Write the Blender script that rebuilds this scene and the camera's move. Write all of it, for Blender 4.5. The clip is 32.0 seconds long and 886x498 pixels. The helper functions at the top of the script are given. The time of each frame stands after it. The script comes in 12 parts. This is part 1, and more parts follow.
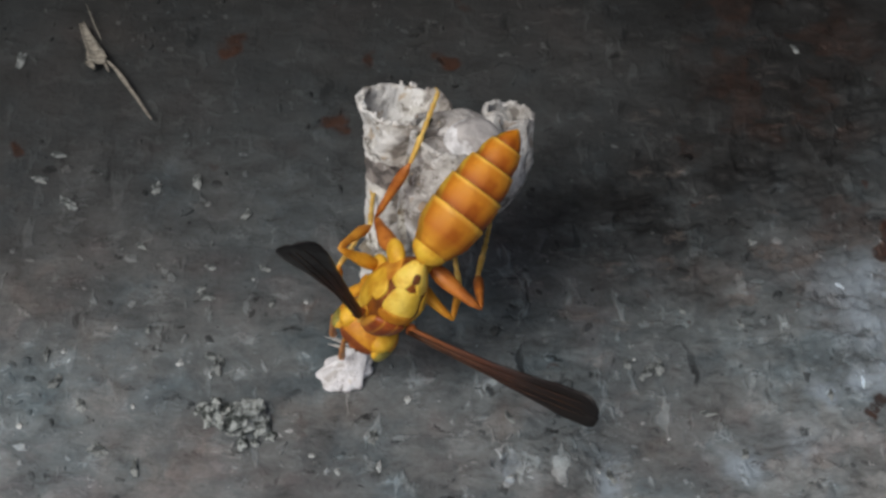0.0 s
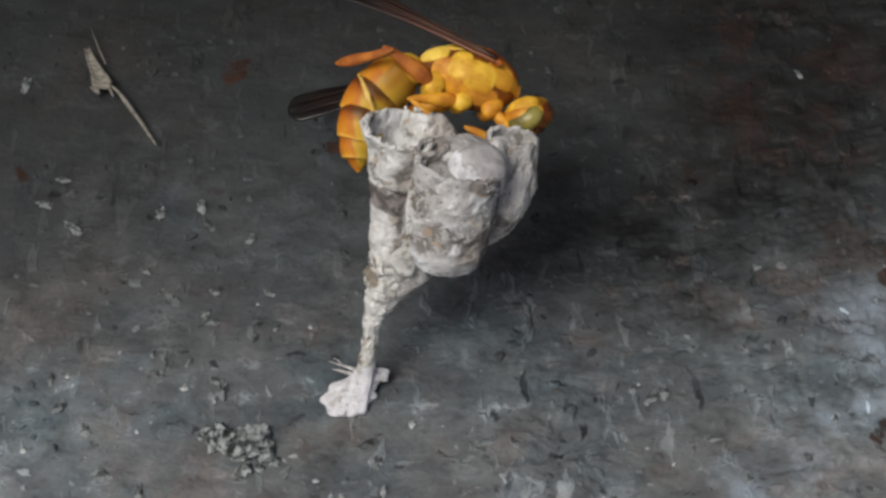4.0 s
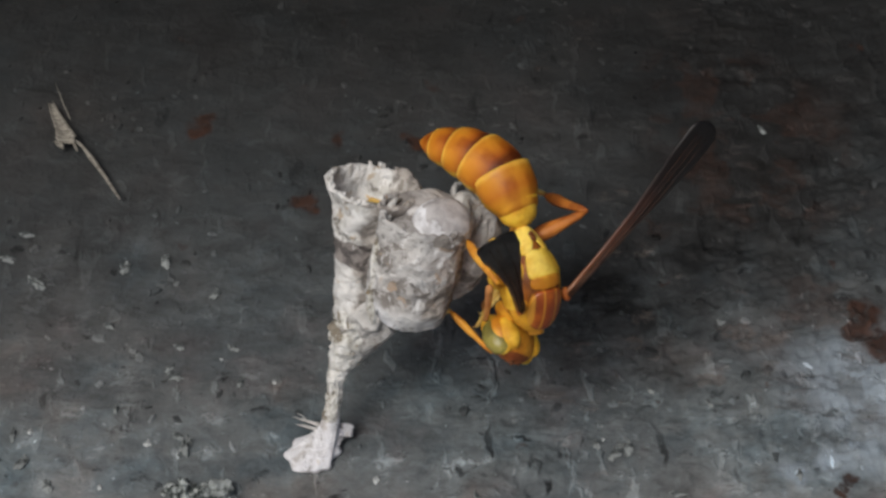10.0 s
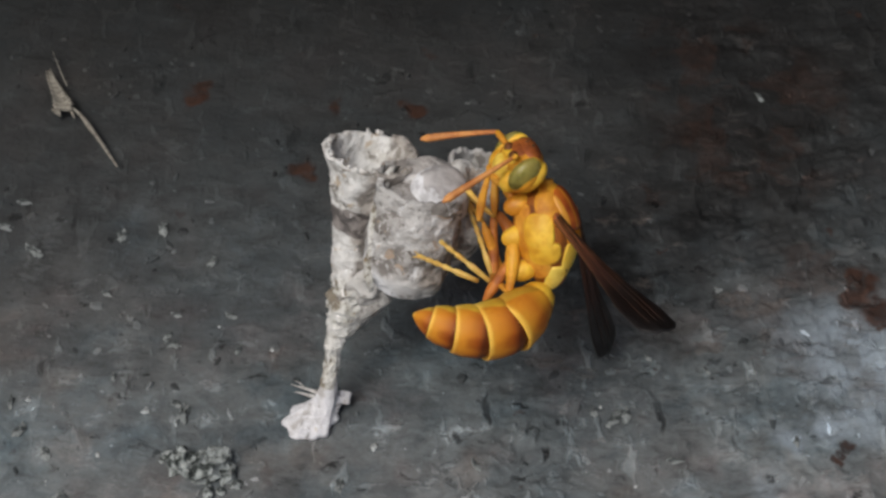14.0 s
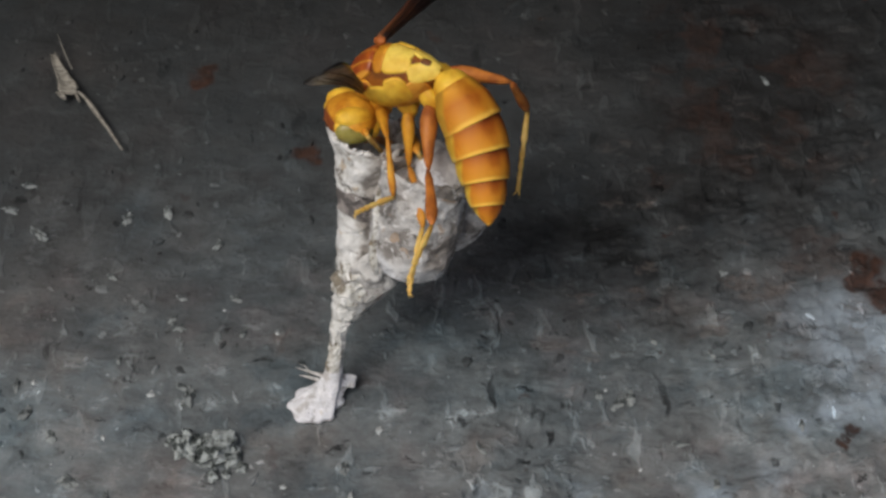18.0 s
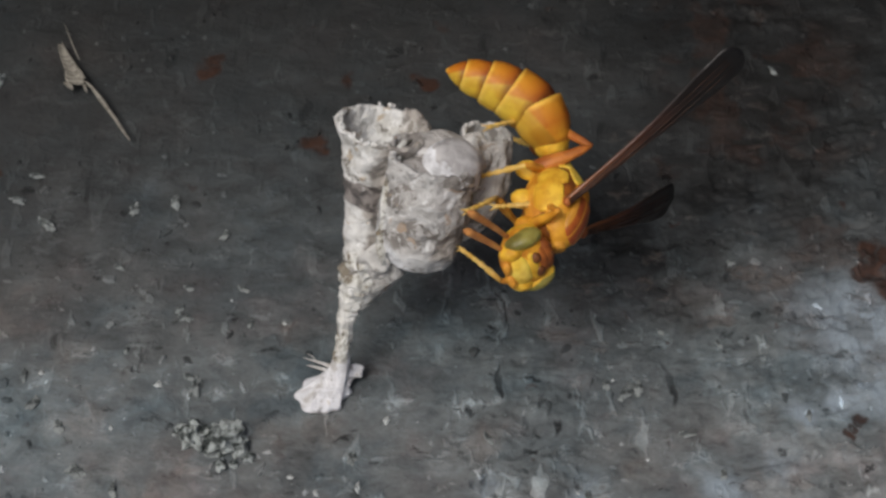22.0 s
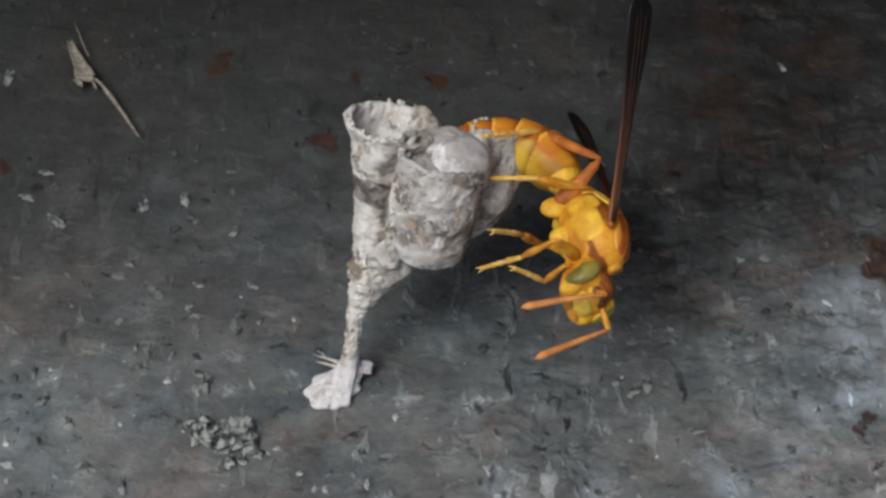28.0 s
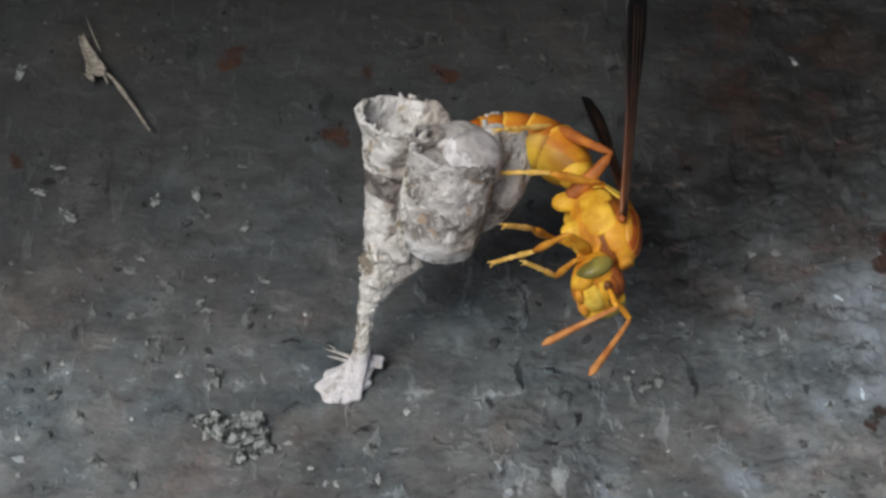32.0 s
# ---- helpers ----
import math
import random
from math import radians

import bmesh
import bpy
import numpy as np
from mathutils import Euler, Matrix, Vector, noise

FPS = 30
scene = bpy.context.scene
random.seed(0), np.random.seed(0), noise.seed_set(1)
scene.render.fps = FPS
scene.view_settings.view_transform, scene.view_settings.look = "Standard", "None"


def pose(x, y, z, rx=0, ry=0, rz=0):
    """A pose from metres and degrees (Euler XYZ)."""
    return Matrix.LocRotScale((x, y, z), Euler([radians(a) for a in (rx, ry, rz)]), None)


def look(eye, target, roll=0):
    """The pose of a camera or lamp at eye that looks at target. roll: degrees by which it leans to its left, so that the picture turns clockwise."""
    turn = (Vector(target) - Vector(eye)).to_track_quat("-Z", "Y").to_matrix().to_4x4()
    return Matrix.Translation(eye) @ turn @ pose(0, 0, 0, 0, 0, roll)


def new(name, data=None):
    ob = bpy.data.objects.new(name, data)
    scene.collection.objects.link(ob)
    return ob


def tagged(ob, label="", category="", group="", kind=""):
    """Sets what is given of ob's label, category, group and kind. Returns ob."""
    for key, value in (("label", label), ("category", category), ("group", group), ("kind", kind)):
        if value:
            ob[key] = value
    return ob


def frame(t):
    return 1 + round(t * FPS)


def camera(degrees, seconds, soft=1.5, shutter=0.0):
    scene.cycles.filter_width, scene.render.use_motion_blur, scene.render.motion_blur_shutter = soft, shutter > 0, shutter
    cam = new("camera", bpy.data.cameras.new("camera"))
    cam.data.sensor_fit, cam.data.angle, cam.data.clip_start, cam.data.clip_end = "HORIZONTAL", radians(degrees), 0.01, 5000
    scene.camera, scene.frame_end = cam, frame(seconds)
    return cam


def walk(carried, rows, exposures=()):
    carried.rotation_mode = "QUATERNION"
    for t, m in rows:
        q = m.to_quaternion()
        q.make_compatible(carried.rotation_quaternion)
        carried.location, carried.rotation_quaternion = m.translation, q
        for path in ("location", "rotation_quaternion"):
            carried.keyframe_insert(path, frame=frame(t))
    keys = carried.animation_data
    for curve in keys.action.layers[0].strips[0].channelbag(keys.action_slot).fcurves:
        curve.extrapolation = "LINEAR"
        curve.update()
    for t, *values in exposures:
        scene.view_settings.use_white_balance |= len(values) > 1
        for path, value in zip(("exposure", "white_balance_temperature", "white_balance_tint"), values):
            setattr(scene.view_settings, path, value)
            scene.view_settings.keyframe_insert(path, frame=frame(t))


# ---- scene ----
# Camera: held still above the slab and turned a little by the hand
cam = camera(25.0, 32.0, soft=2.85)
EYE = pose(0.008585, -0.097160, 0.133865, 40, 0, 0)
walk(cam, [
    (0, EYE @ pose(0, 0, 0, -0.502, 0.347, 0)),
    (0.5, EYE @ pose(0, 0, 0, -0.664, 0.478, 0)),
    (1, EYE @ pose(0, 0, 0, -0.648, 0.347, 0)),
    (1.5, EYE @ pose(0, 0, 0, -0.502, 0.347, 0)),
    (2, EYE @ pose(0, 0, 0, -0.211, 0.462, 0)),
    (2.5, EYE @ pose(0, 0, 0, 0.065, 0.496, 0)),
    (3, EYE @ pose(0, 0, 0, 0.081, 0.695, 0)),
    (3.5, EYE @ pose(0, 0, 0, 0.162, 0.596, 0)),
    (5.5, EYE @ pose(0, 0, 0, 0.437, 0.298, 0)),
    (6, EYE @ pose(0, 0, 0, 0.964, 0.332, 0)),
    (6.5, EYE @ pose(0, 0, 0, 1.280, -0.024, 0)),
    (7, EYE @ pose(0, 0, 0, 1.312, -0.199, 0)),
    (7.5, EYE @ pose(0, 0, 0, 1.846, -0.421, 0)),
    (8, EYE @ pose(0, 0, 0, 2.930, -0.616, 0)),
    (8.5, EYE @ pose(0, 0, 0, 3.519, -0.664, 0)),
    (9, EYE @ pose(0, 0, 0, 3.342, -0.583, 0)),
    (9.5, EYE @ pose(0, 0, 0, 2.477, -0.669, 0)),
    (10, EYE @ pose(0, 0, 0, 1.786, -0.546, 0)),
    (10.5, EYE @ pose(0, 0, 0, 1.264, -0.397, 0)),
    (11, EYE @ pose(0, 0, 0, 1.191, -0.373, 0)),
    (11.5, EYE @ pose(0, 0, 0, 1.053, -0.324, 0)),
    (12, EYE @ pose(0, 0, 0, 0.496, -0.123, 0)),
    (12.5, EYE @ pose(0, 0, 0, -0.123, -0.130, 0)),
    (13, EYE @ pose(0, 0, 0, 0.130, -0.298, 0)),
    (13.5, EYE @ pose(0, 0, 0, 0.810, -0.502, 0)),
    (15.5, EYE @ pose(0, 0, 0, 0.891, -0.697, 0)),
    (16, EYE @ pose(0, 0, 0, 0.719, -0.621, 0)),
    (16.5, EYE @ pose(0, 0, 0, 0.719, -0.570, 0)),
    (17, EYE @ pose(0, 0, 0, 0.672, -0.520, 0)),
    (17.5, EYE @ pose(0, 0, 0, 0.621, -0.373, 0)),
    (18, EYE @ pose(0, 0, 0, 0.381, -0.470, 0)),
    (18.5, EYE @ pose(0, 0, 0, 0.097, -0.518, 0)),
    (19, EYE @ pose(0, 0, 0, 0.227, -0.518, 0)),
    (19.5, EYE @ pose(0, 0, 0, 0.421, -0.496, 0)),
    (20, EYE @ pose(0, 0, 0, 0.292, -0.397, 0)),
    (20.5, EYE @ pose(0, 0, 0, 0.149, -0.136, 0)),
    (21, EYE @ pose(0, 0, 0, -0.097, -0.275, 0)),
    (21.5, EYE @ pose(0, 0, 0, 0.000, -0.347, 0)),
    (22, EYE @ pose(0, 0, 0, 0.097, -0.264, 0)),
    (22.5, EYE @ pose(0, 0, 0, 0.130, -0.227, 0)),
    (23, EYE @ pose(0, 0, 0, -0.075, -0.075, 0)),
    (23.5, EYE @ pose(0, 0, 0, -0.219, 0.049, 0)),
    (24, EYE @ pose(0, 0, 0, -0.178, -0.097, 0)),
    (24.5, EYE @ pose(0, 0, 0, -0.130, -0.100, 0)),
    (25, EYE @ pose(0, 0, 0, -0.049, -0.100, 0)),
    (25.5, EYE @ pose(0, 0, 0, -0.032, -0.057, 0)),
    (27.5, EYE @ pose(0, 0, 0, -0.097, -0.053, 0)),
    (28, EYE @ pose(0, 0, 0, 0.000, 0.000, 0)),
    (28.5, EYE @ pose(0, 0, 0, -0.075, 0.032, 0)),
    (29, EYE @ pose(0, 0, 0, -0.194, 0.198, 0)),
    (29.5, EYE @ pose(0, 0, 0, -0.227, 0.347, 0)),
    (30, EYE @ pose(0, 0, 0, -0.248, 0.227, 0)),
    (30.5, EYE @ pose(0, 0, 0, -0.219, 0.227, 0)),
    (31, EYE @ pose(0, 0, 0, -0.123, 0.211, 0)),
    (31.5, EYE @ pose(0, 0, 0, -0.081, 0.243, 0)),
    (32, EYE @ pose(0, 0, 0, -0.159, 0.322, 0)),
])

# ---- light ----
world = bpy.data.worlds.new("overcast_sky")
scene.world = world
world.use_nodes = True
wn = world.node_tree.nodes
sky = wn.new("ShaderNodeTexSky")
sky.sky_type, sky.sun_disc = "NISHITA", False
sky.sun_elevation, sky.sun_rotation = radians(57), radians(-141)
wn["Background"].inputs["Strength"].default_value = 0.084
sky.air_density, sky.dust_density, sky.ozone_density = 0.8, 6.0, 0.6
world.node_tree.links.new(sky.outputs["Color"], wn["Background"].inputs["Color"])
sun = new("sun", bpy.data.lights.new("sun", "SUN"))
sun.data.energy, sun.data.angle, sun.data.color = 2.32, radians(26), (1.0, 0.99, 0.965)
sun.matrix_world = look((-0.34, -0.42, 0.84), (0, 0, 0))
scene.view_settings.exposure = -0.29

MM = 0.001


# ---- materials ----
class Nodes:
    """A node material with short calls for its nodes."""

    def __init__(self, name, rough=0.6, metallic=0.0, spec=0.5):
        self.mat = bpy.data.materials.new(name)
        self.mat.use_nodes = True
        self.tree = self.mat.node_tree
        self.bsdf = self.tree.nodes["Principled BSDF"]
        self.bsdf.inputs["Roughness"].default_value = rough
        self.bsdf.inputs["Metallic"].default_value = metallic
        self.bsdf.inputs["Specular IOR Level"].default_value = spec

    def put(self, socket, value):
        if isinstance(value, bpy.types.NodeSocket):
            self.tree.links.new(value, socket)
        else:
            socket.default_value = value

    def node(self, kind, **inputs):
        n = self.tree.nodes.new(kind)
        for k, v in inputs.items():
            self.put(n.inputs[k], v)
        return n

    def coords(self, which="Object"):
        return self.node("ShaderNodeTexCoord").outputs[which]

    def noise(self, vec, scale, detail=4.0, rough=0.55, distort=0.0):
        n = self.node("ShaderNodeTexNoise", Vector=vec, Scale=scale, Detail=detail, Roughness=rough, Distortion=distort)
        return n.outputs["Fac"], n.outputs["Color"]

    def ramp(self, fac, *stops):
        n = self.node("ShaderNodeValToRGB", Fac=fac)
        e = n.color_ramp.elements
        while len(e) < len(stops):
            e.new(0.5)
        for el, (p, c) in zip(e, stops):
            el.position = p
            el.color = (*c, 1) if isinstance(c, tuple) else (c, c, c, 1)
        return n.outputs["Color"]

    def mix(self, fac, a, b, mode="MIX"):
        n = self.tree.nodes.new("ShaderNodeMix")
        n.data_type, n.blend_type = "RGBA", mode
        self.put(n.inputs[0], fac)
        for s, v in ((n.inputs[6], a), (n.inputs[7], b)):
            self.put(s, (*v, 1) if isinstance(v, tuple) else v)
        return n.outputs[2]

    def math(self, op, a, b=0.0):
        n = self.tree.nodes.new("ShaderNodeMath")
        n.operation = op
        self.put(n.inputs[0], a)
        self.put(n.inputs[1], b)
        return n.outputs[0]

    def band(self, v, lo, hi, a=0.0, b=1.0):
        n = self.node("ShaderNodeMapRange", Value=v)
        n.interpolation_type = "SMOOTHSTEP"
        for k, x in (("From Min", lo), ("From Max", hi), ("To Min", a), ("To Max", b)):
            self.put(n.inputs[k], x)
        return n.outputs["Result"]

    def vmath(self, op, a, b=(0, 0, 0)):
        n = self.tree.nodes.new("ShaderNodeVectorMath")
        n.operation = op
        self.put(n.inputs[0], a)
        self.put(n.inputs[1], b)
        return n.outputs["Value"] if op in ("LENGTH", "DISTANCE") else n.outputs["Vector"]

    def scaled(self, vec, s):
        n = self.node("ShaderNodeMapping", Vector=vec)
        n.inputs["Scale"].default_value = s
        return n.outputs["Vector"]

    def axis(self, vec, i):
        return self.node("ShaderNodeSeparateXYZ", Vector=vec).outputs[i]

    def done(self, color, height=None, strength=0.4, dist=0.0002, rough=None):
        self.put(self.bsdf.inputs["Base Color"], (*color, 1) if isinstance(color, tuple) else color)
        if rough is not None:
            self.put(self.bsdf.inputs["Roughness"], rough)
        if height is not None:
            b = self.node("ShaderNodeBump", Height=height, Strength=strength, Distance=dist)
            self.put(self.bsdf.inputs["Normal"], b.outputs["Normal"])
        return self.mat


def spots(m, pos, places, core=0.45):
    """1 inside any of the round places (x, y, radius in mm) of a warped position, falling to 0."""
    total = None
    for x, y, r in places:
        d = m.vmath("DISTANCE", pos, (x * MM, y * MM, 0.0))
        s = m.band(d, r * MM, r * MM * core)
        total = s if total is None else m.math("MAXIMUM", total, s)
    return total


def slab_material(loose=False):
    m = Nodes("loose_scales" if loose else "weathered_slab", 0.62, spec=0.18)
    p = m.coords()
    flat = m.scaled(p, (1, 1, 0))
    _, warp = m.noise(flat, 380, 3, 0.5)
    off = m.vmath("MULTIPLY", m.vmath("SUBTRACT", warp, (0.5, 0.5, 0.5)), (0.0046, 0.0046, 0))
    wp = m.vmath("ADD", flat, off)
    wq = m.vmath("ADD", flat, m.vmath("MULTIPLY", off, (0.35, 0.35, 0)))
    big, _ = m.noise(flat, 28, 3, 0.5)
    mid, _ = m.noise(wp, 160, 5, 0.6)
    fine, _ = m.noise(m.scaled(wp, (1, 1.5, 1)), 750, 4, 0.65)
    grit, _ = m.noise(flat, 2600, 3, 0.7)
    patchy, _ = m.noise(flat, 75, 4, 0.6)
    brown = m.math("MULTIPLY", spots(m, wp, BROWN_ZONE, 0.0), m.band(mid, 0.38, 0.58, 0.3, 1.0))
    col = m.mix(m.band(big, 0.38, 0.62), SLAB_COLD, SLAB_WARM)
    col = m.mix(m.math("MULTIPLY", brown, 0.6), col, SLAB_BROWN)
    # layers of old coating: broad flat patches, a little darker or paler, with crisp edges
    layer, _ = m.noise(m.scaled(wq, (0.85, 1.0, 1.0)), 130, 5, 0.6)
    film, _ = m.noise(m.scaled(m.vmath("ADD", wq, (0.11, 0.23, 0)), (0.85, 1.0, 1.0)), 230, 5, 0.62)
    col = m.mix(m.band(layer, 0.45, 0.53, 0.50, 0.0), col, m.mix(1.0, col, (0.60, 0.63, 0.66), "MULTIPLY"))
    col = m.mix(m.band(film, 0.50, 0.66, 0.0, 0.38), col, m.mix(1.0, col, (1.55, 1.58, 1.60), "MULTIPLY"))
    col = m.mix(m.band(mid, 0.34, 0.66, 0.22, 0.0), col, m.mix(1.0, col, (0.6, 0.6, 0.6), "MULTIPLY"))
    crumbly, _ = m.noise(m.scaled(wq, (0.85, 1.2, 1.0)), 300, 7, 0.74)
    col = m.mix(1.0, col, m.ramp(crumbly, (0.34, 0.55), (0.46, 0.90), (0.54, 1.05), (0.66, 1.45)), "MULTIPLY")
    tint, _ = m.noise(m.vmath("ADD", wq, (0.5, 0.9, 0)), 95, 5, 0.65)
    col = m.mix(1.0, col, m.ramp(tint, (0.36, (0.88, 0.98, 1.04)), (0.47, (1.0, 1.0, 1.0)), (0.54, (1.03, 1.0, 0.99)), (0.64, (1.13, 0.99, 0.97))), "MULTIPLY")
    # paler towards the near corners
    pale_corners = m.band(m.math("ABSOLUTE", m.math("SUBTRACT", m.axis(wp, 0), 0.009)), 0.012, 0.034)
    pale_corners = m.math("MULTIPLY", pale_corners, m.band(m.axis(wp, 1), 0.022, -0.010))
    col = m.mix(m.math("MULTIPLY", pale_corners, m.band(mid, 0.32, 0.58, 0.35, 0.75)), col, m.mix(1.0, col, (1.62, 1.60, 1.58), "MULTIPLY"))
    # darker towards the far side
    far_dark = m.band(m.math("ADD", m.axis(flat, 1), m.math("MULTIPLY", m.math("SUBTRACT", big, 0.5), 0.024)), -0.018, 0.038)
    col = m.mix(m.math("MULTIPLY", far_dark, 0.88), col, SLAB_FAR)
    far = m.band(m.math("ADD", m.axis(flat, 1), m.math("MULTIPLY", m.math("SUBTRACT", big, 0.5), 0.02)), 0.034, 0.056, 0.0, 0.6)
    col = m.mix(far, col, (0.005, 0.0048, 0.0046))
    # dark dirt, with the soft shadow right of the nest painted into the colour
    dark = spots(m, wp, SHADE_AND_DIRT, 0.0)
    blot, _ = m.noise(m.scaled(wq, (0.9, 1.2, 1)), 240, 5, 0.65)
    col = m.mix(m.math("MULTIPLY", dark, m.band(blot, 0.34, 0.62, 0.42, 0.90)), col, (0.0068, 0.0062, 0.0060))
    # chips: pale scales, dark nicks and slanting strokes, thicker towards the worn right-hand side
    worn = m.math("MULTIPLY", m.band(patchy, 0.38, 0.54, 0.35, 1.0), m.band(m.axis(flat, 0), -0.020, 0.016, 0.65, 1.0))
    worn = m.math("MULTIPLY", worn, m.band(m.axis(flat, 1), 0.030, 0.004, 0.7, 1.25))
    chips, _ = m.noise(m.scaled(wq, (0.75, 1.25, 1.0)), 340, 6, 0.72)
    nick, _ = m.noise(m.scaled(m.vmath("ADD", wq, (0.3, 0.1, 0)), (0.8, 1.3, 1.0)), 380, 6, 0.72)
    slant = m.node("ShaderNodeMapping", Vector=wq)
    slant.inputs["Rotation"].default_value = (0, 0, radians(32))
    slant.inputs["Scale"].default_value = (1.0, 0.36, 1.0)
    strokes, _ = m.noise(slant.outputs["Vector"], 520, 3, 0.55)
    back = m.node("ShaderNodeMapping", Vector=wq)
    back.inputs["Rotation"].default_value = (0, 0, radians(-52))
    back.inputs["Scale"].default_value = (1.0, 0.30, 1.0)
    scores, _ = m.noise(back.outputs["Vector"], 420, 3, 0.55)
    pale_chip = m.math("MULTIPLY", m.math("MAXIMUM", m.band(chips, 0.565, 0.63), m.band(strokes, 0.60, 0.67)), worn)
    dark_chip = m.math("MULTIPLY", m.math("MAXIMUM", m.band(nick, 0.40, 0.335), m.band(scores, 0.36, 0.30)), worn)
    col = m.mix(m.math("MULTIPLY", pale_chip, 0.58), col, m.mix(1.0, col, (2.2, 2.25, 2.25), "MULTIPLY"))
    col = m.mix(m.math("MULTIPLY", dark_chip, 0.80), col, m.mix(1.0, col, (0.16, 0.16, 0.165), "MULTIPLY"))
    tan = m.math("MULTIPLY", m.band(m.math("ADD", m.math("MULTIPLY", chips, 0.6), m.math("MULTIPLY", tint, 0.4)), 0.56, 0.60), m.band(m.axis(flat, 0), 0.004, 0.026))
    tan = m.math("MULTIPLY", tan, m.band(m.axis(flat, 1), 0.040, 0.020, 0.10, 0.5))
    col = m.mix(tan, col, (0.100, 0.082, 0.072))
    pits = m.band(fine, 0.31, 0.25)
    col = m.mix(m.math("MULTIPLY", pits, 0.6), col, (0.02, 0.02, 0.02))
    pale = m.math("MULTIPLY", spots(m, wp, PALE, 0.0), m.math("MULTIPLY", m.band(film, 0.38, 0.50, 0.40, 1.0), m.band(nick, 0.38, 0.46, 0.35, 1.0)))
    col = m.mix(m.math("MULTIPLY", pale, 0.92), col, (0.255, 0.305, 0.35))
    rusty = m.math("MULTIPLY", spots(m, wp, RUST_ZONE), m.band(mid, 0.50, 0.56))
    speck, _ = m.noise(m.scaled(m.vmath("ADD", wp, (0.7, 0.2, 0)), (0.8, 1.2, 1.0)), 360, 3, 0.55)
    specks = m.math("MULTIPLY", m.band(speck, 0.69, 0.72), m.band(m.axis(flat, 0), -0.01, 0.03, 0.45, 1.0))
    rust = m.math("MAXIMUM", m.math("MAXIMUM", m.math("MULTIPLY", spots(m, wp, RUST), m.band(fine, 0.3, 0.48, 0.45, 1.0)), m.math("MULTIPLY", rusty, 0.36)), m.math("MULTIPLY", specks, 0.7))
    rcol = m.mix(m.band(fine, 0.35, 0.65), (0.020, 0.010, 0.007), (0.050, 0.021, 0.012))
    col = m.mix(m.math("MULTIPLY", rust, 0.88), col, rcol)
    col = m.mix(m.band(grit, 0.3, 0.7, 0.0, 0.10), col, m.mix(1.0, col, (0.45, 0.45, 0.45), "MULTIPLY"))
    if loose:
        r = m.node("ShaderNodeNewGeometry").outputs["Random Per Island"]
        col = m.mix(1.0, col, m.ramp(r, (0.0, 0.4), (0.25, 0.8), (0.6, 1.25), (0.9, 1.7), (1.0, 2.6)), "MULTIPLY")
    h = m.math("ADD", m.math("ADD", m.math("MULTIPLY", fine, 0.18), m.math("MULTIPLY", crumbly, 0.35)), m.math("MULTIPLY", mid, 0.30))
    h = m.math("ADD", h, m.math("ADD", m.band(layer, 0.46, 0.52, 0.0, 0.10), m.band(film, 0.50, 0.64, 0.0, 0.05)))
    h = m.math("ADD", h, m.math("SUBTRACT", m.math("MULTIPLY", pale_chip, 0.24), m.math("MULTIPLY", dark_chip, 0.20)))
    return m.done(col, h, 0.6, 0.0008, m.band(mid, 0.3, 0.7, 0.5, 0.75))


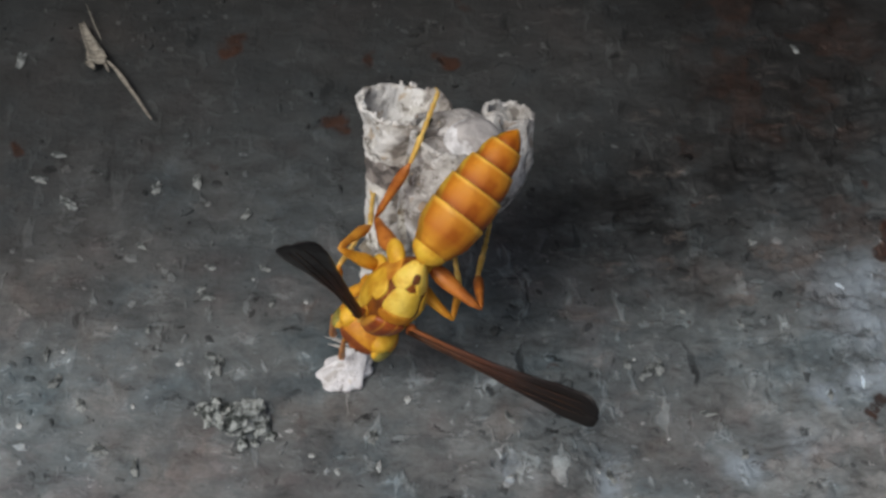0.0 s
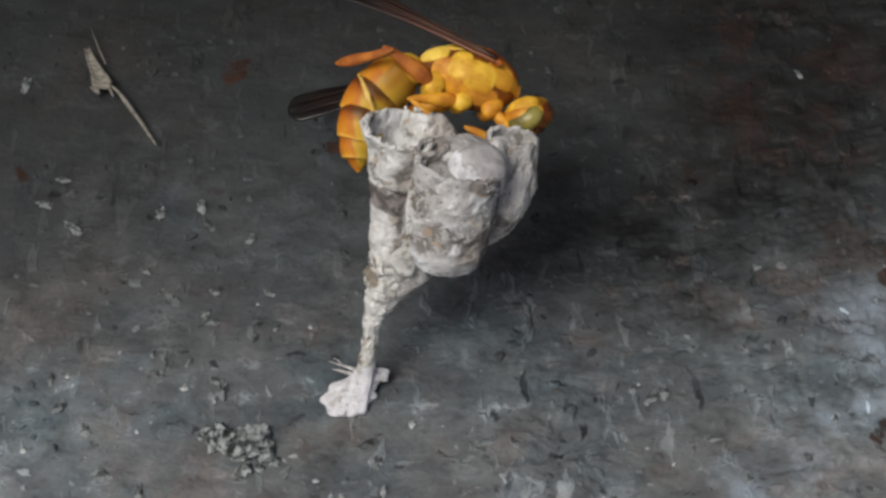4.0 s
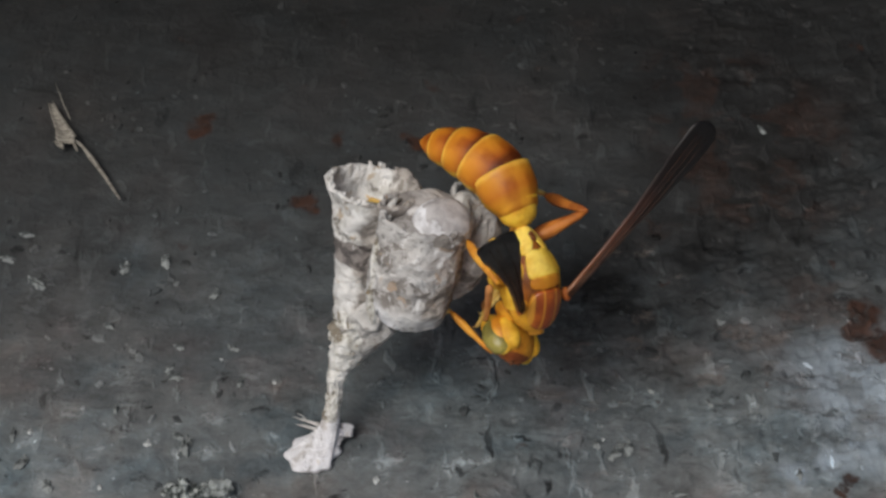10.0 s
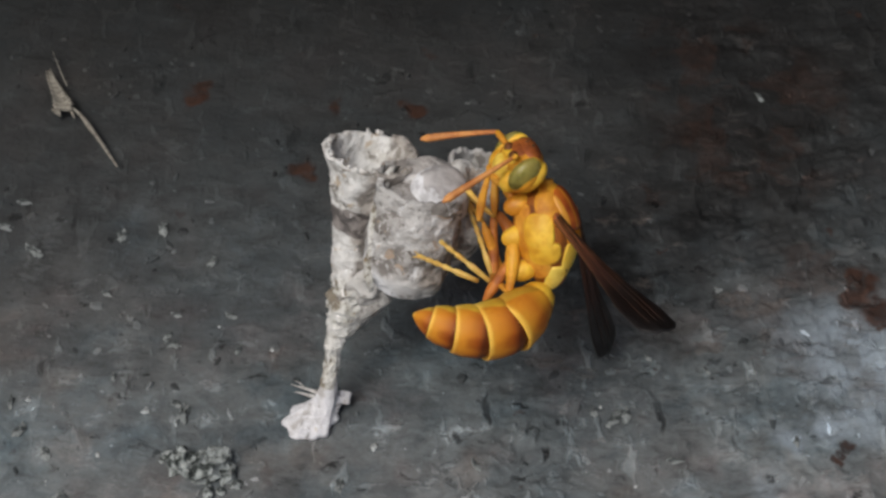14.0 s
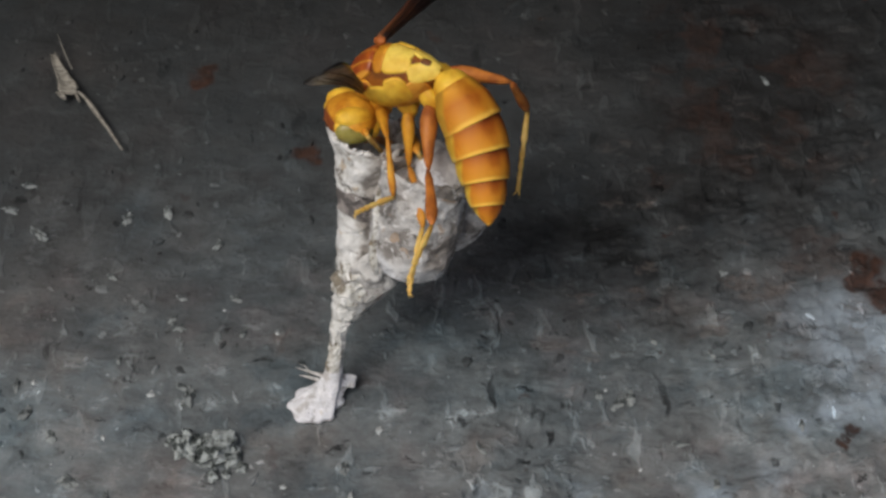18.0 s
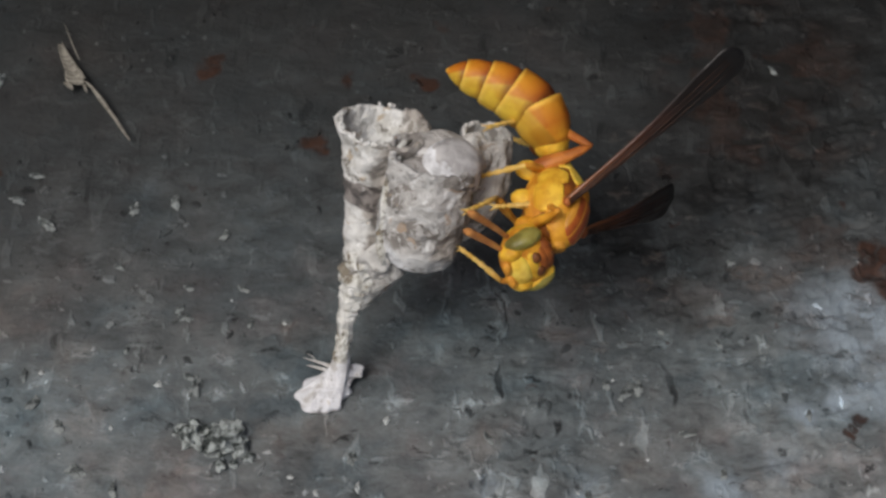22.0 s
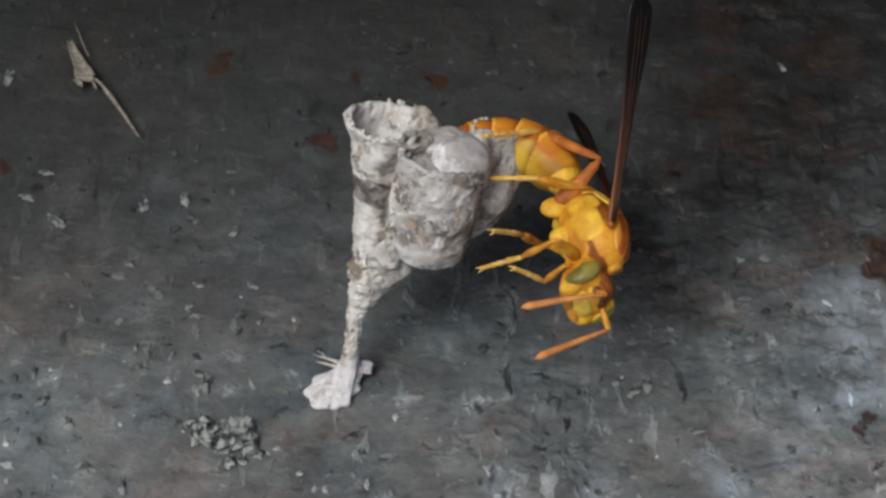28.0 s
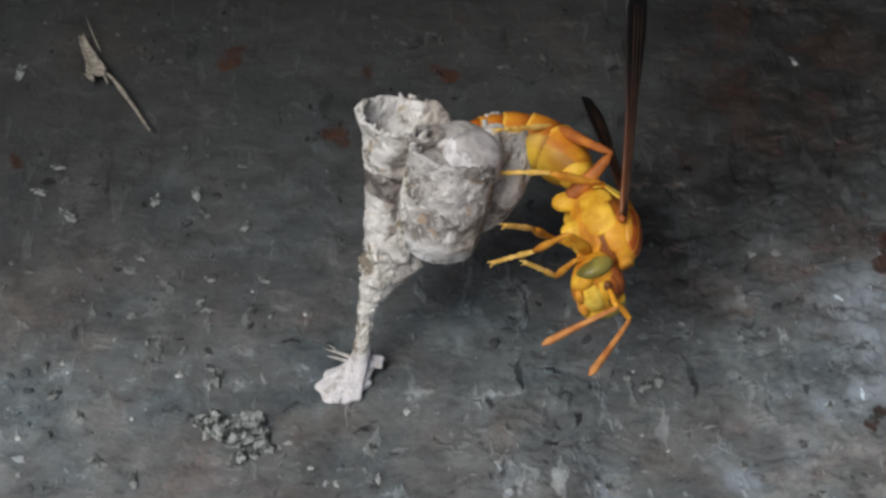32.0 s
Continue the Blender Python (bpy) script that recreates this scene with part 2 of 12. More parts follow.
def paper_material(name, tones, flecks, girdle=None, white=None, stain=None, dab=None, levels=(0.45, 0.55)):
    """Wood pulp laid on in strips and daubs of four tones with crisp edges. Along the cell, in mm: girdle is one darker strip, below white the pulp is whitish;
    stain is a brown-grey streak and dab a whitish one at one side (a direction and the place where it begins)."""
    m = Nodes(name, 0.88, spec=0.15)
    tones = [tuple(0.92 * c for c in tone) for tone in tones]
    p = m.coords()
    n1, bend = m.noise(p, 240, 4, 0.55)
    wp = m.vmath("ADD", p, m.vmath("MULTIPLY", m.vmath("SUBTRACT", bend, (0.5, 0.5, 0.5)), (0.0035, 0.0035, 0.0035)))
    fibre, _ = m.noise(m.scaled(wp, (1, 1, 1.7)), 820, 4, 0.62)
    daub, _ = m.noise(m.scaled(wp, (0.75, 0.75, 1.3)), 430, 5, 0.66)
    daub2, _ = m.noise(m.vmath("ADD", wp, (0.4, 0.1, 0.2)), 900, 5, 0.66)

    def dot(v):
        n = m.node("ShaderNodeVectorMath")
        n.operation = "DOT_PRODUCT"
        m.put(n.inputs[0], p)
        m.put(n.inputs[1], v)
        return n.outputs["Value"]

    along = dot((0.19, 0.40, 0.90))
    wavy = m.math("ADD", along, m.math("MULTIPLY", m.math("SUBTRACT", n1, 0.5), 0.0032))
    col = m.mix(m.band(daub, levels[0], levels[0] + 0.03), tones[0], tones[1])
    col = m.mix(m.band(daub, levels[1], levels[1] + 0.03), col, tones[2])
    col = m.mix(m.math("MULTIPLY", m.band(daub2, 0.57, 0.60), 0.75), col, tones[3])
    if stain:
        across = m.math("ADD", dot(stain[0]), m.math("MULTIPLY", m.math("SUBTRACT", n1, 0.5), 0.0045))
        col = m.mix(m.math("MULTIPLY", m.band(across, stain[1] * MM, stain[1] * MM + 0.0006), m.band(daub, 0.40, 0.46, 0.35, 0.85)), col, m.mix(m.band(fibre, 0.4, 0.6), (0.17, 0.145, 0.125), (0.36, 0.325, 0.29)))
    if white:
        low = m.math("MULTIPLY", m.band(wavy, white * MM + 0.0008, white * MM - 0.0004), m.band(daub, 0.36, 0.44, 0.35, 0.9))
        col = m.mix(low, col, (0.70, 0.70, 0.695))
    if dab:
        across = m.math("ADD", dot(dab[0]), m.math("MULTIPLY", m.math("SUBTRACT", n1, 0.5), 0.0030))
        col = m.mix(m.math("MULTIPLY", m.band(across, dab[1] * MM, dab[1] * MM + 0.0007), m.band(daub2, 0.36, 0.44, 0.5, 0.95)), col, m.mix(m.band(fibre, 0.36, 0.56), (0.66, 0.665, 0.68), (0.86, 0.87, 0.89)))
    if girdle:
        belt = m.math("MULTIPLY", m.band(wavy, girdle[0] * MM, girdle[0] * MM + 0.0002), m.band(wavy, girdle[1] * MM, girdle[1] * MM - 0.0002))
        col = m.mix(m.math("MULTIPLY", belt, m.band(daub2, 0.64, 0.58, 0.3, 0.95)), col, m.mix(m.band(fibre, 0.38, 0.6), (0.10, 0.088, 0.085), (0.25, 0.225, 0.21)))
    pore, _ = m.noise(wp, 980, 3, 0.6)
    col = m.mix(m.band(pore, 0.375, 0.335, 0.0, 0.7), col, m.mix(1.0, col, (0.36, 0.34, 0.32), "MULTIPLY"))
    col = m.mix(m.band(fibre, 0.36, 0.60, 0.30, 0.0), col, m.mix(1.0, col, (0.66, 0.65, 0.64), "MULTIPLY"))
    tan, _ = m.noise(m.vmath("ADD", wp, (0.2, 0.5, 0.9)), 560, 3, 0.55)
    col = m.mix(m.band(tan, 0.635, 0.665, 0.0, 0.7), col, flecks)
    crumb, _ = m.noise(p, 2200, 3, 0.6)
    h = m.math("ADD", m.math("ADD", fibre, m.math("MULTIPLY", crumb, 0.25)), m.math("MULTIPLY", m.band(daub, 0.46, 0.58), 0.35))
    return m.done(col, h, 0.8, 0.0003)


def silk_material():
    m = Nodes("silk_cap", 0.8, spec=0.2)
    p = m.coords()
    n, bend = m.noise(p, 600, 5, 0.65)
    n2, _ = m.noise(p, 330, 5, 0.62)
    col = m.mix(m.band(n, 0.40, 0.56), (0.50, 0.50, 0.515), (0.76, 0.765, 0.79))
    n2 = m.math("ADD", n2, m.math("MULTIPLY", m.axis(p, 0), 70.0))
    col = m.mix(m.band(n2, 1.155, 1.185, 0.0, 0.92), col, m.mix(m.band(n, 0.4, 0.6), (0.30, 0.285, 0.28), (0.44, 0.42, 0.415)))
    return m.done(col, n, 0.7, 0.0003)


def shell(name, dark, light, rough=0.50, scale=620, bump=0.4):
    """Chitin: two tones of one colour in a soft mottle, with fine pits."""
    m = Nodes(name, rough, spec=0.35)
    p = m.coords()
    n, _ = m.noise(p, scale, 3, 0.5)
    g, _ = m.noise(p, 3000, 4, 0.6)
    m.bsdf.inputs["Subsurface Weight"].default_value = 0.12
    m.bsdf.inputs["Subsurface Radius"].default_value = (0.0008, 0.0004, 0.0001)
    fleck, _ = m.noise(p, scale * 2.3, 4, 0.6)
    col = m.mix(m.band(n, 0.36, 0.62), dark, light)
    col = m.mix(m.band(fleck, 0.40, 0.52, 0.35, 0.0), col, m.mix(1.0, col, (0.76, 0.64, 0.54), "MULTIPLY"))
    return m.done(col, g, bump, 0.00012, m.band(fleck, 0.35, 0.65, rough + 0.14, rough - 0.04))


def tergite_material(name, first=False):
    """Abdomen ring: red-brown in front under the ring before it, amber, then a narrow pale hind edge; the belly is olive yellow with wavy borders."""
    m = Nodes(name, 0.42, spec=0.32)
    p = m.coords()
    gx = m.axis(m.coords("Generated"), 0)
    gy = m.math("ABSOLUTE", m.math("SUBTRACT", m.axis(m.coords("Generated"), 1), 0.5))
    gz = m.axis(m.coords("Generated"), 2)
    n, _ = m.noise(p, 420, 3, 0.5)
    cloud, _ = m.noise(p, 300, 4, 0.6)
    x = m.math("ADD", gx, m.math("MULTIPLY", m.math("SUBTRACT", n, 0.5), 0.10))
    if first:
        top = m.ramp(x, (0.0, (0.50, 0.20, 0.015)), (0.20, (0.64, 0.30, 0.023)), (0.50, (0.48, 0.155, 0.011)), (0.86, (0.62, 0.26, 0.019)), (0.95, (0.82, 0.48, 0.07)))
        low = m.ramp(x, (0.0, (0.34, 0.16, 0.014)), (0.5, (0.48, 0.27, 0.025)), (0.93, (0.66, 0.44, 0.06)))
    else:
        top = m.ramp(x, (0.30, (0.14, 0.034, 0.005)), (0.44, (0.38, 0.104, 0.008)), (0.66, (0.57, 0.205, 0.014)), (0.90, (0.66, 0.275, 0.020)), (0.955, (0.84, 0.50, 0.075)))
        low = m.ramp(x, (0.30, (0.12, 0.050, 0.006)), (0.44, (0.34, 0.17, 0.016)), (0.58, (0.62, 0.40, 0.04)), (0.85, (0.70, 0.49, 0.06)), (0.94, (0.82, 0.60, 0.11)))
    col = m.mix(m.band(m.math("ADD", gz, m.math("MULTIPLY", m.math("SUBTRACT", gx, 0.6), 0.25)), 0.36, 0.44), low, top)
    # two darker clouds on the back
    saddle = m.math("MULTIPLY", m.band(m.math("ABSOLUTE", m.math("SUBTRACT", gy, 0.2)), 0.16, 0.05), m.band(gz, 0.6, 0.85))
    col = m.mix(m.math("MULTIPLY", saddle, m.band(gx, 0.80, 0.62, 0.0, 0.60)), col, m.mix(1.0, col, (0.64, 0.45, 0.36), "MULTIPLY"))
    col = m.mix(m.band(cloud, 0.42, 0.56, 0.6, 0.0), col, m.mix(1.0, col, (0.72, 0.56, 0.44), "MULTIPLY"))
    g, _ = m.noise(p, 1800, 4, 0.65)
    m.bsdf.inputs["Subsurface Weight"].default_value = 0.12
    m.bsdf.inputs["Subsurface Radius"].default_value = (0.0008, 0.0004, 0.0001)
    return m.done(col, g, 0.45, 0.00012, m.band(cloud, 0.35, 0.65, 0.44, 0.62))


def scutum_material():
    """Back plate: rust red with two yellow lines along it."""
    m = Nodes("back_plate", 0.42, spec=0.5)
    g = m.coords("Generated")
    y = m.math("ABSOLUTE", m.math("SUBTRACT", m.axis(g, 1), 0.5))
    n, _ = m.noise(m.coords(), 700, 3, 0.5)
    y = m.math("ADD", y, m.math("MULTIPLY", m.math("SUBTRACT", n, 0.5), 0.05))
    line = m.math("MULTIPLY", m.band(y, 0.13, 0.16), m.band(y, 0.21, 0.18))
    edge = m.band(y, 0.36, 0.42)
    col = m.mix(m.band(n, 0.35, 0.65), (0.25, 0.045, 0.008), (0.46, 0.110, 0.012))
    col = m.mix(m.math("MAXIMUM", m.math("MULTIPLY", line, 0.8), edge), col, (0.60, 0.27, 0.028))
    return m.done(col, n, 0.2, 0.0001)


def wing_material():
    m = Nodes("smoky_wing", 0.40, spec=0.45)
    p = m.coords()
    x = m.axis(p, 0)
    streak, _ = m.noise(m.scaled(p, (0.10, 1.7, 1.0)), 1500, 3, 0.6)
    blot, _ = m.noise(m.scaled(p, (0.4, 1.0, 1.0)), 420, 3, 0.5)
    col = m.ramp(m.math("DIVIDE", x, 0.017), (0.0, (0.20, 0.074, 0.026)), (0.28, (0.082, 0.029, 0.014)), (0.50, (0.032, 0.012, 0.008)), (0.66, (0.010, 0.006, 0.005)), (1.0, (0.005, 0.004, 0.004)))
    col = m.mix(m.band(streak, 0.45, 0.60, 0.0, 0.3), col, m.mix(1.0, col, (1.8, 1.6, 1.5), "MULTIPLY"))
    m.put(m.bsdf.inputs["Alpha"], m.band(streak, 0.3, 0.7, 1.0, 0.94))
    return m.done(col, streak, 0.35, 0.00015, m.band(blot, 0.4, 0.6, 0.32, 0.55))


def stone_material(name, a, b, scale=900, rough=0.85):
    m = Nodes(name, rough, spec=0.3)
    p = m.coords()
    n, _ = m.noise(p, scale, 4, 0.6)
    r = m.node("ShaderNodeObjectInfo").outputs["Random"]
    col = m.mix(m.band(n, 0.40, 0.58), a, b)
    col = m.mix(m.math("MULTIPLY", r, 0.5), col, m.mix(1.0, col, (0.62, 0.63, 0.65), "MULTIPLY"))
    return m.done(col, n, 0.8, 0.0003)


def straw_material():
    m = Nodes("dry_straw", 0.75, spec=0.25)
    n, _ = m.noise(m.scaled(m.coords(), (1, 4, 4)), 900, 4, 0.6)
    return m.done(m.mix(m.band(n, 0.35, 0.65), (0.13, 0.12, 0.10), (0.29, 0.27, 0.23)), n, 0.7, 0.0002)


SLAB_COLD, SLAB_WARM, SLAB_FAR, SLAB_BROWN = (0.132, 0.154, 0.163), (0.149, 0.160, 0.164), (0.0222, 0.0229, 0.0224), (0.188, 0.168, 0.155)
# Places on the slab in mm: x, y, radius
RUST = [(-12.8, 38.3, 1.5), (-12.5, 39.7, 1.0), (-2.8, 29.1, 1.2), (-1.9, 28.1, 1.1), (0.5, 36.7, 1.1), (7.9, 36.2, 1.0), (-31.3, 25.1, 1.2), (43.7, -2.6, 0.9), (42.9, -3.3, 0.7), (42.2, -4.0, 0.7), (47.8, 11.8, 2.0), (48.6, 10.0, 1.4), (46.8, 14.6, 2.2), (45.9, 13.4, 1.6)]
RUST_ZONE = [(42.5, 36.8, 9.0), (40.5, 28.1, 7.0), (36.1, 42.2, 10.0), (37.2, 31.7, 8.0), (30.1, 28.1, 5.0), (43.1, 16.5, 5.0), (39.3, 5.3, 4.0), (-3.1, 7.1, 3.0), (-4.4, -5.6, 2.5)]
BROWN_ZONE = [(-2.8, 7.1, 3.2), (-5.2, -2.8, 4.5), (-19.4, -0.9, 5.0), (-15.2, -8.8, 6.0), (-26.7, 8.7, 6.5), (-22.0, 3.0, 5.0), (-11.9, -6.5, 5.0), (24.6, -7.0, 3.0), (12.3, -5.4, 2.5), (-1.0, -3.0, 3.0), (30.0, 10.0, 4.0), (-24.0, 40.0, 8.0)]
# Dark dirt and the painted soft shadow right of the nest
SHADE_AND_DIRT = [(24.4, 18.5, 17.0), (28.2, 15.2, 12.0), (41.2, 34.6, 20.0), (38.4, 43.8, 24.0), (31.3, 23.2, 14.0), (38.0, 24.6, 14.0), (46.4, 42.2, 20.0), (35.8, 33.1, 18.0)]
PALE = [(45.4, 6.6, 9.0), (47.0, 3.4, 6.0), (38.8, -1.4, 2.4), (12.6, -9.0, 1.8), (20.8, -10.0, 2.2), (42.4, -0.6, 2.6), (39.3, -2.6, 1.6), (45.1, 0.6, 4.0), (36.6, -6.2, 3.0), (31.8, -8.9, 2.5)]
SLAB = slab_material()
PAPER = paper_material("cream_paper", ((0.28, 0.26, 0.235), (0.64, 0.63, 0.60), (0.78, 0.775, 0.755), (0.92, 0.92, 0.91)), (0.42, 0.32, 0.20), girdle=(18.0, 20.2), stain=((0.92, -0.36, 0.0), 1.15), levels=(0.385, 0.46))
STALK = paper_material("stalk_paper", ((0.24, 0.21, 0.165), (0.56, 0.55, 0.50), (0.74, 0.735, 0.70), (0.90, 0.90, 0.885)), (0.34, 0.26, 0.16), levels=(0.41, 0.465))
FOOT = paper_material("foot_paper", ((0.52, 0.50, 0.49), (0.70, 0.70, 0.72), (0.80, 0.80, 0.83), (0.92, 0.92, 0.94)), (0.56, 0.52, 0.47), levels=(0.40, 0.47))
TAUPE = paper_material("taupe_paper", ((0.24, 0.222, 0.205), (0.47, 0.455, 0.44), (0.58, 0.57, 0.555), (0.82, 0.82, 0.815)), (0.42, 0.31, 0.22), white=15.6, stain=((0.80, -0.05, -0.6), -3.3), dab=((-0.75, -0.35, -0.55), -14.0), levels=(0.43, 0.51))
THIN = paper_material("thin_taupe_paper", ((0.22, 0.205, 0.19), (0.43, 0.415, 0.395), (0.58, 0.57, 0.55), (0.71, 0.70, 0.685)), (0.25, 0.20, 0.155), levels=(0.42, 0.50))
PULP = paper_material("grey_pulp", ((0.27, 0.25, 0.235), (0.44, 0.42, 0.405), (0.54, 0.52, 0.505), (0.70, 0.69, 0.68)), (0.24, 0.20, 0.16), levels=(0.42, 0.50))
SILK = silk_material()
TERGITE, FIRST_RING = tergite_material("abdomen_shell"), tergite_material("first_ring_shell", True)
SCUTUM, WING = scutum_material(), wing_material()
GOLD = shell("golden_shell", (0.50, 0.190, 0.012), (0.72, 0.350, 0.028))
YELLOW = shell("yellow_shell", (0.62, 0.32, 0.020), (0.80, 0.50, 0.050))
AMBER = shell("amber_shell", (0.52, 0.20, 0.02), (0.72, 0.35, 0.042))
RUSTY = shell("rust_red_shell", (0.20, 0.050, 0.012), (0.40, 0.115, 0.022))
LEMON = shell("lemon_shell", (0.72, 0.46, 0.045), (0.84, 0.61, 0.11))
EYE_GREEN = shell("olive_eye", (0.13, 0.115, 0.026), (0.28, 0.24, 0.058), 0.28, 500)
RED_AMBER = shell("reddish_amber_shell", (0.30, 0.085, 0.016), (0.52, 0.180, 0.030))
FEELER = shell("feeler_shell", (0.46, 0.17, 0.05), (0.64, 0.29, 0.09))
STRAW_YELLOW = shell("pale_foot_shell", (0.62, 0.38, 0.08), (0.78, 0.54, 0.16))
SEAM = shell("seam_shell", (0.15, 0.045, 0.006), (0.30, 0.092, 0.009))
BROWN = shell("brown_shell", (0.06, 0.022, 0.008), (0.16, 0.055, 0.015))
VEIN = shell("wing_vein", (0.02, 0.009, 0.005), (0.05, 0.02, 0.009))
STRAW = straw_material()
GREY_CRUMB = stone_material("grey_crumb", (0.035, 0.042, 0.040), (0.36, 0.39, 0.38), 800)
PALE_GRIT = stone_material("pale_grit", (0.26, 0.275, 0.27), (0.54, 0.57, 0.565))
DULL_GRIT = stone_material("dull_grit", (0.06, 0.068, 0.068), (0.25, 0.27, 0.265))
FLAKES = slab_material(True)


# ---- mesh helpers ----
def link(name, bm, material, smooth=True):
    mesh = bpy.data.meshes.new(name)
    bm.to_mesh(mesh)
    bm.free()
    mesh.materials.append(material)
    if smooth:
        mesh.polygons.foreach_set("use_smooth", [True] * len(mesh.polygons))
    return new(name, mesh)


def part(name, bm, material, parent, label="", smooth=True):
    ob = link(name, bm, material, smooth)
    ob.parent = parent
    if label:
        tagged(ob, label)
    return ob


def thing(name, label, category, group="", m=None):
    ob = new(name)
    ob.empty_display_size = 0.002
    if m is not None:
        ob.matrix_world = m
    return tagged(ob, label, category, group)


def loft(rings, close_start=True, close_end=True):
    """Joins rings of equally many points, given in mm, into one skin."""
    bm = bmesh.new()
    rows = [[bm.verts.new(Vector(p) * MM) for p in ring] for ring in rings]
    n = len(rows[0])
    for a, b in zip(rows, rows[1:]):
        for i in range(n):
            bm.faces.new((a[i], a[(i + 1) % n], b[(i + 1) % n], b[i]))
    if close_start:
        bm.faces.new(rows[0][::-1])
    if close_end:
        bm.faces.new(rows[-1])
    bmesh.ops.recalc_face_normals(bm, faces=bm.faces)
    return bm


def tube(points, radii, n=12, flat=1.0, seed=0, rough=0.0):
    """A limb along points (mm) with a radius at each; flat squeezes it across."""
    pts = [Vector(p) for p in points]
    rings = []
    side, arc = None, 0.0
    for i, (p, r) in enumerate(zip(pts, radii)):
        t = (pts[min(i + 1, len(pts) - 1)] - pts[max(i - 1, 0)]).normalized()
        if side is None:
            side = t.orthogonal().normalized() if abs(t.y) > 0.95 else t.cross(Vector((0, 1, 0))).normalized()
        side = (side - t * side.dot(t)).normalized()
        up = t.cross(side)
        arc += (p - pts[i - 1]).length if i else 0.0
        ring = []
        for k in range(n):
            a = 2 * math.pi * k / n
            rr = r * (1 + rough * noise.noise(Vector((math.cos(a) * 1.3, math.sin(a) * 1.3, arc * 1.1 + seed * 7.7))) + rough * 0.6 * noise.noise(Vector((math.cos(a) * 3.5, math.sin(a) * 3.5, arc * 3.0 + seed))))
            ring.append(p + side * (rr * math.cos(a)) + up * (rr * flat * math.sin(a)))
        rings.append(ring)
    return loft(rings)


def blob(center, radii, rot=(0, 0, 0), sub=3, rough=0.0, seed=0.0, freq=1.0):
    """A rounded lump (mm)."""
    bm = bmesh.new()
    bmesh.ops.create_icosphere(bm, subdivisions=sub, radius=1)
    turn = Euler([radians(a) for a in rot]).to_matrix()
    for v in bm.verts:
        c = v.co.copy()
        k = 1 + rough * noise.noise(c * freq + Vector((seed, seed * 1.7, -seed)))
        q = Vector((c.x * radii[0], c.y * radii[1], c.z * radii[2])) * k
        v.co = (turn @ q + Vector(center)) * MM
    return bm


def merged(*bms):
    """Several lumps of one part in one mesh."""
    out = bms[0]
    for b in bms[1:]:
        mesh = bpy.data.meshes.new("piece")
        b.to_mesh(mesh)
        b.free()
        out.from_mesh(mesh)
        bpy.data.meshes.remove(mesh)
    return out


# ---- the slab ----
def graded(lo, hi, step, far):
    """Even steps from lo to hi and growing ones beyond, out to far (mm)."""
    inner = list(np.arange(lo, hi + step / 2, step))
    grow, d, x = [], step, 0.0
    while x < far:
        d *= 1.35
        x += d
        grow.append(x)
    return [lo - g for g in reversed(grow)] + inner + [hi + g for g in grow]


def rise(lo, hi, v):
    """Smooth step from 0 at lo to 1 at hi."""
    t = max(0.0, min(1.0, (v - lo) / (hi - lo)))
    return t * t * (3 - 2 * t)


def height(x, y):
    """Height of the slab (mm): gentle swells, and terraces where the coating has chipped off."""
    p = Vector((x, y, 0))
    h = 0.45 * noise.noise(p * 0.055) + 0.10 * noise.noise(p * 0.4 + Vector((7, 1, 0)))
    q = Vector((0.60 * (0.94 * x + 0.34 * y), 0.94 * y - 0.34 * x, 0))
    w = rise(-0.05, 0.75, 0.7 * noise.noise(p * 0.09 + Vector((3, 8, 0))) + 0.016 * (x - 4) - 0.011 * max(0.0, y - 14))
    a = noise.noise(q * 0.30) + 0.5 * noise.noise(q * 0.75) + 0.28 * noise.noise(p * 1.7)
    c = noise.noise(q * 0.62 + Vector((20, 4, 0))) + 0.5 * noise.noise(p * 1.5 + Vector((2, 2, 9)))
    h += (0.02 + 0.13 * w) * rise(-0.08, 0.08, a) + (0.02 + 0.20 * w) * rise(0.26, 0.36, c) - (0.02 + 0.26 * w) * rise(0.40, 0.52, -c)
    return h - 0.45


def build_slab():
    xs, ys = graded(-50, 66, 0.24, 300), graded(-22, 64, 0.24, 300)
    verts, faces = [], []
    for y in ys:
        for x in xs:
            near = max(0.0, 1 - max(-50 - x, x - 66, -22 - y, y - 64, 0) / 20)
            verts.append((x * MM, y * MM, height(x, y) * MM * near if near else 0.0))
    nx = len(xs)
    for j in range(len(ys) - 1):
        for i in range(nx - 1):
            a = j * nx + i
            faces.append((a, a + 1, a + nx + 1, a + nx))
    mesh = bpy.data.meshes.new("ground")
    mesh.from_pydata(verts, [], faces)
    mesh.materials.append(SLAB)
    mesh.polygons.foreach_set("use_smooth", [True] * len(mesh.polygons))
    tagged(new("ground", mesh), "dark grey weathered slab with rust spots and scuffs", "ground", kind="structure")


build_slab()


def build_sky_block(name, centre, size):
    """An unseen plain panel beyond the slab, added to block sky light from its far part."""
    bm = bmesh.new()
    bmesh.ops.create_cube(bm, size=1)
    for v in bm.verts:
        v.co = Vector([c + k * q for c, k, q in zip(centre, v.co, size)])
    tagged(link(name, bm, SLAB, False), "unseen plain dark grey panel added to block sky light", "wall", kind="structure")


build_sky_block("sky_block_north", (0, 0.125, 0.2), (0.8, 0.05, 0.42))


# ---- the nest ----
AXIS = Vector((0.19, 0.40, 0.90)).normalized()


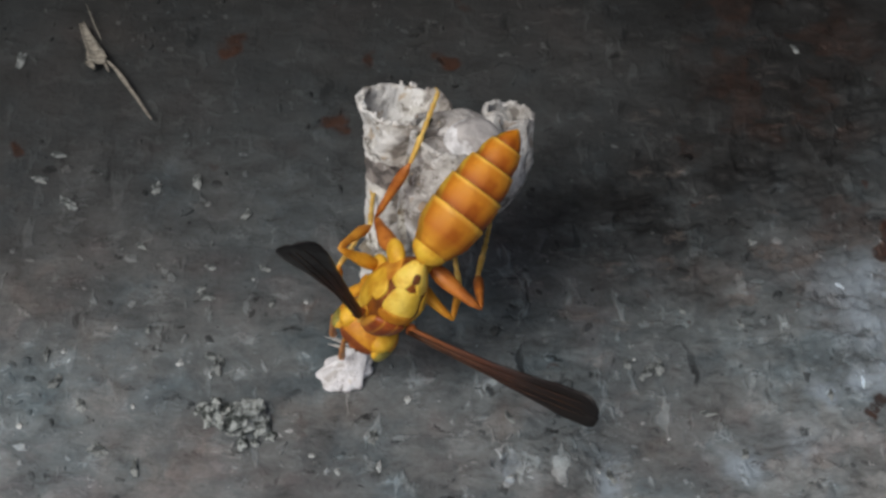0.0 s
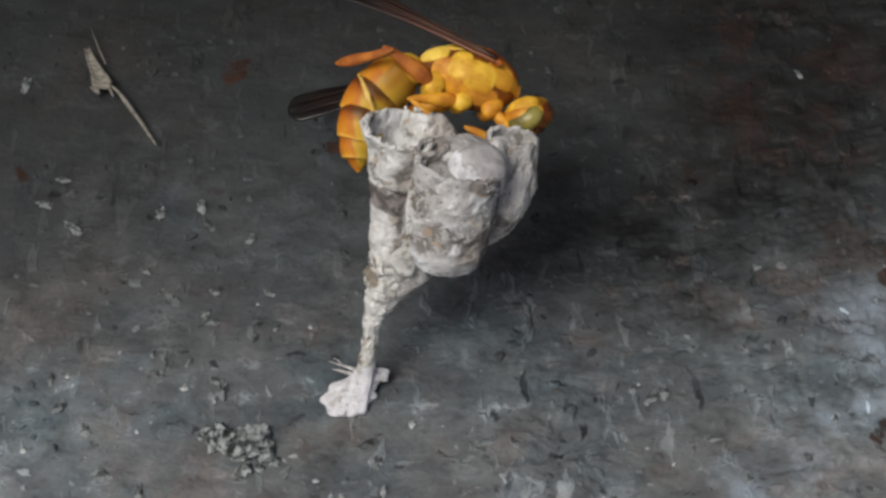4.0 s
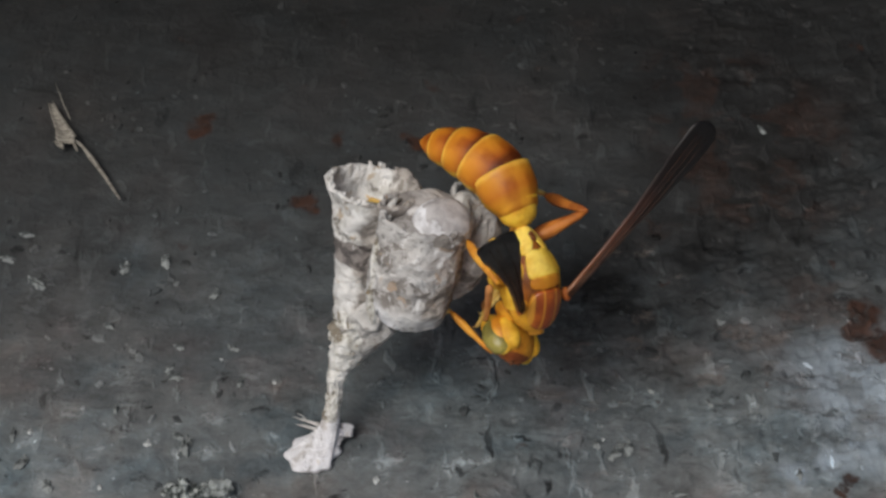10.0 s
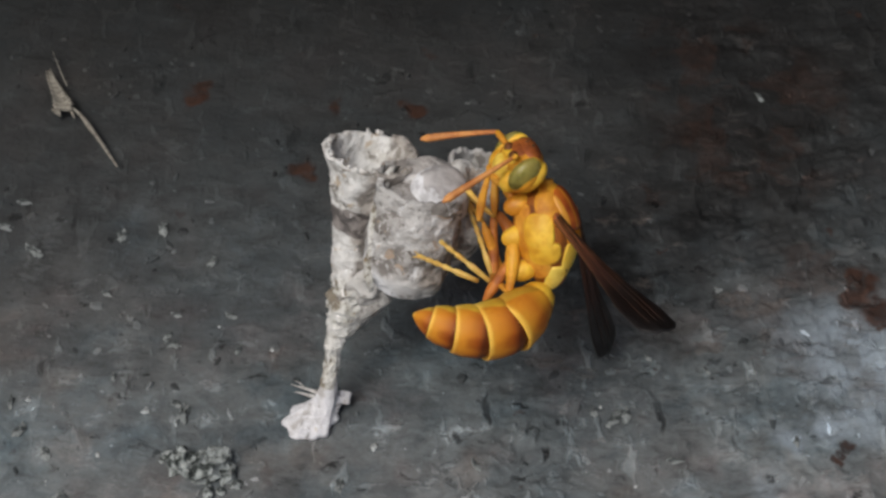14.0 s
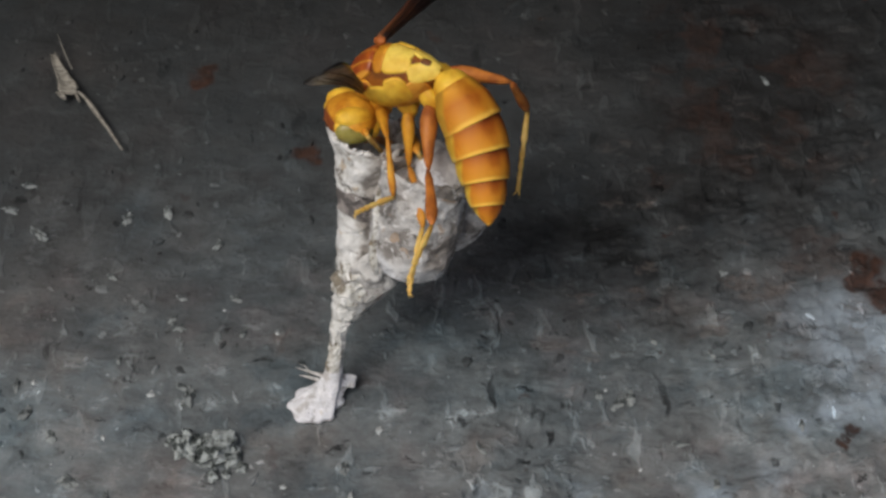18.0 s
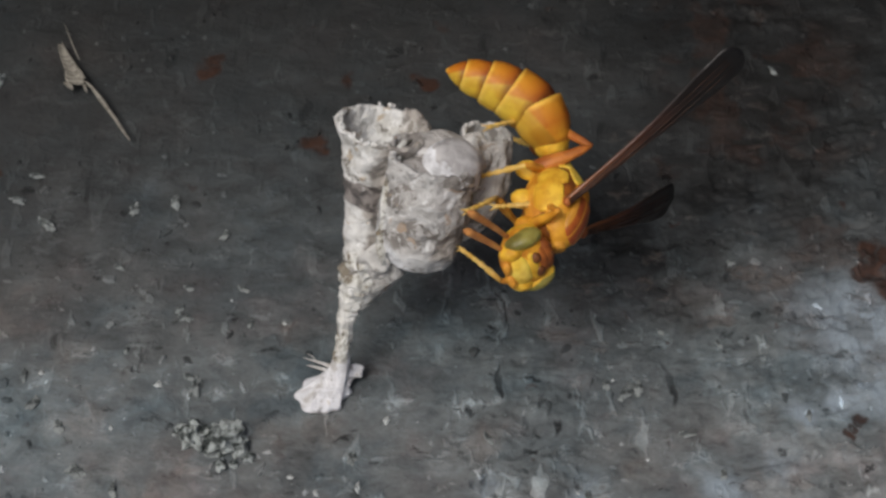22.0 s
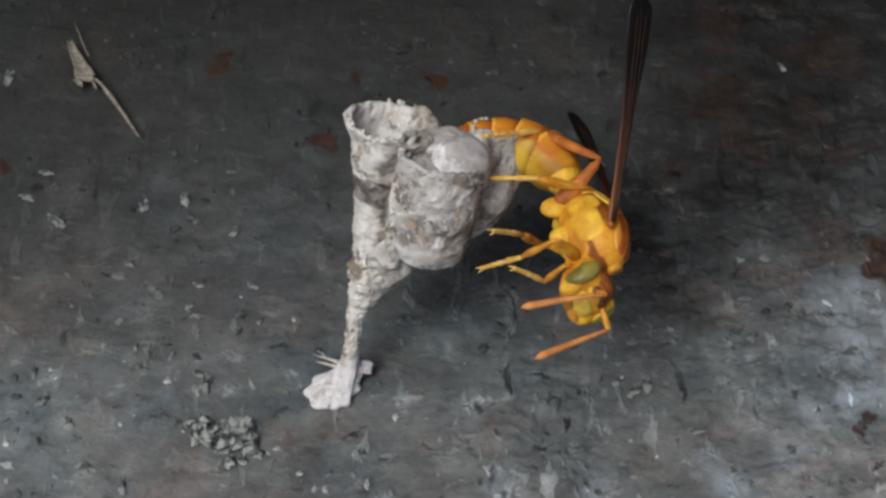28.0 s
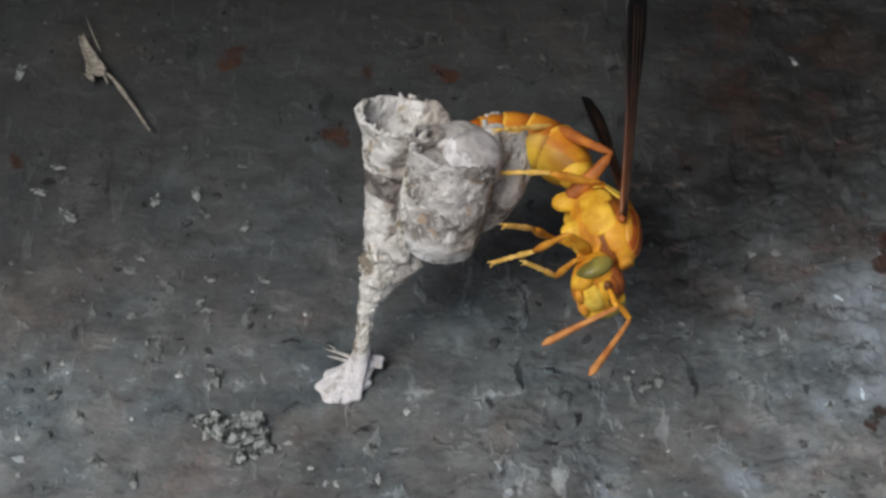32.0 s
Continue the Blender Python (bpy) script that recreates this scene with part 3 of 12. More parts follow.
def cell(path, wall=0.22, seed=0, scallop=0.35, lean=0.0, n=120):
    """A paper cell: outer skin up along path (x, y, z, radius in mm), over a thick knobbly rim and down its inside."""
    pts = [(Vector(p[:3]), p[3]) for p in path]
    fine = []
    for (a, ra), (b, rb) in zip(pts, pts[1:]):
        for k in range(14):
            fine.append((a.lerp(b, k / 14), ra + (rb - ra) * k / 14))
    fine.append(pts[-1])
    side = AXIS.cross(Vector((0, 1, 0))).normalized()
    up = AXIS.cross(side)

    def ring(c, r, i, inner, rim):
        out = []
        for k in range(n):
            a = 2 * math.pi * k / n
            d = side * math.cos(a) + up * math.sin(a)
            q = c + d * r
            lumps = 0.16 * noise.noise(q * 1.3) + 0.07 * noise.noise(q * 2.6) + 0.05 * noise.noise(q * 5.0)
            w = 1 + 0.10 * noise.noise(q * 0.5 + Vector((seed * 3.1, 0, 0))) + lumps / max(r, 1.2)
            bead = 0.14 * rim * (1 + noise.noise(Vector((math.cos(a) * 5, math.sin(a) * 5, seed * 2.0))))
            q = c + d * (r * w + (bead if not inner else -wall - bead))
            if rim > 0:
                q += AXIS * rim * (scallop * noise.noise(Vector((math.cos(a) * 2.2, math.sin(a) * 2.2, seed * 5.0))) + 0.26 * noise.noise(Vector((math.cos(a) * 5, math.sin(a) * 5, seed))) + 0.16 * noise.noise(Vector((math.cos(a) * 11, math.sin(a) * 11, seed))) + lean * math.sin(a))
            out.append(q)
        return out

    m = len(fine) - 1
    rim = lambda i: max(0.0, 1 - (m - i) / 9) ** 1.5
    rings = [ring(c, r, i, False, rim(i)) for i, (c, r) in enumerate(fine)]
    crest = [[(a + b) / 2 + AXIS * 0.10 for a, b in zip(ring(fine[-1][0], fine[-1][1], m, False, 1.0), ring(fine[-1][0], fine[-1][1], m, True, 1.0))]]
    inside = [ring(c, r, i, True, rim(i)) for i, (c, r) in list(enumerate(fine))[len(fine) // 3:]]
    return loft(rings + crest + inside[::-1])


def beads(centre, r, count, seed, size, lean=0.0):
    """Dabs of pulp along a cell's rim (mm)."""
    rnd = random.Random(seed)
    side = AXIS.cross(Vector((0, 1, 0))).normalized()
    up = AXIS.cross(side)
    out = []
    for k in range(count):
        if rnd.random() < 0.22:
            continue
        a = 2 * math.pi * (k + rnd.uniform(-0.45, 0.45)) / count
        d = side * math.cos(a) + up * math.sin(a)
        g = size * rnd.uniform(0.6, 1.35)
        c = Vector(centre) + d * (r + rnd.uniform(-0.22, 0.10)) + AXIS * (lean * math.sin(a) + rnd.uniform(-0.12, 0.22))
        out.append(blob(c, (g, g * rnd.uniform(0.7, 1.2), g * rnd.uniform(0.8, 1.3)), (rnd.uniform(0, 90), rnd.uniform(0, 90), 0), 2, 0.5, rnd.uniform(0, 9), 1.8))
    return merged(*out)


def knobs(count, seed, spread, size):
    """Small crumbs of pulp stuck along a way of points (mm), spread round it."""
    rnd = random.Random(seed)
    out = []
    for _ in range(count):
        i = rnd.randrange(len(spread) - 1)
        a, b = spread[i], spread[i + 1]
        f = rnd.random()
        c = Vector(a[:3]).lerp(Vector(b[:3]), f)
        r = a[3] + (b[3] - a[3]) * f
        g = rnd.uniform(0, 2 * math.pi)
        c += Vector((math.cos(g), math.sin(g) * 0.9, -0.3 * math.sin(g))) * r * 0.92
        k = size * rnd.uniform(0.5, 1.3)
        out.append(blob(c, (k, k * 0.8, k * rnd.uniform(0.7, 1.5)), (rnd.uniform(0, 90), rnd.uniform(0, 90), 0), 2, 0.6, rnd.uniform(0, 9), 1.6))
    return merged(*out)


def skirt(rings, seed):
    """The stalk's foot: uneven rings (x, y, z, radius across, radius along, in mm) that flare on to the slab."""
    out = []
    for i, (x, y, z, ra, rb) in enumerate(rings):
        ring = []
        for k in range(48):
            a = 2 * math.pi * k / 48
            w = 1 + (0.10 + 0.05 * i) * noise.noise(Vector((math.cos(a) * 1.6, math.sin(a) * 1.6, seed + z * 0.3))) + 0.07 * noise.noise(Vector((math.cos(a) * 5, math.sin(a) * 5, seed + z)))
            ring.append((x + ra * w * math.cos(a), y + rb * w * math.sin(a), z + 0.06 * noise.noise(Vector((math.cos(a) * 4, math.sin(a) * 4, seed)))))
        out.append(ring)
    return loft(out)


def petal(root, tip, width, seed, thick=0.16):
    """A small curled flap of paper from root to tip (mm)."""
    a, b = Vector(root), Vector(tip)
    t = (b - a).normalized()
    w = t.cross(Vector((0, -0.6, 0.8))).normalized()
    up = w.cross(t)
    rings = []
    for i in range(9):
        f = i / 8
        half = width * (0.45 + 0.9 * f - 0.75 * f ** 4) * (1 + 0.2 * noise.noise(Vector((f * 4, seed, 0))))
        c = a.lerp(b, f) + up * (0.5 * width * math.sin(f * 2.4))
        top = [c + w * half * (-1 + 2 * j / 6) + up * (0.3 * width * (abs(-1 + 2 * j / 6) ** 2) + thick / 2) for j in range(7)]
        low = [q - up * thick for q in top]
        rings.append(top + low[::-1])
    return loft(rings)


def build_nest():
    nest = thing("wasp_nest", "small grey paper wasp nest with open cells on a thin stalk", "wasp nest")
    # the stalk widens into the tall side cell
    way = [(0.95, 1.3, 2.9, 0.66), (1.15, 1.7, 4.0, 0.58), (1.3, 2.3, 5.1, 0.60), (1.45, 2.9, 6.2, 0.66), (1.7, 3.4, 7.1, 0.82), (2.2, 3.9, 8.1, 1.28), (2.65, 4.4, 9.2, 1.56), (2.9, 4.9, 10.5, 1.6), (2.95, 5.6, 12.2, 1.5)]
    pts, rad = [], []
    for a, b in zip(way, way[1:]):
        for k in range(12):
            q = Vector(a[:3]).lerp(Vector(b[:3]), k / 12)
            pts.append(q + 0.12 * Vector((noise.noise(q * 0.9), noise.noise(q * 0.9 + Vector((5, 0, 0))), 0)))
            rad.append((a[3] + (b[3] - a[3]) * k / 12) * (1 + 0.10 * noise.noise(q * 1.2)))
    stalk = merged(tube(pts, rad, 44, 1.0, 3, 0.26), knobs(34, 4, way[3:], 0.26), knobs(7, 8, way[:4], 0.17))
    part("stalk", stalk, STALK, nest, "pale grey twisted paper stalk")
    part("foot", skirt([(1.1, 1.55, 3.4, 0.62, 0.6), (0.95, 1.3, 2.5, 0.72, 0.68), (0.75, 1.05, 1.7, 0.84, 0.8), (0.4, 0.7, 1.05, 1.12, 1.0), (-0.1, 0.25, 0.6, 1.5, 1.25), (-0.45, -0.1, 0.3, 1.85, 1.5), (-0.65, -0.3, 0.12, 2.0, 1.6), (-0.65, -0.3, 0.02, 2.1, 1.65), (-0.6, -0.25, -0.4, 2.0, 1.6)], 2.0), FOOT, nest, "whitish papery foot glued to the slab")
    part("flap", petal((1.0, 1.5, 1.5), (2.6, 1.7, 0.7), 0.62, 3.0), FOOT, nest, "small upright flap of paper")
    part("flap", petal((0.9, 0.9, 1.2), (1.7, 0.9, 0.5), 0.5, 5.0), FOOT, nest, "small upright flap of paper")
    part("flap", petal((-0.3, 0.2, 0.4), (-2.5, -0.5, 0.05), 0.55, 7.0, 0.1), FOOT, nest, "thin spread edge of the foot")
    part("flap", petal((-0.4, -0.2, 0.3), (-1.3, -1.9, 0.05), 0.5, 8.0, 0.1), FOOT, nest, "thin spread edge of the foot")
    strands = merged(
        tube([(0.5, 1.4, 1.6), (-0.5, 2.1, 1.2), (-1.4, 2.6, 1.0), (-2.3, 3.0, 0.9)], [0.40, 0.24, 0.15, 0.03], 8, 0.6, 4, 0.4),
        tube([(0.3, 1.3, 1.2), (-0.6, 1.8, 0.9), (-1.4, 2.2, 0.7), (-2.0, 2.5, 0.5)], [0.38, 0.24, 0.14, 0.03], 8, 0.6, 6, 0.4),
        tube([(-1.0, 2.3, 1.1), (-1.5, 2.9, 1.2), (-2.0, 3.2, 1.2)], [0.12, 0.07, 0.02], 6, 0.6, 8, 0.3))
    part("strands", strands, THIN, nest, "frayed paper fibres at the foot")
    tall = [(2.7, 4.6, 10.0, 1.25), (2.95, 6.3, 13.5, 1.5), (3.35, 7.5, 16.4, 1.75), (3.9, 8.5, 18.6, 2.45), (4.8, 9.9, 21.5, 3.65)]
    part("cell", merged(cell(tall, 0.2, 1, 0.45, -0.25), knobs(26, 3, tall[:3], 0.26), beads(tall[-1][:3], tall[-1][3] - 0.05, 48, 6, 0.18, -0.25)), PAPER, nest, "tall flared open cell with ragged rim")
    part("cell", cell([(6.9, 4.1, 11.9, 0.8), (7.0, 4.1, 12.2, 2.1), (7.2, 4.1, 12.9, 2.9), (7.4, 4.3, 14.4, 3.3), (7.7, 4.9, 16.5, 3.45), (8.2, 5.7, 18.8, 3.5), (8.6, 6.8, 21.5, 3.45)], 0.25, 2, 0.10, -0.35), TAUPE, nest, "broad rounded cell with brown-grey bands")
    part("cell", merged(cell([(10.6, 5.6, 13.2, 0.6), (11.1, 6.3, 13.9, 1.4), (11.7, 7.4, 15.0, 2.1), (12.35, 9.3, 16.2, 2.45), (12.85, 11.3, 19.2, 1.95)], 0.15, 3, 0.45), beads((12.85, 11.3, 19.2), 1.95, 16, 9, 0.2)), THIN, nest, "thin grey cell with a worn pale rim")
    part("cell", cell([(6.2, 8.0, 9.4, 0.8), (6.8, 9.4, 12.0, 2.0), (7.3, 10.6, 15.4, 2.4), (7.9, 11.4, 18.2, 2.4)], 0.2, 4, 0.3), TAUPE, nest)
    bridge = merged(
        blob((4.6, 5.0, 11.6), (2.2, 1.5, 1.9), (0, -30, 20), 4, 0.5, 1.0, 1.8),
        tube([(1.9, 3.3, 6.9), (2.8, 3.9, 8.3), (4.0, 4.4, 9.8), (5.5, 4.6, 11.4)], [0.4, 0.95, 1.35, 1.3], 24, 0.8, 12, 0.5),
        blob((3.3, 4.8, 9.7), (1.25, 1.1, 1.8), (0, 15, 0), 4, 0.5, 8.0, 1.9),
        blob((9.6, 8.2, 13.2), (2.6, 2.2, 2.8), (0, 20, 0), 3, 0.3, 3.0, 1.4),
        blob((11.2, 8.9, 17.4), (1.9, 1.9, 3.2), (-15, 12, 0), 4, 0.3, 5.0, 1.6))
    part("web", bridge, THIN, nest, "rough paper web between the cells")
    part("fold", tube([(6.9, 8.6, 21.3), (6.3, 7.9, 21.8), (5.9, 7.0, 21.9), (5.55, 5.9, 21.0), (5.1, 5.2, 19.9), (4.65, 4.5, 18.6), (4.75, 3.9, 17.4), (4.5, 3.3, 16.2), (4.45, 2.9, 15.0), (4.7, 2.3, 13.8)], [0.12, 0.26, 0.36, 0.36, 0.30, 0.26, 0.32, 0.40, 0.42, 0.2], 16, 0.85, 5, 0.55), STALK, nest, "pale raised fold of paper")
    part("plug", merged(blob((7.6, 6.7, 20.2), (2.6, 2.7, 0.9), (-24, 4, 0), 4, 0.15, 6.0, 1.6), blob((9.0, 8.4, 20.5), (2.6, 2.0, 1.3), (-20, 10, 0), 5, 0.16, 9.0, 1.5)), PULP, nest, "grey pulp filling of a cell")
    part("cap", blob((9.9, 6.3, 20.35), (2.35, 2.4, 2.5), (25, 0, 0), 5, 0.14, 4.0, 1.3), SILK, nest, "white silk cap of a closed cell")


build_nest()


# ---- the wasp ----
def leg_profile(length, radii, n=12, bow=0.0, flat=0.85):
    k = len(radii)
    return tube([(length * i / (k - 1), 0, bow * math.sin(math.pi * i / (k - 1))) for i in range(k)], radii, n, flat)


def tarsus_mesh(length):
    pts, rad = [], []
    joints = [0.0, 0.42, 0.60, 0.74, 0.86, 1.0]
    for a, b in zip(joints, joints[1:]):
        w = 0.235 - 0.06 * a
        for f, s in ((0.02, 0.72), (0.25, 0.85), (0.85, 1.12), (0.98, 0.8)):
            pts.append((length * (a + (b - a) * f), 0, -0.25 * (a + (b - a) * f) ** 2))
            rad.append(w * s)
    claws = [tube([(length * 0.98, 0, -0.25), (length * 1.03, s * 0.16, -0.32), (length * 1.06, s * 0.24, -0.55)], [0.09, 0.07, 0.02], 6) for s in (1, -1)]
    return merged(tube(pts, rad, 10), *claws)


def wing_mesh():
    """A wing folded lengthwise: narrow at the root, broad and round at the end, with pleats."""
    nx, ny = 44, 13
    top, low = [], []
    for i in range(nx + 1):
        s = i / nx
        half = (0.40 + 0.42 * s + 0.70 * max(0.0, min(1.0, (s - 0.15) / 0.65)) ** 2 * (1.2 - 0.2 * s)) * (1 if s < 0.93 else math.sqrt(max(0.0, 1 - ((s - 0.93) / 0.072) ** 2)))
        half = max(half, 0.05)
        ra, rb = [], []
        for j in range(ny + 1):
            v = -1 + 2 * j / ny
            y = v * half - 0.35 * math.sin(math.pi * s * 0.9)
            z = 0.06 * math.cos(v * 7.5) * (0.35 + 0.65 * (1 - s)) + 0.30 * (1 - v * v) * (1 - 0.6 * s) + 0.05 * noise.noise(Vector((s * 9, v * 2, 0)))
            ra.append((17 * s, y, z + 0.05))
            rb.append((17 * s, y, z - 0.05))
        top.append(ra)
        low.append(rb)
    rings = [a + b[::-1] for a, b in zip(top, low)]
    return loft(rings)


def segment_mesh(length, r0, r1, r2, tip=False):
    """One ring of the abdomen (mm): a drum from r0 over r1 to r2 that ends in a turned-in lip."""
    prof = [(-0.4, r0 * 0.35), (-0.36, r0 * 0.62), (-0.28, r0 * 0.80), (-0.15, r0 * 0.91), (0.0, r0 * 0.98), (0.12, r0 + (r1 - r0) * 0.35), (0.35, r0 + (r1 - r0) * 0.85), (0.6, r1), (0.85, r1 + (r2 - r1) * 0.55), (1.0, r2), (1.05, r2 * 0.985), (1.06, r2 * 0.93), (0.98, r2 * 0.86), (0.9, r2 * 0.5)]
    if r0 < 1:
        prof = [(0.0, r0 * 0.6), (0.05, r0), (0.15, r0 + (r1 - r0) * 0.38), (0.3, r0 + (r1 - r0) * 0.74), (0.5, r0 + (r1 - r0) * 0.94), (0.7, r1), (0.9, r1 + (r2 - r1) * 0.7), (1.12, r2), (1.17, r2 * 0.985), (1.18, r2 * 0.93), (1.0, r2 * 0.86), (0.9, r2 * 0.5)]
    if tip:
        prof = [(-0.4, r0 * 0.35), (-0.34, r0 * 0.70), (-0.2, r0 * 0.88), (0.0, r0 * 0.98), (0.2, r0 * 0.96), (0.45, r0 * 0.78), (0.7, r0 * 0.5), (0.88, r0 * 0.26), (0.97, r0 * 0.13), (1.0, r0 * 0.05)]
    n = 28
    rings = []
    for x, r in prof:
        rings.append([(x * length, r * 1.07 * math.cos(2 * math.pi * k / n), r * 0.97 * math.sin(2 * math.pi * k / n)) for k in range(n)])
    return loft(rings)


def plate(way, a, b, lift, wrap=0.0):
    """A hard plate of the thorax: a rounded sheet, a by b (mm, half sizes), that hugs the core's oval where way leads and stands lift proud."""
    core = Vector((4.1, 2.2, 2.45))
    d = Vector(way).normalized()
    c = Vector((d.x * core.x, d.y * core.y, d.z * core.z))
    n = Vector((c.x / core.x ** 2, c.y / core.y ** 2, c.z / core.z ** 2)).normalized()
    t1 = (Vector((1, 0, 0)) - n * n.x).normalized()
    t2 = n.cross(t1)
    rings = []
    for i in range(11):
        rho = i / 10
        ring = []
        for k in range(40):
            g = 2 * math.pi * k / 40
            cu, sv = math.cos(g), math.sin(g)
            q = (abs(cu) ** 3.6 + abs(sv) ** 3.6) ** (-1 / 3.6)
            w = c + t1 * (cu * q * rho * a) + t2 * (sv * q * rho * b)
            if wrap:
                w.x -= wrap * 0.13 * w.y * w.y
            u = Vector((w.x / core.x, w.y / core.y, w.z / core.z)).normalized()
            p = Vector((u.x * core.x, u.y * core.y, u.z * core.z))
            m = Vector((p.x / core.x ** 2, p.y / core.y ** 2, p.z / core.z ** 2)).normalized()
            ring.append(p + m * (0.75 * lift * (max(0.0, 1 - rho ** 9) ** 0.5) - 0.06 * (rho > 0.98)))
        rings.append(ring)
    return tapered(loft(rings[1:]))


def tapered(bm):
    """The thorax grows narrower towards the waist."""
    for v in bm.verts:
        x = v.co.x / MM
        f = max(0.0, min(1.0, (-0.6 - x) / 3.8))
        v.co.y *= 1 - 0.42 * f
        v.co.z = v.co.z * (1 - 0.25 * f) - 0.25 * MM * f
    return bm


MOVING = {}


def build_wasp():
    wasp = thing("wasp", "golden yellow paper wasp with smoky brown wings, climbing on its nest", "wasp")
    MOVING["wasp"] = wasp
    P = lambda name, bm, mat, label="": part(name, bm, mat, wasp, label)

    P("thorax", tapered(merged(blob((0, 0, 0), (4.1, 2.2, 2.45), (0, 0, 0), 4), blob((0.3, 0, -0.9), (3.0, 1.7, 1.75), (0, 0, 0), 3))), SEAM, "amber thorax core")
    P("pronotum", plate((0.96, 0, 0.30), 0.95, 2.5, 0.17, wrap=1.0), GOLD, "golden collar behind the head")
    P("scutum", plate((0.66, 0, 0.95), 2.15, 1.95, 0.36), SCUTUM, "rust-red back plate with yellow lines")
    P("scutellum", plate((-0.06, 0, 1.0), 0.58, 1.75, 0.20), GOLD, "pale golden cross band")
    P("dark_spot", plate((-0.86, 0, 0.52), 0.42, 0.42, 0.30), BROWN, "brown spot between the rear plates")
    for s in (1, -1):
        P("metanotum", plate((-0.42, s * 0.27, 0.92), 1.22, 1.06, 0.15), LEMON, "lemon yellow plate")
        P("propodeum", plate((-0.92, s * 0.38, 0.34), 1.5, 1.1, 0.2), LEMON, "lemon yellow rear plate")
        P("shoulder", plate((0.66, s * 0.82, 0.34), 1.65, 1.10, 0.20), GOLD, "golden shoulder plate")
        P("side_plate", plate((0.17, s * 1.0, 0.0), 1.58, 1.42, 0.24), YELLOW, "yellow side plate")
        P("side_plate", plate((-0.31, s * 1.0, 0.14), 0.94, 1.55, 0.22), YELLOW, "yellow hind side plate")
        P("side_plate", plate((-0.62, s * 0.85, -0.22), 1.0, 1.42, 0.18), AMBER)
        P("side_plate", plate((0.38, s * 0.75, -0.64), 1.55, 1.02, 0.18), AMBER)
        P("side_plate", plate((-0.16, s * 0.75, -0.72), 1.12, 1.02, 0.18), GOLD)
        P("tegula", blob((1.45, s * 2.2, 1.6), (0.6, 0.4, 0.36), (0, 0, s * 15), 3), RUSTY, "brown wing joint cover")
    for x, y, z in ((2.6, 1.0, -1.7), (0.2, 1.2, -2.05), (-2.4, 1.25, -1.8)):
        for s in (1, -1):
            P("coxa", blob((x, s * y, z), (0.85, 0.66, 1.2), (s * 20, 10, 0), 3), YELLOW if x < 1 else GOLD)
    # head
    def grown(bm):
        bmesh.ops.scale(bm, vec=(1.14, 1.19, 1.03), verts=bm.verts)
        return bm

    head = P("head", grown(blob((0, 0, 0), (1.3, 2.25, 1.95), (0, 0, 0), 4)), GOLD, "golden head")
    MOVING["head"] = head
    sub = lambda name, bm, mat, label="": part(name, grown(bm), mat, head, label)
    for s in (1, -1):
        sub("eye", blob((0.34, s * 1.68, 0.20), (0.90, 0.60, 1.46), (0, 0, s * 14), 4), EYE_GREEN, "olive green compound eye")
        sub("mandible", blob((0.75, s * 0.52, -1.68), (0.5, 0.66, 0.40), (0, 25, s * -20), 3), AMBER, "amber jaw")
        sub("cheek", blob((0.42, s * 1.22, -0.95), (0.80, 0.62, 0.95), (0, 10, s * 20), 4), YELLOW)
        sub("orbit", blob((0.22, s * 1.52, 0.14), (0.98, 0.52, 1.58), (0, 0, s * 14), 4), YELLOW, "yellow rim round the eye")
        sub("temple", blob((-0.45, s * 1.3, 0.25), (0.75, 0.8, 1.45), (0, 0, s * 10), 3), YELLOW, "yellow temple behind the eye")
        sub("socket", blob((1.2, s * 0.55, 0.45), (0.3, 0.4, 0.4), (0, 0, 0), 3), BROWN, "dark antenna socket")
    sub("clypeus", blob((0.72, 0, -0.78), (0.72, 1.32, 0.98), (0, 10, 0), 4), LEMON, "lemon yellow face plate")
    sub("face_bridge", blob((0.92, 0, 0.10), (0.50, 1.20, 0.52), (0, 0, 0), 4), YELLOW, "yellow band below the feelers")
    sub("forehead", blob((0.74, 0, 0.92), (0.52, 1.08, 0.62), (0, -20, 0), 4), RUSTY, "rust-brown forehead")
    sub("crown", blob((0.15, 0, 1.25), (0.95, 1.45, 0.76), (0, -10, 0), 4), RUSTY, "rust-red crown")
    for y, z in ((0, 1.72), (0.40, 1.86), (-0.40, 1.86)):
        sub("ocellus", blob((0.85 if y == 0 else 0.55, y, z + 0.05), (0.15, 0.15, 0.15), (0, 0, 0), 2), BROWN)
    P("neck", tube([(2.9, 0, 0.1), (3.6, 0, 0.25), (4.3, 0, 0.3)], [1.1, 0.7, 0.6], 14), AMBER)
    # abdomen
    starts = [0.0, 0.16, 0.36, 0.55, 0.72, 0.87, 1.0]
    rads = [(0.45, 1.46, 1.68), (1.78, 2.24, 2.34), (2.20, 2.30, 2.22), (2.04, 2.02, 1.82), (1.66, 1.54, 1.28), (1.14, 0.7, 0.1)]
    looks = [(YELLOW, "narrow golden waist ring"), (FIRST_RING, "large bell-shaped abdomen ring")] + [(TERGITE, "amber abdomen ring with paler hind edge")] * 4
    for i, (a, b, rr) in enumerate(zip(starts, starts[1:], rads)):
        MOVING["abd%d" % i] = P("abdomen_segment", segment_mesh(12.1 * (b - a) * 1.06, *rr, tip=i == 5), *looks[i])
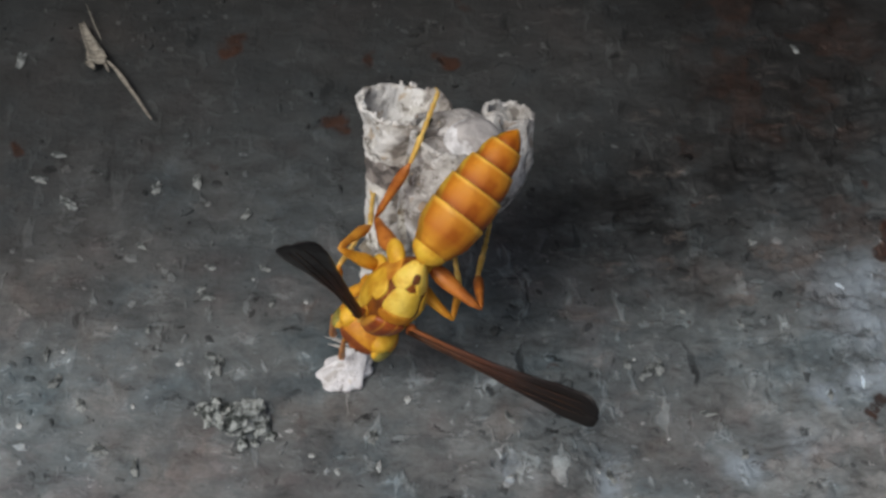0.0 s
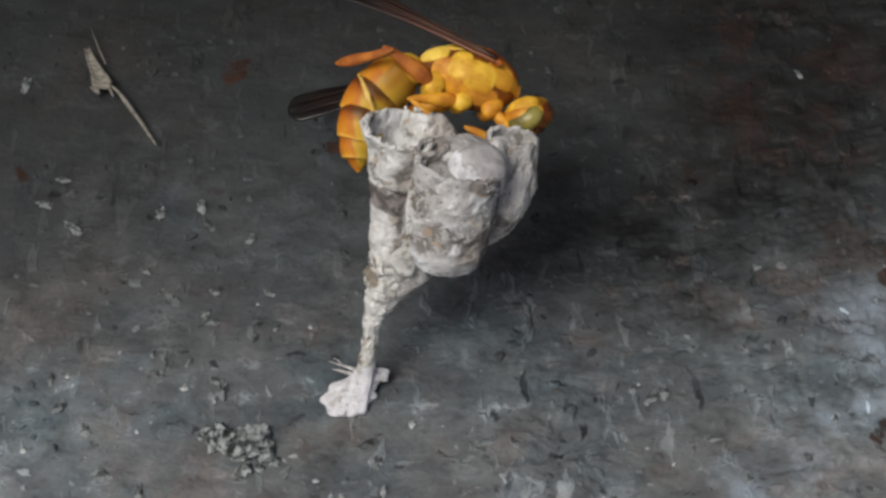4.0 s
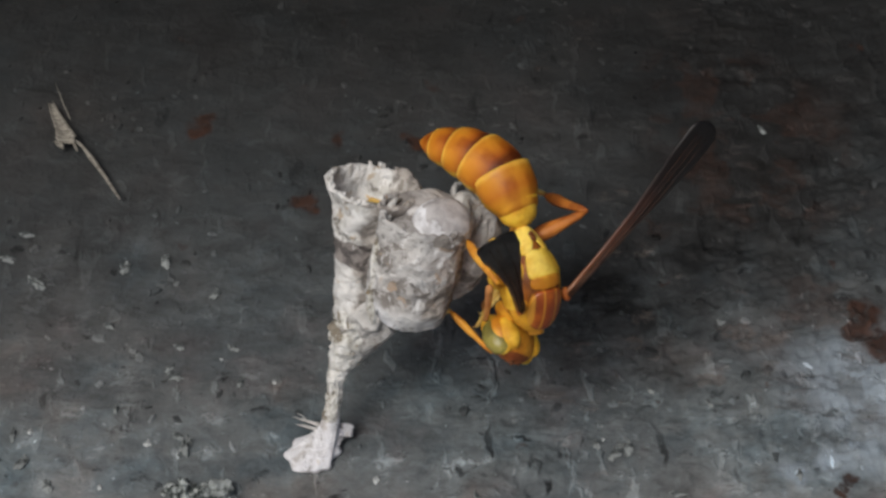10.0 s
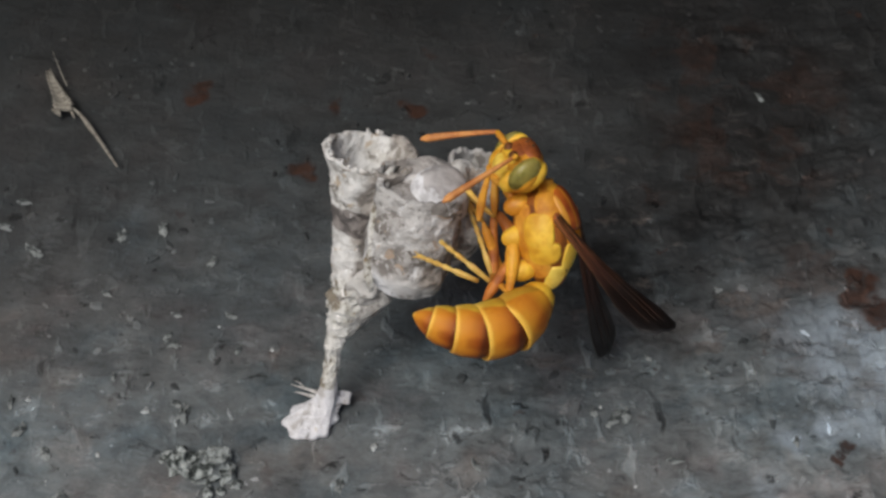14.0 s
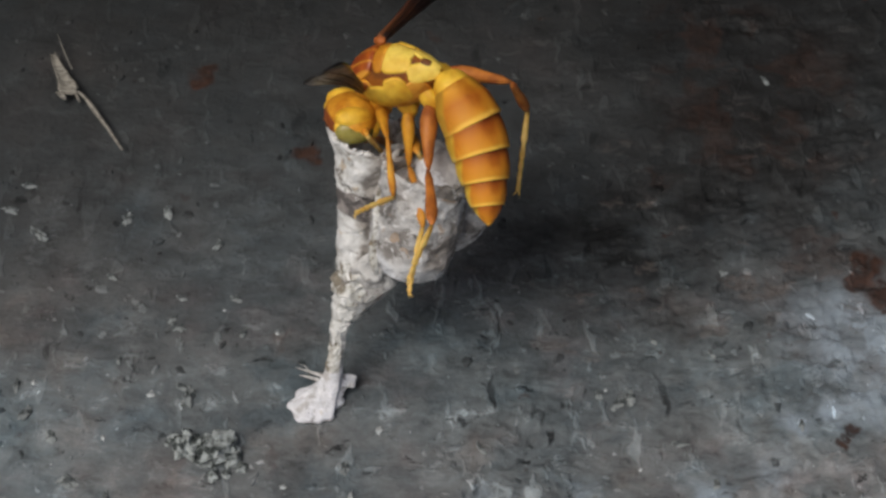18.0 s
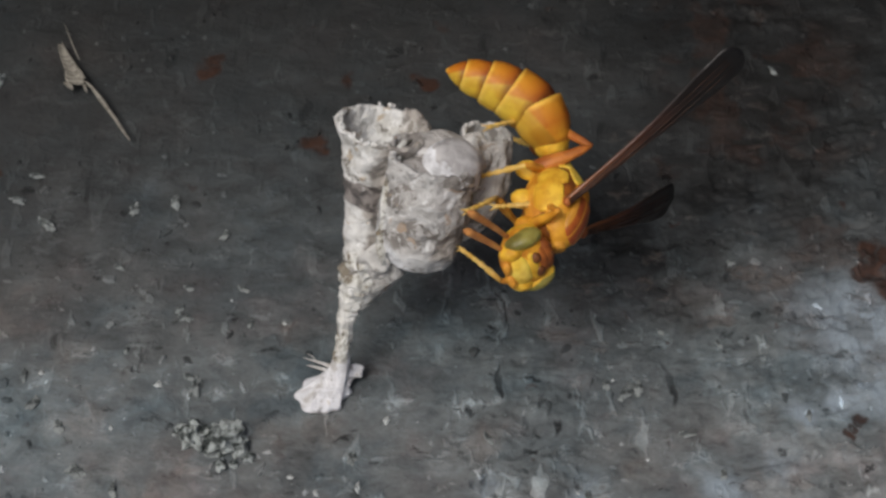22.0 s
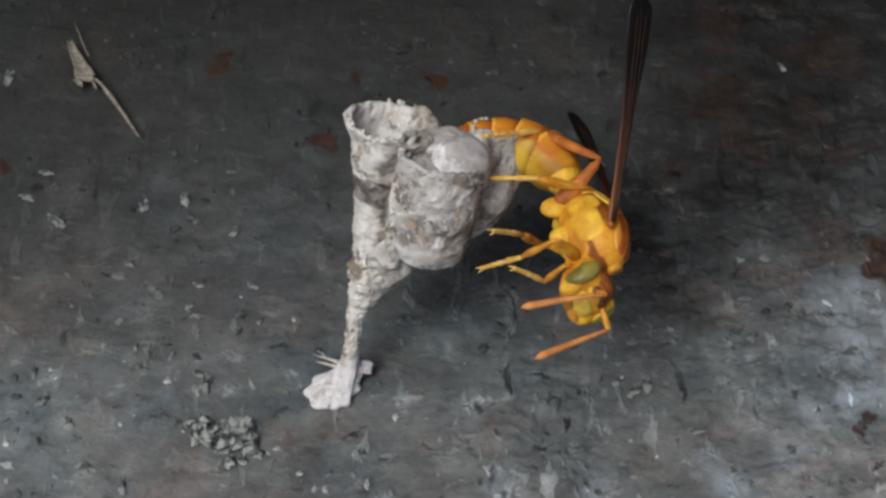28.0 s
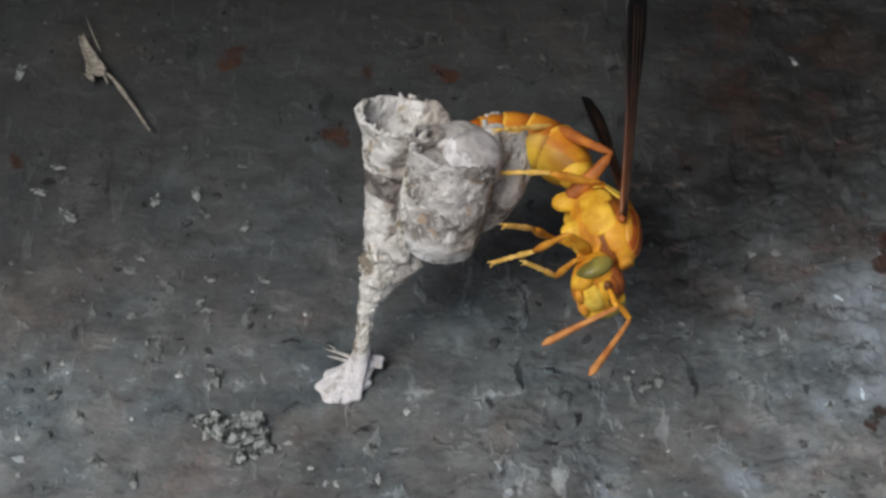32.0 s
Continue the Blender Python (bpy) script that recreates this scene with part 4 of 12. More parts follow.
    # wings
    for side in "lr":
        wing = P("wing", wing_mesh(), WING, "smoky brown pleated wing")
        MOVING["wing_" + side] = wing
        for k, y in enumerate((-0.55, 0.1, 0.6)):
            pts = [(17 * s * 0.93, y * (0.34 + 0.55 * s + 1.15 * s * s * (1.28 - s)) * 0.8 - 0.35 * math.sin(math.pi * s * 0.9), 0.14 + 0.3 * (1 - y * y) * (1 - 0.6 * s)) for s in [i / 10 for i in range(11)]]
            part("vein", tube(pts, [0.08 - 0.06 * i / 10 for i in range(11)], 6), VEIN, wing)
    # legs: front, middle, hind
    for side in "lr":
        for n, (f, t, s, fat) in enumerate(((4.2, 4.6, 4.5, 0.9), (4.6, 5.0, 5.2, 1.05), (5.3, 6.0, 6.6, 1.25)), 1):
            k = "%s%d" % (side, n)
            MOVING["femur_" + k] = P("femur", leg_profile(f, [0.24 * fat, 0.46 * fat, 0.58 * fat, 0.55 * fat, 0.45 * fat, 0.36 * fat, 0.3 * fat, 0.12], 12, 0.12), GOLD if n < 3 else RED_AMBER, "golden thigh" if n < 3 else "broad rust-orange thigh")
            MOVING["tibia_" + k] = P("tibia", leg_profile(t, [0.14, 0.26 * fat, 0.27 * fat, 0.31 * fat, 0.37 * fat, 0.4 * fat, 0.33 * fat, 0.12], 12, -0.1), AMBER if n < 3 else RED_AMBER, "amber shin" if n < 3 else "reddish amber shin")
            MOVING["tarsus_" + k] = P("tarsus", tarsus_mesh(s), STRAW_YELLOW, "straw-yellow jointed foot with claws")
        MOVING["scape_" + side] = P("scape", leg_profile(2.3, [0.16, 0.2, 0.23, 0.26, 0.2], 10), GOLD)
        flag = [0.14] + [0.17 + 0.16 * i / 22 - (0.012 if i % 2 else 0) for i in range(22)] + [0.2, 0.06]
        MOVING["flag_" + side] = P("flagellum", tube([(6.3 * i / 24, 0, -0.35 * (i / 24) ** 2) for i in range(25)], flag, 10), FEELER, "pale rust-orange feeler whip")


build_wasp()


# ---- litter on the slab ----
def lump(name, x, y, r, mat, label, category, group="", flat=0.6, seed=0.0, rough=0.9):
    slim = name == "stone_chip"
    bm = blob((0, 0, 0), (r, r * (random.uniform(0.32, 0.6) if slim else random.uniform(0.55, 0.95)), r * flat), (0, 0, random.gauss(118, 35) if slim else random.uniform(0, 180)), 3 if r > 0.9 or slim else 2 if r > 0.35 else 1, rough, seed, 1.5 if r < 0.9 else 2.2)
    ob = link(name, bm, mat, False)
    ob.location = Vector((x, y, height(x, y) + r * flat * 0.45)) * MM
    return tagged(ob, label, category, group)


def strip(points, thick=0.12, curl=0.3, n=7, seed=0.0):
    """A split blade of straw: (x, y, z, half width, slant of its cross line in degrees) along it, in mm, with a raised rim."""
    rings = []
    for i, (x, y, z, half, turn) in enumerate(points):
        w = Vector((math.cos(radians(turn)), math.sin(radians(turn)), 0))
        top = []
        for j in range(n):
            v = -1 + 2 * j / (n - 1)
            ripple = 0.05 * noise.noise(Vector((v * 4, i * 0.8, seed)))
            top.append(Vector((x, y, z + thick + curl * half * v * v + ripple)) + w * half * v)
        rings.append(top + [q - Vector((0, 0, thick)) for q in top[::-1]])
    return loft(rings)


def build_twig():
    twig = thing("twig", "dry split straw twig lying on the slab", "twig")
    part("stem", tube([(-24.3, 35.6, 0.70), (-23.7, 35.0, 0.85), (-23.1, 34.3, 0.75), (-22.4, 33.3, 0.65), (-21.6, 32.1, 0.50), (-20.8, 30.9, 0.40), (-20.0, 29.6, 0.30), (-19.3, 28.5, 0.15)], [0.14, 0.20, 0.26, 0.33, 0.30, 0.24, 0.22, 0.12], 10, 0.7, 2, 0.25), STRAW, twig)
    part("husk", strip([(-27.1, 40.7, 0.35, 0.22, 10), (-26.7, 39.6, 0.45, 0.34, 8), (-26.2, 38.4, 0.5, 0.46, 5), (-25.7, 37.4, 0.55, 0.62, 0), (-25.2, 36.5, 0.6, 0.86, -8), (-25.0, 35.7, 0.6, 0.98, -14), (-25.0, 35.2, 0.55, 0.95, -18)], 0.12, 0.4, 9, 3.0), STRAW, twig, "pale torn husk")
    part("prong", strip([(-26.9, 40.9, 0.45, 0.06, 10), (-26.5, 39.9, 0.6, 0.10, 8), (-26.0, 38.9, 0.65, 0.12, 5), (-25.4, 37.9, 0.7, 0.14, 0), (-24.8, 36.8, 0.75, 0.16, 0), (-24.2, 35.8, 0.8, 0.2, 0)], 0.14, 0.0, 5, 7.0), STRAW, twig, "raised edge of the husk")
    part("chip", strip([(-26.0, 35.5, 0.5, 0.16, 30), (-25.7, 35.1, 0.75, 0.30, 25), (-25.4, 34.8, 0.6, 0.28, 20), (-25.2, 34.6, 0.4, 0.12, 20)], 0.12, 0.5, 5, 9.0), STRAW, twig, "whitish broken chip")
    part("chip", strip([(-24.3, 35.2, 0.6, 0.12, 60), (-24.0, 34.7, 0.6, 0.16, 60), (-23.8, 34.3, 0.4, 0.08, 60)], 0.12, 0.2, 5, 4.0), STRAW, twig)
    part("fibre", tube([(-27.0, 43.6, 0.30), (-26.3, 41.7, 0.50), (-25.7, 40.2, 0.50), (-25.0, 38.6, 0.50)], [0.03, 0.06, 0.07, 0.05], 6), STRAW, twig)


build_twig()


for i, (x, y, r, flat) in enumerate([(-11.0, -4.0, 1.15, 0.75), (-8.4, -4.5, 1.75, 0.55), (-9.3, -3.7, 0.75, 0.8), (-7.1, -5.3, 0.85, 0.8), (-8.6, -6.8, 0.62, 0.8), (-9.3, -5.0, 0.55, 1.0), (-11.0, -2.5, 0.50, 0.6), (-8.1, -2.9, 0.45, 0.6), (-6.4, -6.0, 0.50, 0.7), (-7.5, -6.7, 0.42, 0.8), (-7.2, -3.8, 0.55, 0.9), (-10.2, -3.2, 0.45, 0.8), (-11.8, -3.4, 0.5, 0.7), (-12.6, -3.6, 0.3, 0.5)]):
    lump("crumb", x, y, r, GREY_CRUMB, "rough grey crumb in a small heap on the slab", "crumb", "heap of crumbs", flat, i * 1.3, 0.75)


for i, (x, y, r) in enumerate([(-2.9, -7.9, 0.29), (-4.1, 7.6, 0.21), (-8.8, -5.0, 0.24), (-14.4, 1.3, 0.34), (23.5, 1.7, 0.16), (-0.8, -9.5, 0.32), (2.5, -9.0, 0.44), (-26.8, -5.1, 0.32), (20.1, -9.5, 0.24), (-17.8, -3.1, 0.28), (12.9, -10.0, 0.32), (-24.1, 2.3, 0.28), (25.9, -6.2, 0.28), (-8.8, 10.2, 0.16), (4.7, -2.6, 0.40)]):
    lump("grit_grain", x, y, r, PALE_GRIT, "small whitish grain of grit on the slab", "grain", "pale grains", 0.6, i * 2.1 + 0.4)


for i, (x, y, r) in enumerate([(-9.8, 17.4, 0.55), (-14.5, 21.3, 0.60), (-18.1, 20.5, 0.55), (-32.4, 36.5, 0.75), (-11.2, 1.0, 0.75), (-11.8, 2.0, 0.50), (-25.8, 18.8, 0.85), (-28.8, 21.7, 0.60), (-27.3, 24.6, 0.45), (-18.8, 13.8, 0.40), (-12.6, 8.2, 0.50), (-13.1, 9.2, 0.35), (-7.0, 7.6, 0.45), (-12.5, 11.4, 0.40), (-7.9, 11.4, 0.40), (24.5, 0.3, 0.60), (25.5, 0.9, 0.50), (22.9, 1.2, 0.45), (-20.1, -7.5, 0.60), (-25.5, 2.0, 0.50), (-24.4, -0.9, 0.60), (-22.0, -3.1, 0.50), (13.0, -4.5, 0.50), (-17.0, -9.2, 0.60), (2.0, -6.2, 0.50), (29.3, -3.7, 0.50), (21.0, -10.0, 0.60), (-17.3, 4.7, 0.35), (34.5, 14.3, 0.40), (40.8, 38.0, 0.50), (39.4, -2.0, 0.45), (31.9, -7.8, 0.45), (27.8, 6.8, 0.35), (32.7, 5.3, 0.40)]):
    lump("stone_chip", x, y, r * 1.15, DULL_GRIT, "dull grey chip lying on the slab", "chip", "grey chips", 0.34, i * 1.9 + 3, 1.1)


def build_flakes():
    """Loose scales and grit of the old coating, strewn over the slab."""
    verts, faces = [], []
    rnd = random.Random(5)
    for _ in range(8000):
        x, y = rnd.uniform(-48, 64), rnd.uniform(-20, 62)
        if noise.noise(Vector((x * 0.11, y * 0.11, 4.0))) + rnd.uniform(-0.3, 0.3) - y * 0.004 + max(0.0, x) * 0.003 < -0.02:
            continue
        r = 0.08 + 0.55 * rnd.random() ** 4
        z = height(x, y)
        n, a0 = rnd.randint(5, 8), rnd.gauss(2.2, 0.7)
        sx, sy, th = rnd.uniform(0.7, 1.5), rnd.uniform(0.35, 0.95), r * rnd.uniform(0.12, 0.4)
        tx, ty = rnd.uniform(-0.3, 0.3), rnd.uniform(-0.3, 0.3)
        base = len(verts)
        for lvl in (0, 1):
            for k in range(n):
                a = 2 * math.pi * k / n
                q = r * (0.6 + 0.7 * rnd.random() if lvl == 0 else 0.35 + 0.4 * rnd.random())
                u, v = q * math.cos(a) * sx, q * math.sin(a) * sy
                dx, dy = u * math.cos(a0) - v * math.sin(a0), u * math.sin(a0) + v * math.cos(a0)
                verts.append(((x + dx) * MM, (y + dy) * MM, (z + (-0.08 if lvl == 0 else th + dx * tx + dy * ty)) * MM))
        faces += [tuple(base + n + k for k in range(n))]
        faces += [(base + k, base + (k + 1) % n, base + n + (k + 1) % n, base + n + k) for k in range(n)]
    mesh = bpy.data.meshes.new("grit")
    mesh.from_pydata(verts, [], faces)
    mesh.materials.append(FLAKES)
    tagged(new("grit", mesh), "fine grey scales and grit strewn on the slab", "grit", kind="stuff")


build_flakes()


# ---- what moves ----
def mm(x, y, z, rx, ry, rz):
    return pose(x * MM, y * MM, z * MM, rx, ry, rz)


def motions():
    walk(MOVING["wasp"], [
        (0, mm(4.07, -4.35, 15.93, -95, 61, 174)), (0.267, mm(1.69, -4.31, 15.97, -84, 12, -163)), (0.5, mm(-0.68, -4.27, 16.00, -91, -36, -146)),
        (0.733, mm(-2.20, -2.42, 16.24, -83, -22, 171)), (1, mm(-3.72, -0.58, 16.49, -87, -7, 132)), (1.5, mm(-5.19, 4.58, 19.51, -74, -38, 109)),
        (1.8, mm(-4.53, 6.85, 20.76, -65, -40, 88)), (2, mm(-2.48, 7.70, 20.82, -51, -29, 65)), (2.2, mm(-1.22, 10.38, 19.16, -55, -14, 63)),
        (2.5, mm(1.34, 15.12, 15.30, -51, 23, 56)), (3, mm(5.99, 18.74, 10.50, -84, 10, -12)), (3.5, mm(8.78, 18.93, 14.58, -70, 11, -13)),
        (5.5, mm(9.80, 14.37, 23.80, -24, 49, -5)), (6, mm(9.80, 14.37, 23.80, -24, 49, -5)), (6.5, mm(9.77, 14.28, 23.73, -25, 49, -6)),
        (7, mm(9.77, 14.28, 23.73, -25, 49, -6)), (7.5, mm(9.77, 14.28, 23.73, -25, 49, -6)), (7.733, mm(8.86, 13.62, 26.44, -29, 3, -35)),
        (8, mm(7.94, 12.95, 29.14, -8, -38, -68)), (8.5, mm(10.81, 10.78, 27.32, -7, -25, -76)), (9, mm(11.96, 10.78, 27.32, -7, -23, -86)),
        (9.5, mm(16.19, 5.21, 20.04, -55, 7, -99)), (10, mm(16.64, 3.09, 18.25, -26, 56, -80)), (10.5, mm(15.59, 0.99, 16.49, -30, 71, -103)),
        (11, mm(16.31, -0.89, 13.61, -179, 70, 97)), (11.5, mm(13.75, -1.14, 13.40, -121, 51, 162)), (12, mm(13.88, -1.49, 13.11, -119, 55, 173)),
        (12.267, mm(15.92, 0.81, 13.74, 176, 52, 127)), (12.5, mm(17.96, 3.11, 14.36, 137, 29, 108)), (12.6, mm(17.45, 3.30, 16.48, 96, 13, 100)),
        (12.7, mm(16.94, 3.49, 18.60, 59, -5, 103)), (13, mm(19.03, 2.82, 19.33, 74, -2, 68)), (13.5, mm(18.62, 3.38, 19.80, 71, -4, 78)),
        (14, mm(18.16, 3.42, 19.18, 64, -49, 99)), (14.5, mm(17.69, 3.46, 18.57, -27, -70, -159)), (15.5, mm(17.03, 2.06, 18.70, -40, -15, -124)),
        (16, mm(16.05, 2.29, 19.54, -23, -15, -139)), (16.5, mm(14.06, 5.95, 22.61, 11, -37, -164)), (17, mm(14.24, 7.38, 23.16, 21, -19, -160)),
        (17.5, mm(12.75, 8.55, 25.45, 14, -56, 161)), (17.75, mm(9.56, 9.48, 26.57, -0, -12, 163)), (18, mm(6.37, 10.41, 27.69, -15, 32, 153)),
        (18.3, mm(5.95, 10.80, 28.01, -15, 32, 153)), (18.5, mm(11.90, 9.20, 27.30, -10, -7, 110)), (19, mm(13.76, 8.04, 26.98, 9, -3, 66)),
        (19.5, mm(13.74, 9.64, 27.67, 12, 19, 71)), (20, mm(15.11, 13.05, 22.70, -31, 71, 36)), (20.5, mm(17.21, 9.56, 23.69, -48, 72, -42)),
        (21, mm(18.88, 6.42, 19.74, -29, 62, -47)), (21.5, mm(18.71, 4.53, 18.16, -99, 75, -116)), (22, mm(18.00, 4.78, 18.37, -72, 8, -94)),
        (22.5, mm(17.90, 3.90, 17.63, -73, 11, -101)), (23, mm(20.28, 3.04, 16.91, -67, 5, -71)), (24, mm(20.08, 3.06, 16.93, -66, 7, -71)),
        (25, mm(20.08, 3.06, 16.93, -66, 7, -71)), (25.5, mm(20.08, 3.06, 16.93, -66, 7, -71)), (27.5, mm(20.08, 3.06, 16.93, -66, 7, -71)),
        (28, mm(20.08, 3.06, 16.93, -66, 7, -71)), (29, mm(20.08, 3.06, 16.93, -66, 7, -71)), (30, mm(20.08, 3.06, 16.93, -66, 7, -71)),
        (31, mm(20.08, 3.06, 16.93, -66, 7, -71)), (32, mm(20.08, 3.06, 16.93, -66, 7, -71)),
    ])
    walk(MOVING["head"], [
        (0, mm(6.15, 0.80, -1.02, 30, 5, 5)), (0.5, mm(2.96, 1.07, -2.29, 46, 9, 39)), (0.733, mm(3.46, -0.66, -1.80, 23, 40, -1)), (1, mm(3.96, -2.40, -1.31, -26, 42, -65)),
        (1.5, mm(5.41, -2.34, 0.21, -83, 47, -102)), (1.8, mm(5.74, -2.01, -0.16, -77, 52, -99)), (2, mm(5.34, 1.07, -1.84, -98, 58, -124)),
        (2.2, mm(3.09, -2.50, -1.04, -109, 79, -144)), (2.5, mm(5.68, -0.15, -1.81, 2, 48, -8)), (3, mm(6.34, 0.68, -0.70, 18, 10, 29)),
        (3.5, mm(6.13, 0.56, -1.18, 22, 40, 8)), (5.5, mm(4.03, -2.61, -0.92, 9, 50, -21)), (6, mm(4.03, -2.61, -0.92, 9, 50, -21)), (6.5, mm(4.15, -2.58, -0.95, 9, 50, -20)),
        (7, mm(4.15, -2.58, -0.95, 9, 50, -20)), (7.5, mm(4.15, -2.58, -0.95, 9, 50, -20)), (8, mm(4.88, -0.12, -2.35, -5, 10, -15)), (8.5, mm(5.33, 0.02, -2.10, 1, 12, -13)),
        (9, mm(4.82, 0.10, -2.37, 6, 8, -2)), (9.5, mm(5.77, -1.34, -1.22, -16, 34, -26)), (10, mm(5.01, -0.58, -2.22, -25, 37, -47)),
        (10.5, mm(5.78, -0.80, -1.55, 1, -11, -45)), (11, mm(6.48, -0.22, -0.50, 11, 3, -9)), (11.5, mm(3.00, -2.79, 0.64, 44, 3, -25)),
        (12, mm(2.57, -2.67, 0.12, 47, 13, -25)), (12.167, mm(3.89, -1.60, 0.31, -2, 23, -9)), (12.333, mm(5.21, -0.54, 0.51, -54, 40, -7)),
        (12.5, mm(6.52, 0.52, 0.70, -122, 50, -27)), (12.6, mm(5.24, 1.61, 1.01, -26, 66, 49)), (12.7, mm(3.95, 2.71, 1.31, 28, 31, 81)),
        (13, mm(4.41, 1.88, -1.79, 18, 17, 55)), (13.5, mm(5.11, 2.00, -1.27, 12, 9, 49)), (14.5, mm(6.13, 0.45, -1.23, 52, 48, 42)), (15.5, mm(6.56, -0.37, 0.05, 3, 8, 1)),
        (16, mm(6.51, -0.60, -0.06, -2, -2, -6)), (16.5, mm(5.89, 1.24, -1.14, 34, 46, 34)), (17, mm(3.99, -1.88, -1.89, 22, 44, 17)),
        (17.267, mm(4.50, 0.26, -1.26, 56, 65, 67)), (17.5, mm(5.00, 2.41, -0.64, 113, 56, 140)), (18, mm(4.91, 2.07, -1.44, 6, 45, 48)),
        (18.3, mm(4.91, 2.07, -1.44, 6, 45, 48)), (18.5, mm(6.16, 0.95, -0.91, 20, 13, 80)), (18.733, mm(4.86, 0.58, -1.75, 16, 26, 42)),
        (19, mm(3.56, 0.22, -2.59, 4, 33, -2)), (19.5, mm(5.97, -0.05, -1.51, -17, 12, 2)), (20, mm(5.79, 0.42, 2.26, 22, 27, -20)),
        (20.5, mm(5.64, 0.78, -1.71, 19, 44, -50)), (21, mm(4.10, -1.54, -2.13, -13, 13, -45)), (21.5, mm(5.16, -1.37, -1.80, 6, -17, -72)),
        (22, mm(5.30, -0.95, -1.93, 0, -31, -14)), (22.5, mm(5.20, -0.17, -2.18, 2, -38, -16)), (23, mm(4.58, 0.25, -2.45, -8, -11, -17)),
        (24, mm(4.56, 0.12, -2.47, -9, -12, -19)), (25, mm(4.56, 0.12, -2.47, -9, -12, -19)), (25.5, mm(4.56, 0.12, -2.47, -9, -12, -19)),
        (27.5, mm(4.56, 0.12, -2.47, -9, -12, -19)), (28, mm(4.56, 0.12, -2.47, -9, -12, -19)), (29, mm(4.56, 0.12, -2.47, -9, -12, -19)),
        (30, mm(4.56, 0.12, -2.47, -9, -12, -19)), (31, mm(4.56, 0.12, -2.47, -9, -12, -19)), (32, mm(4.56, 0.12, -2.47, -9, -12, -19)),
    ])
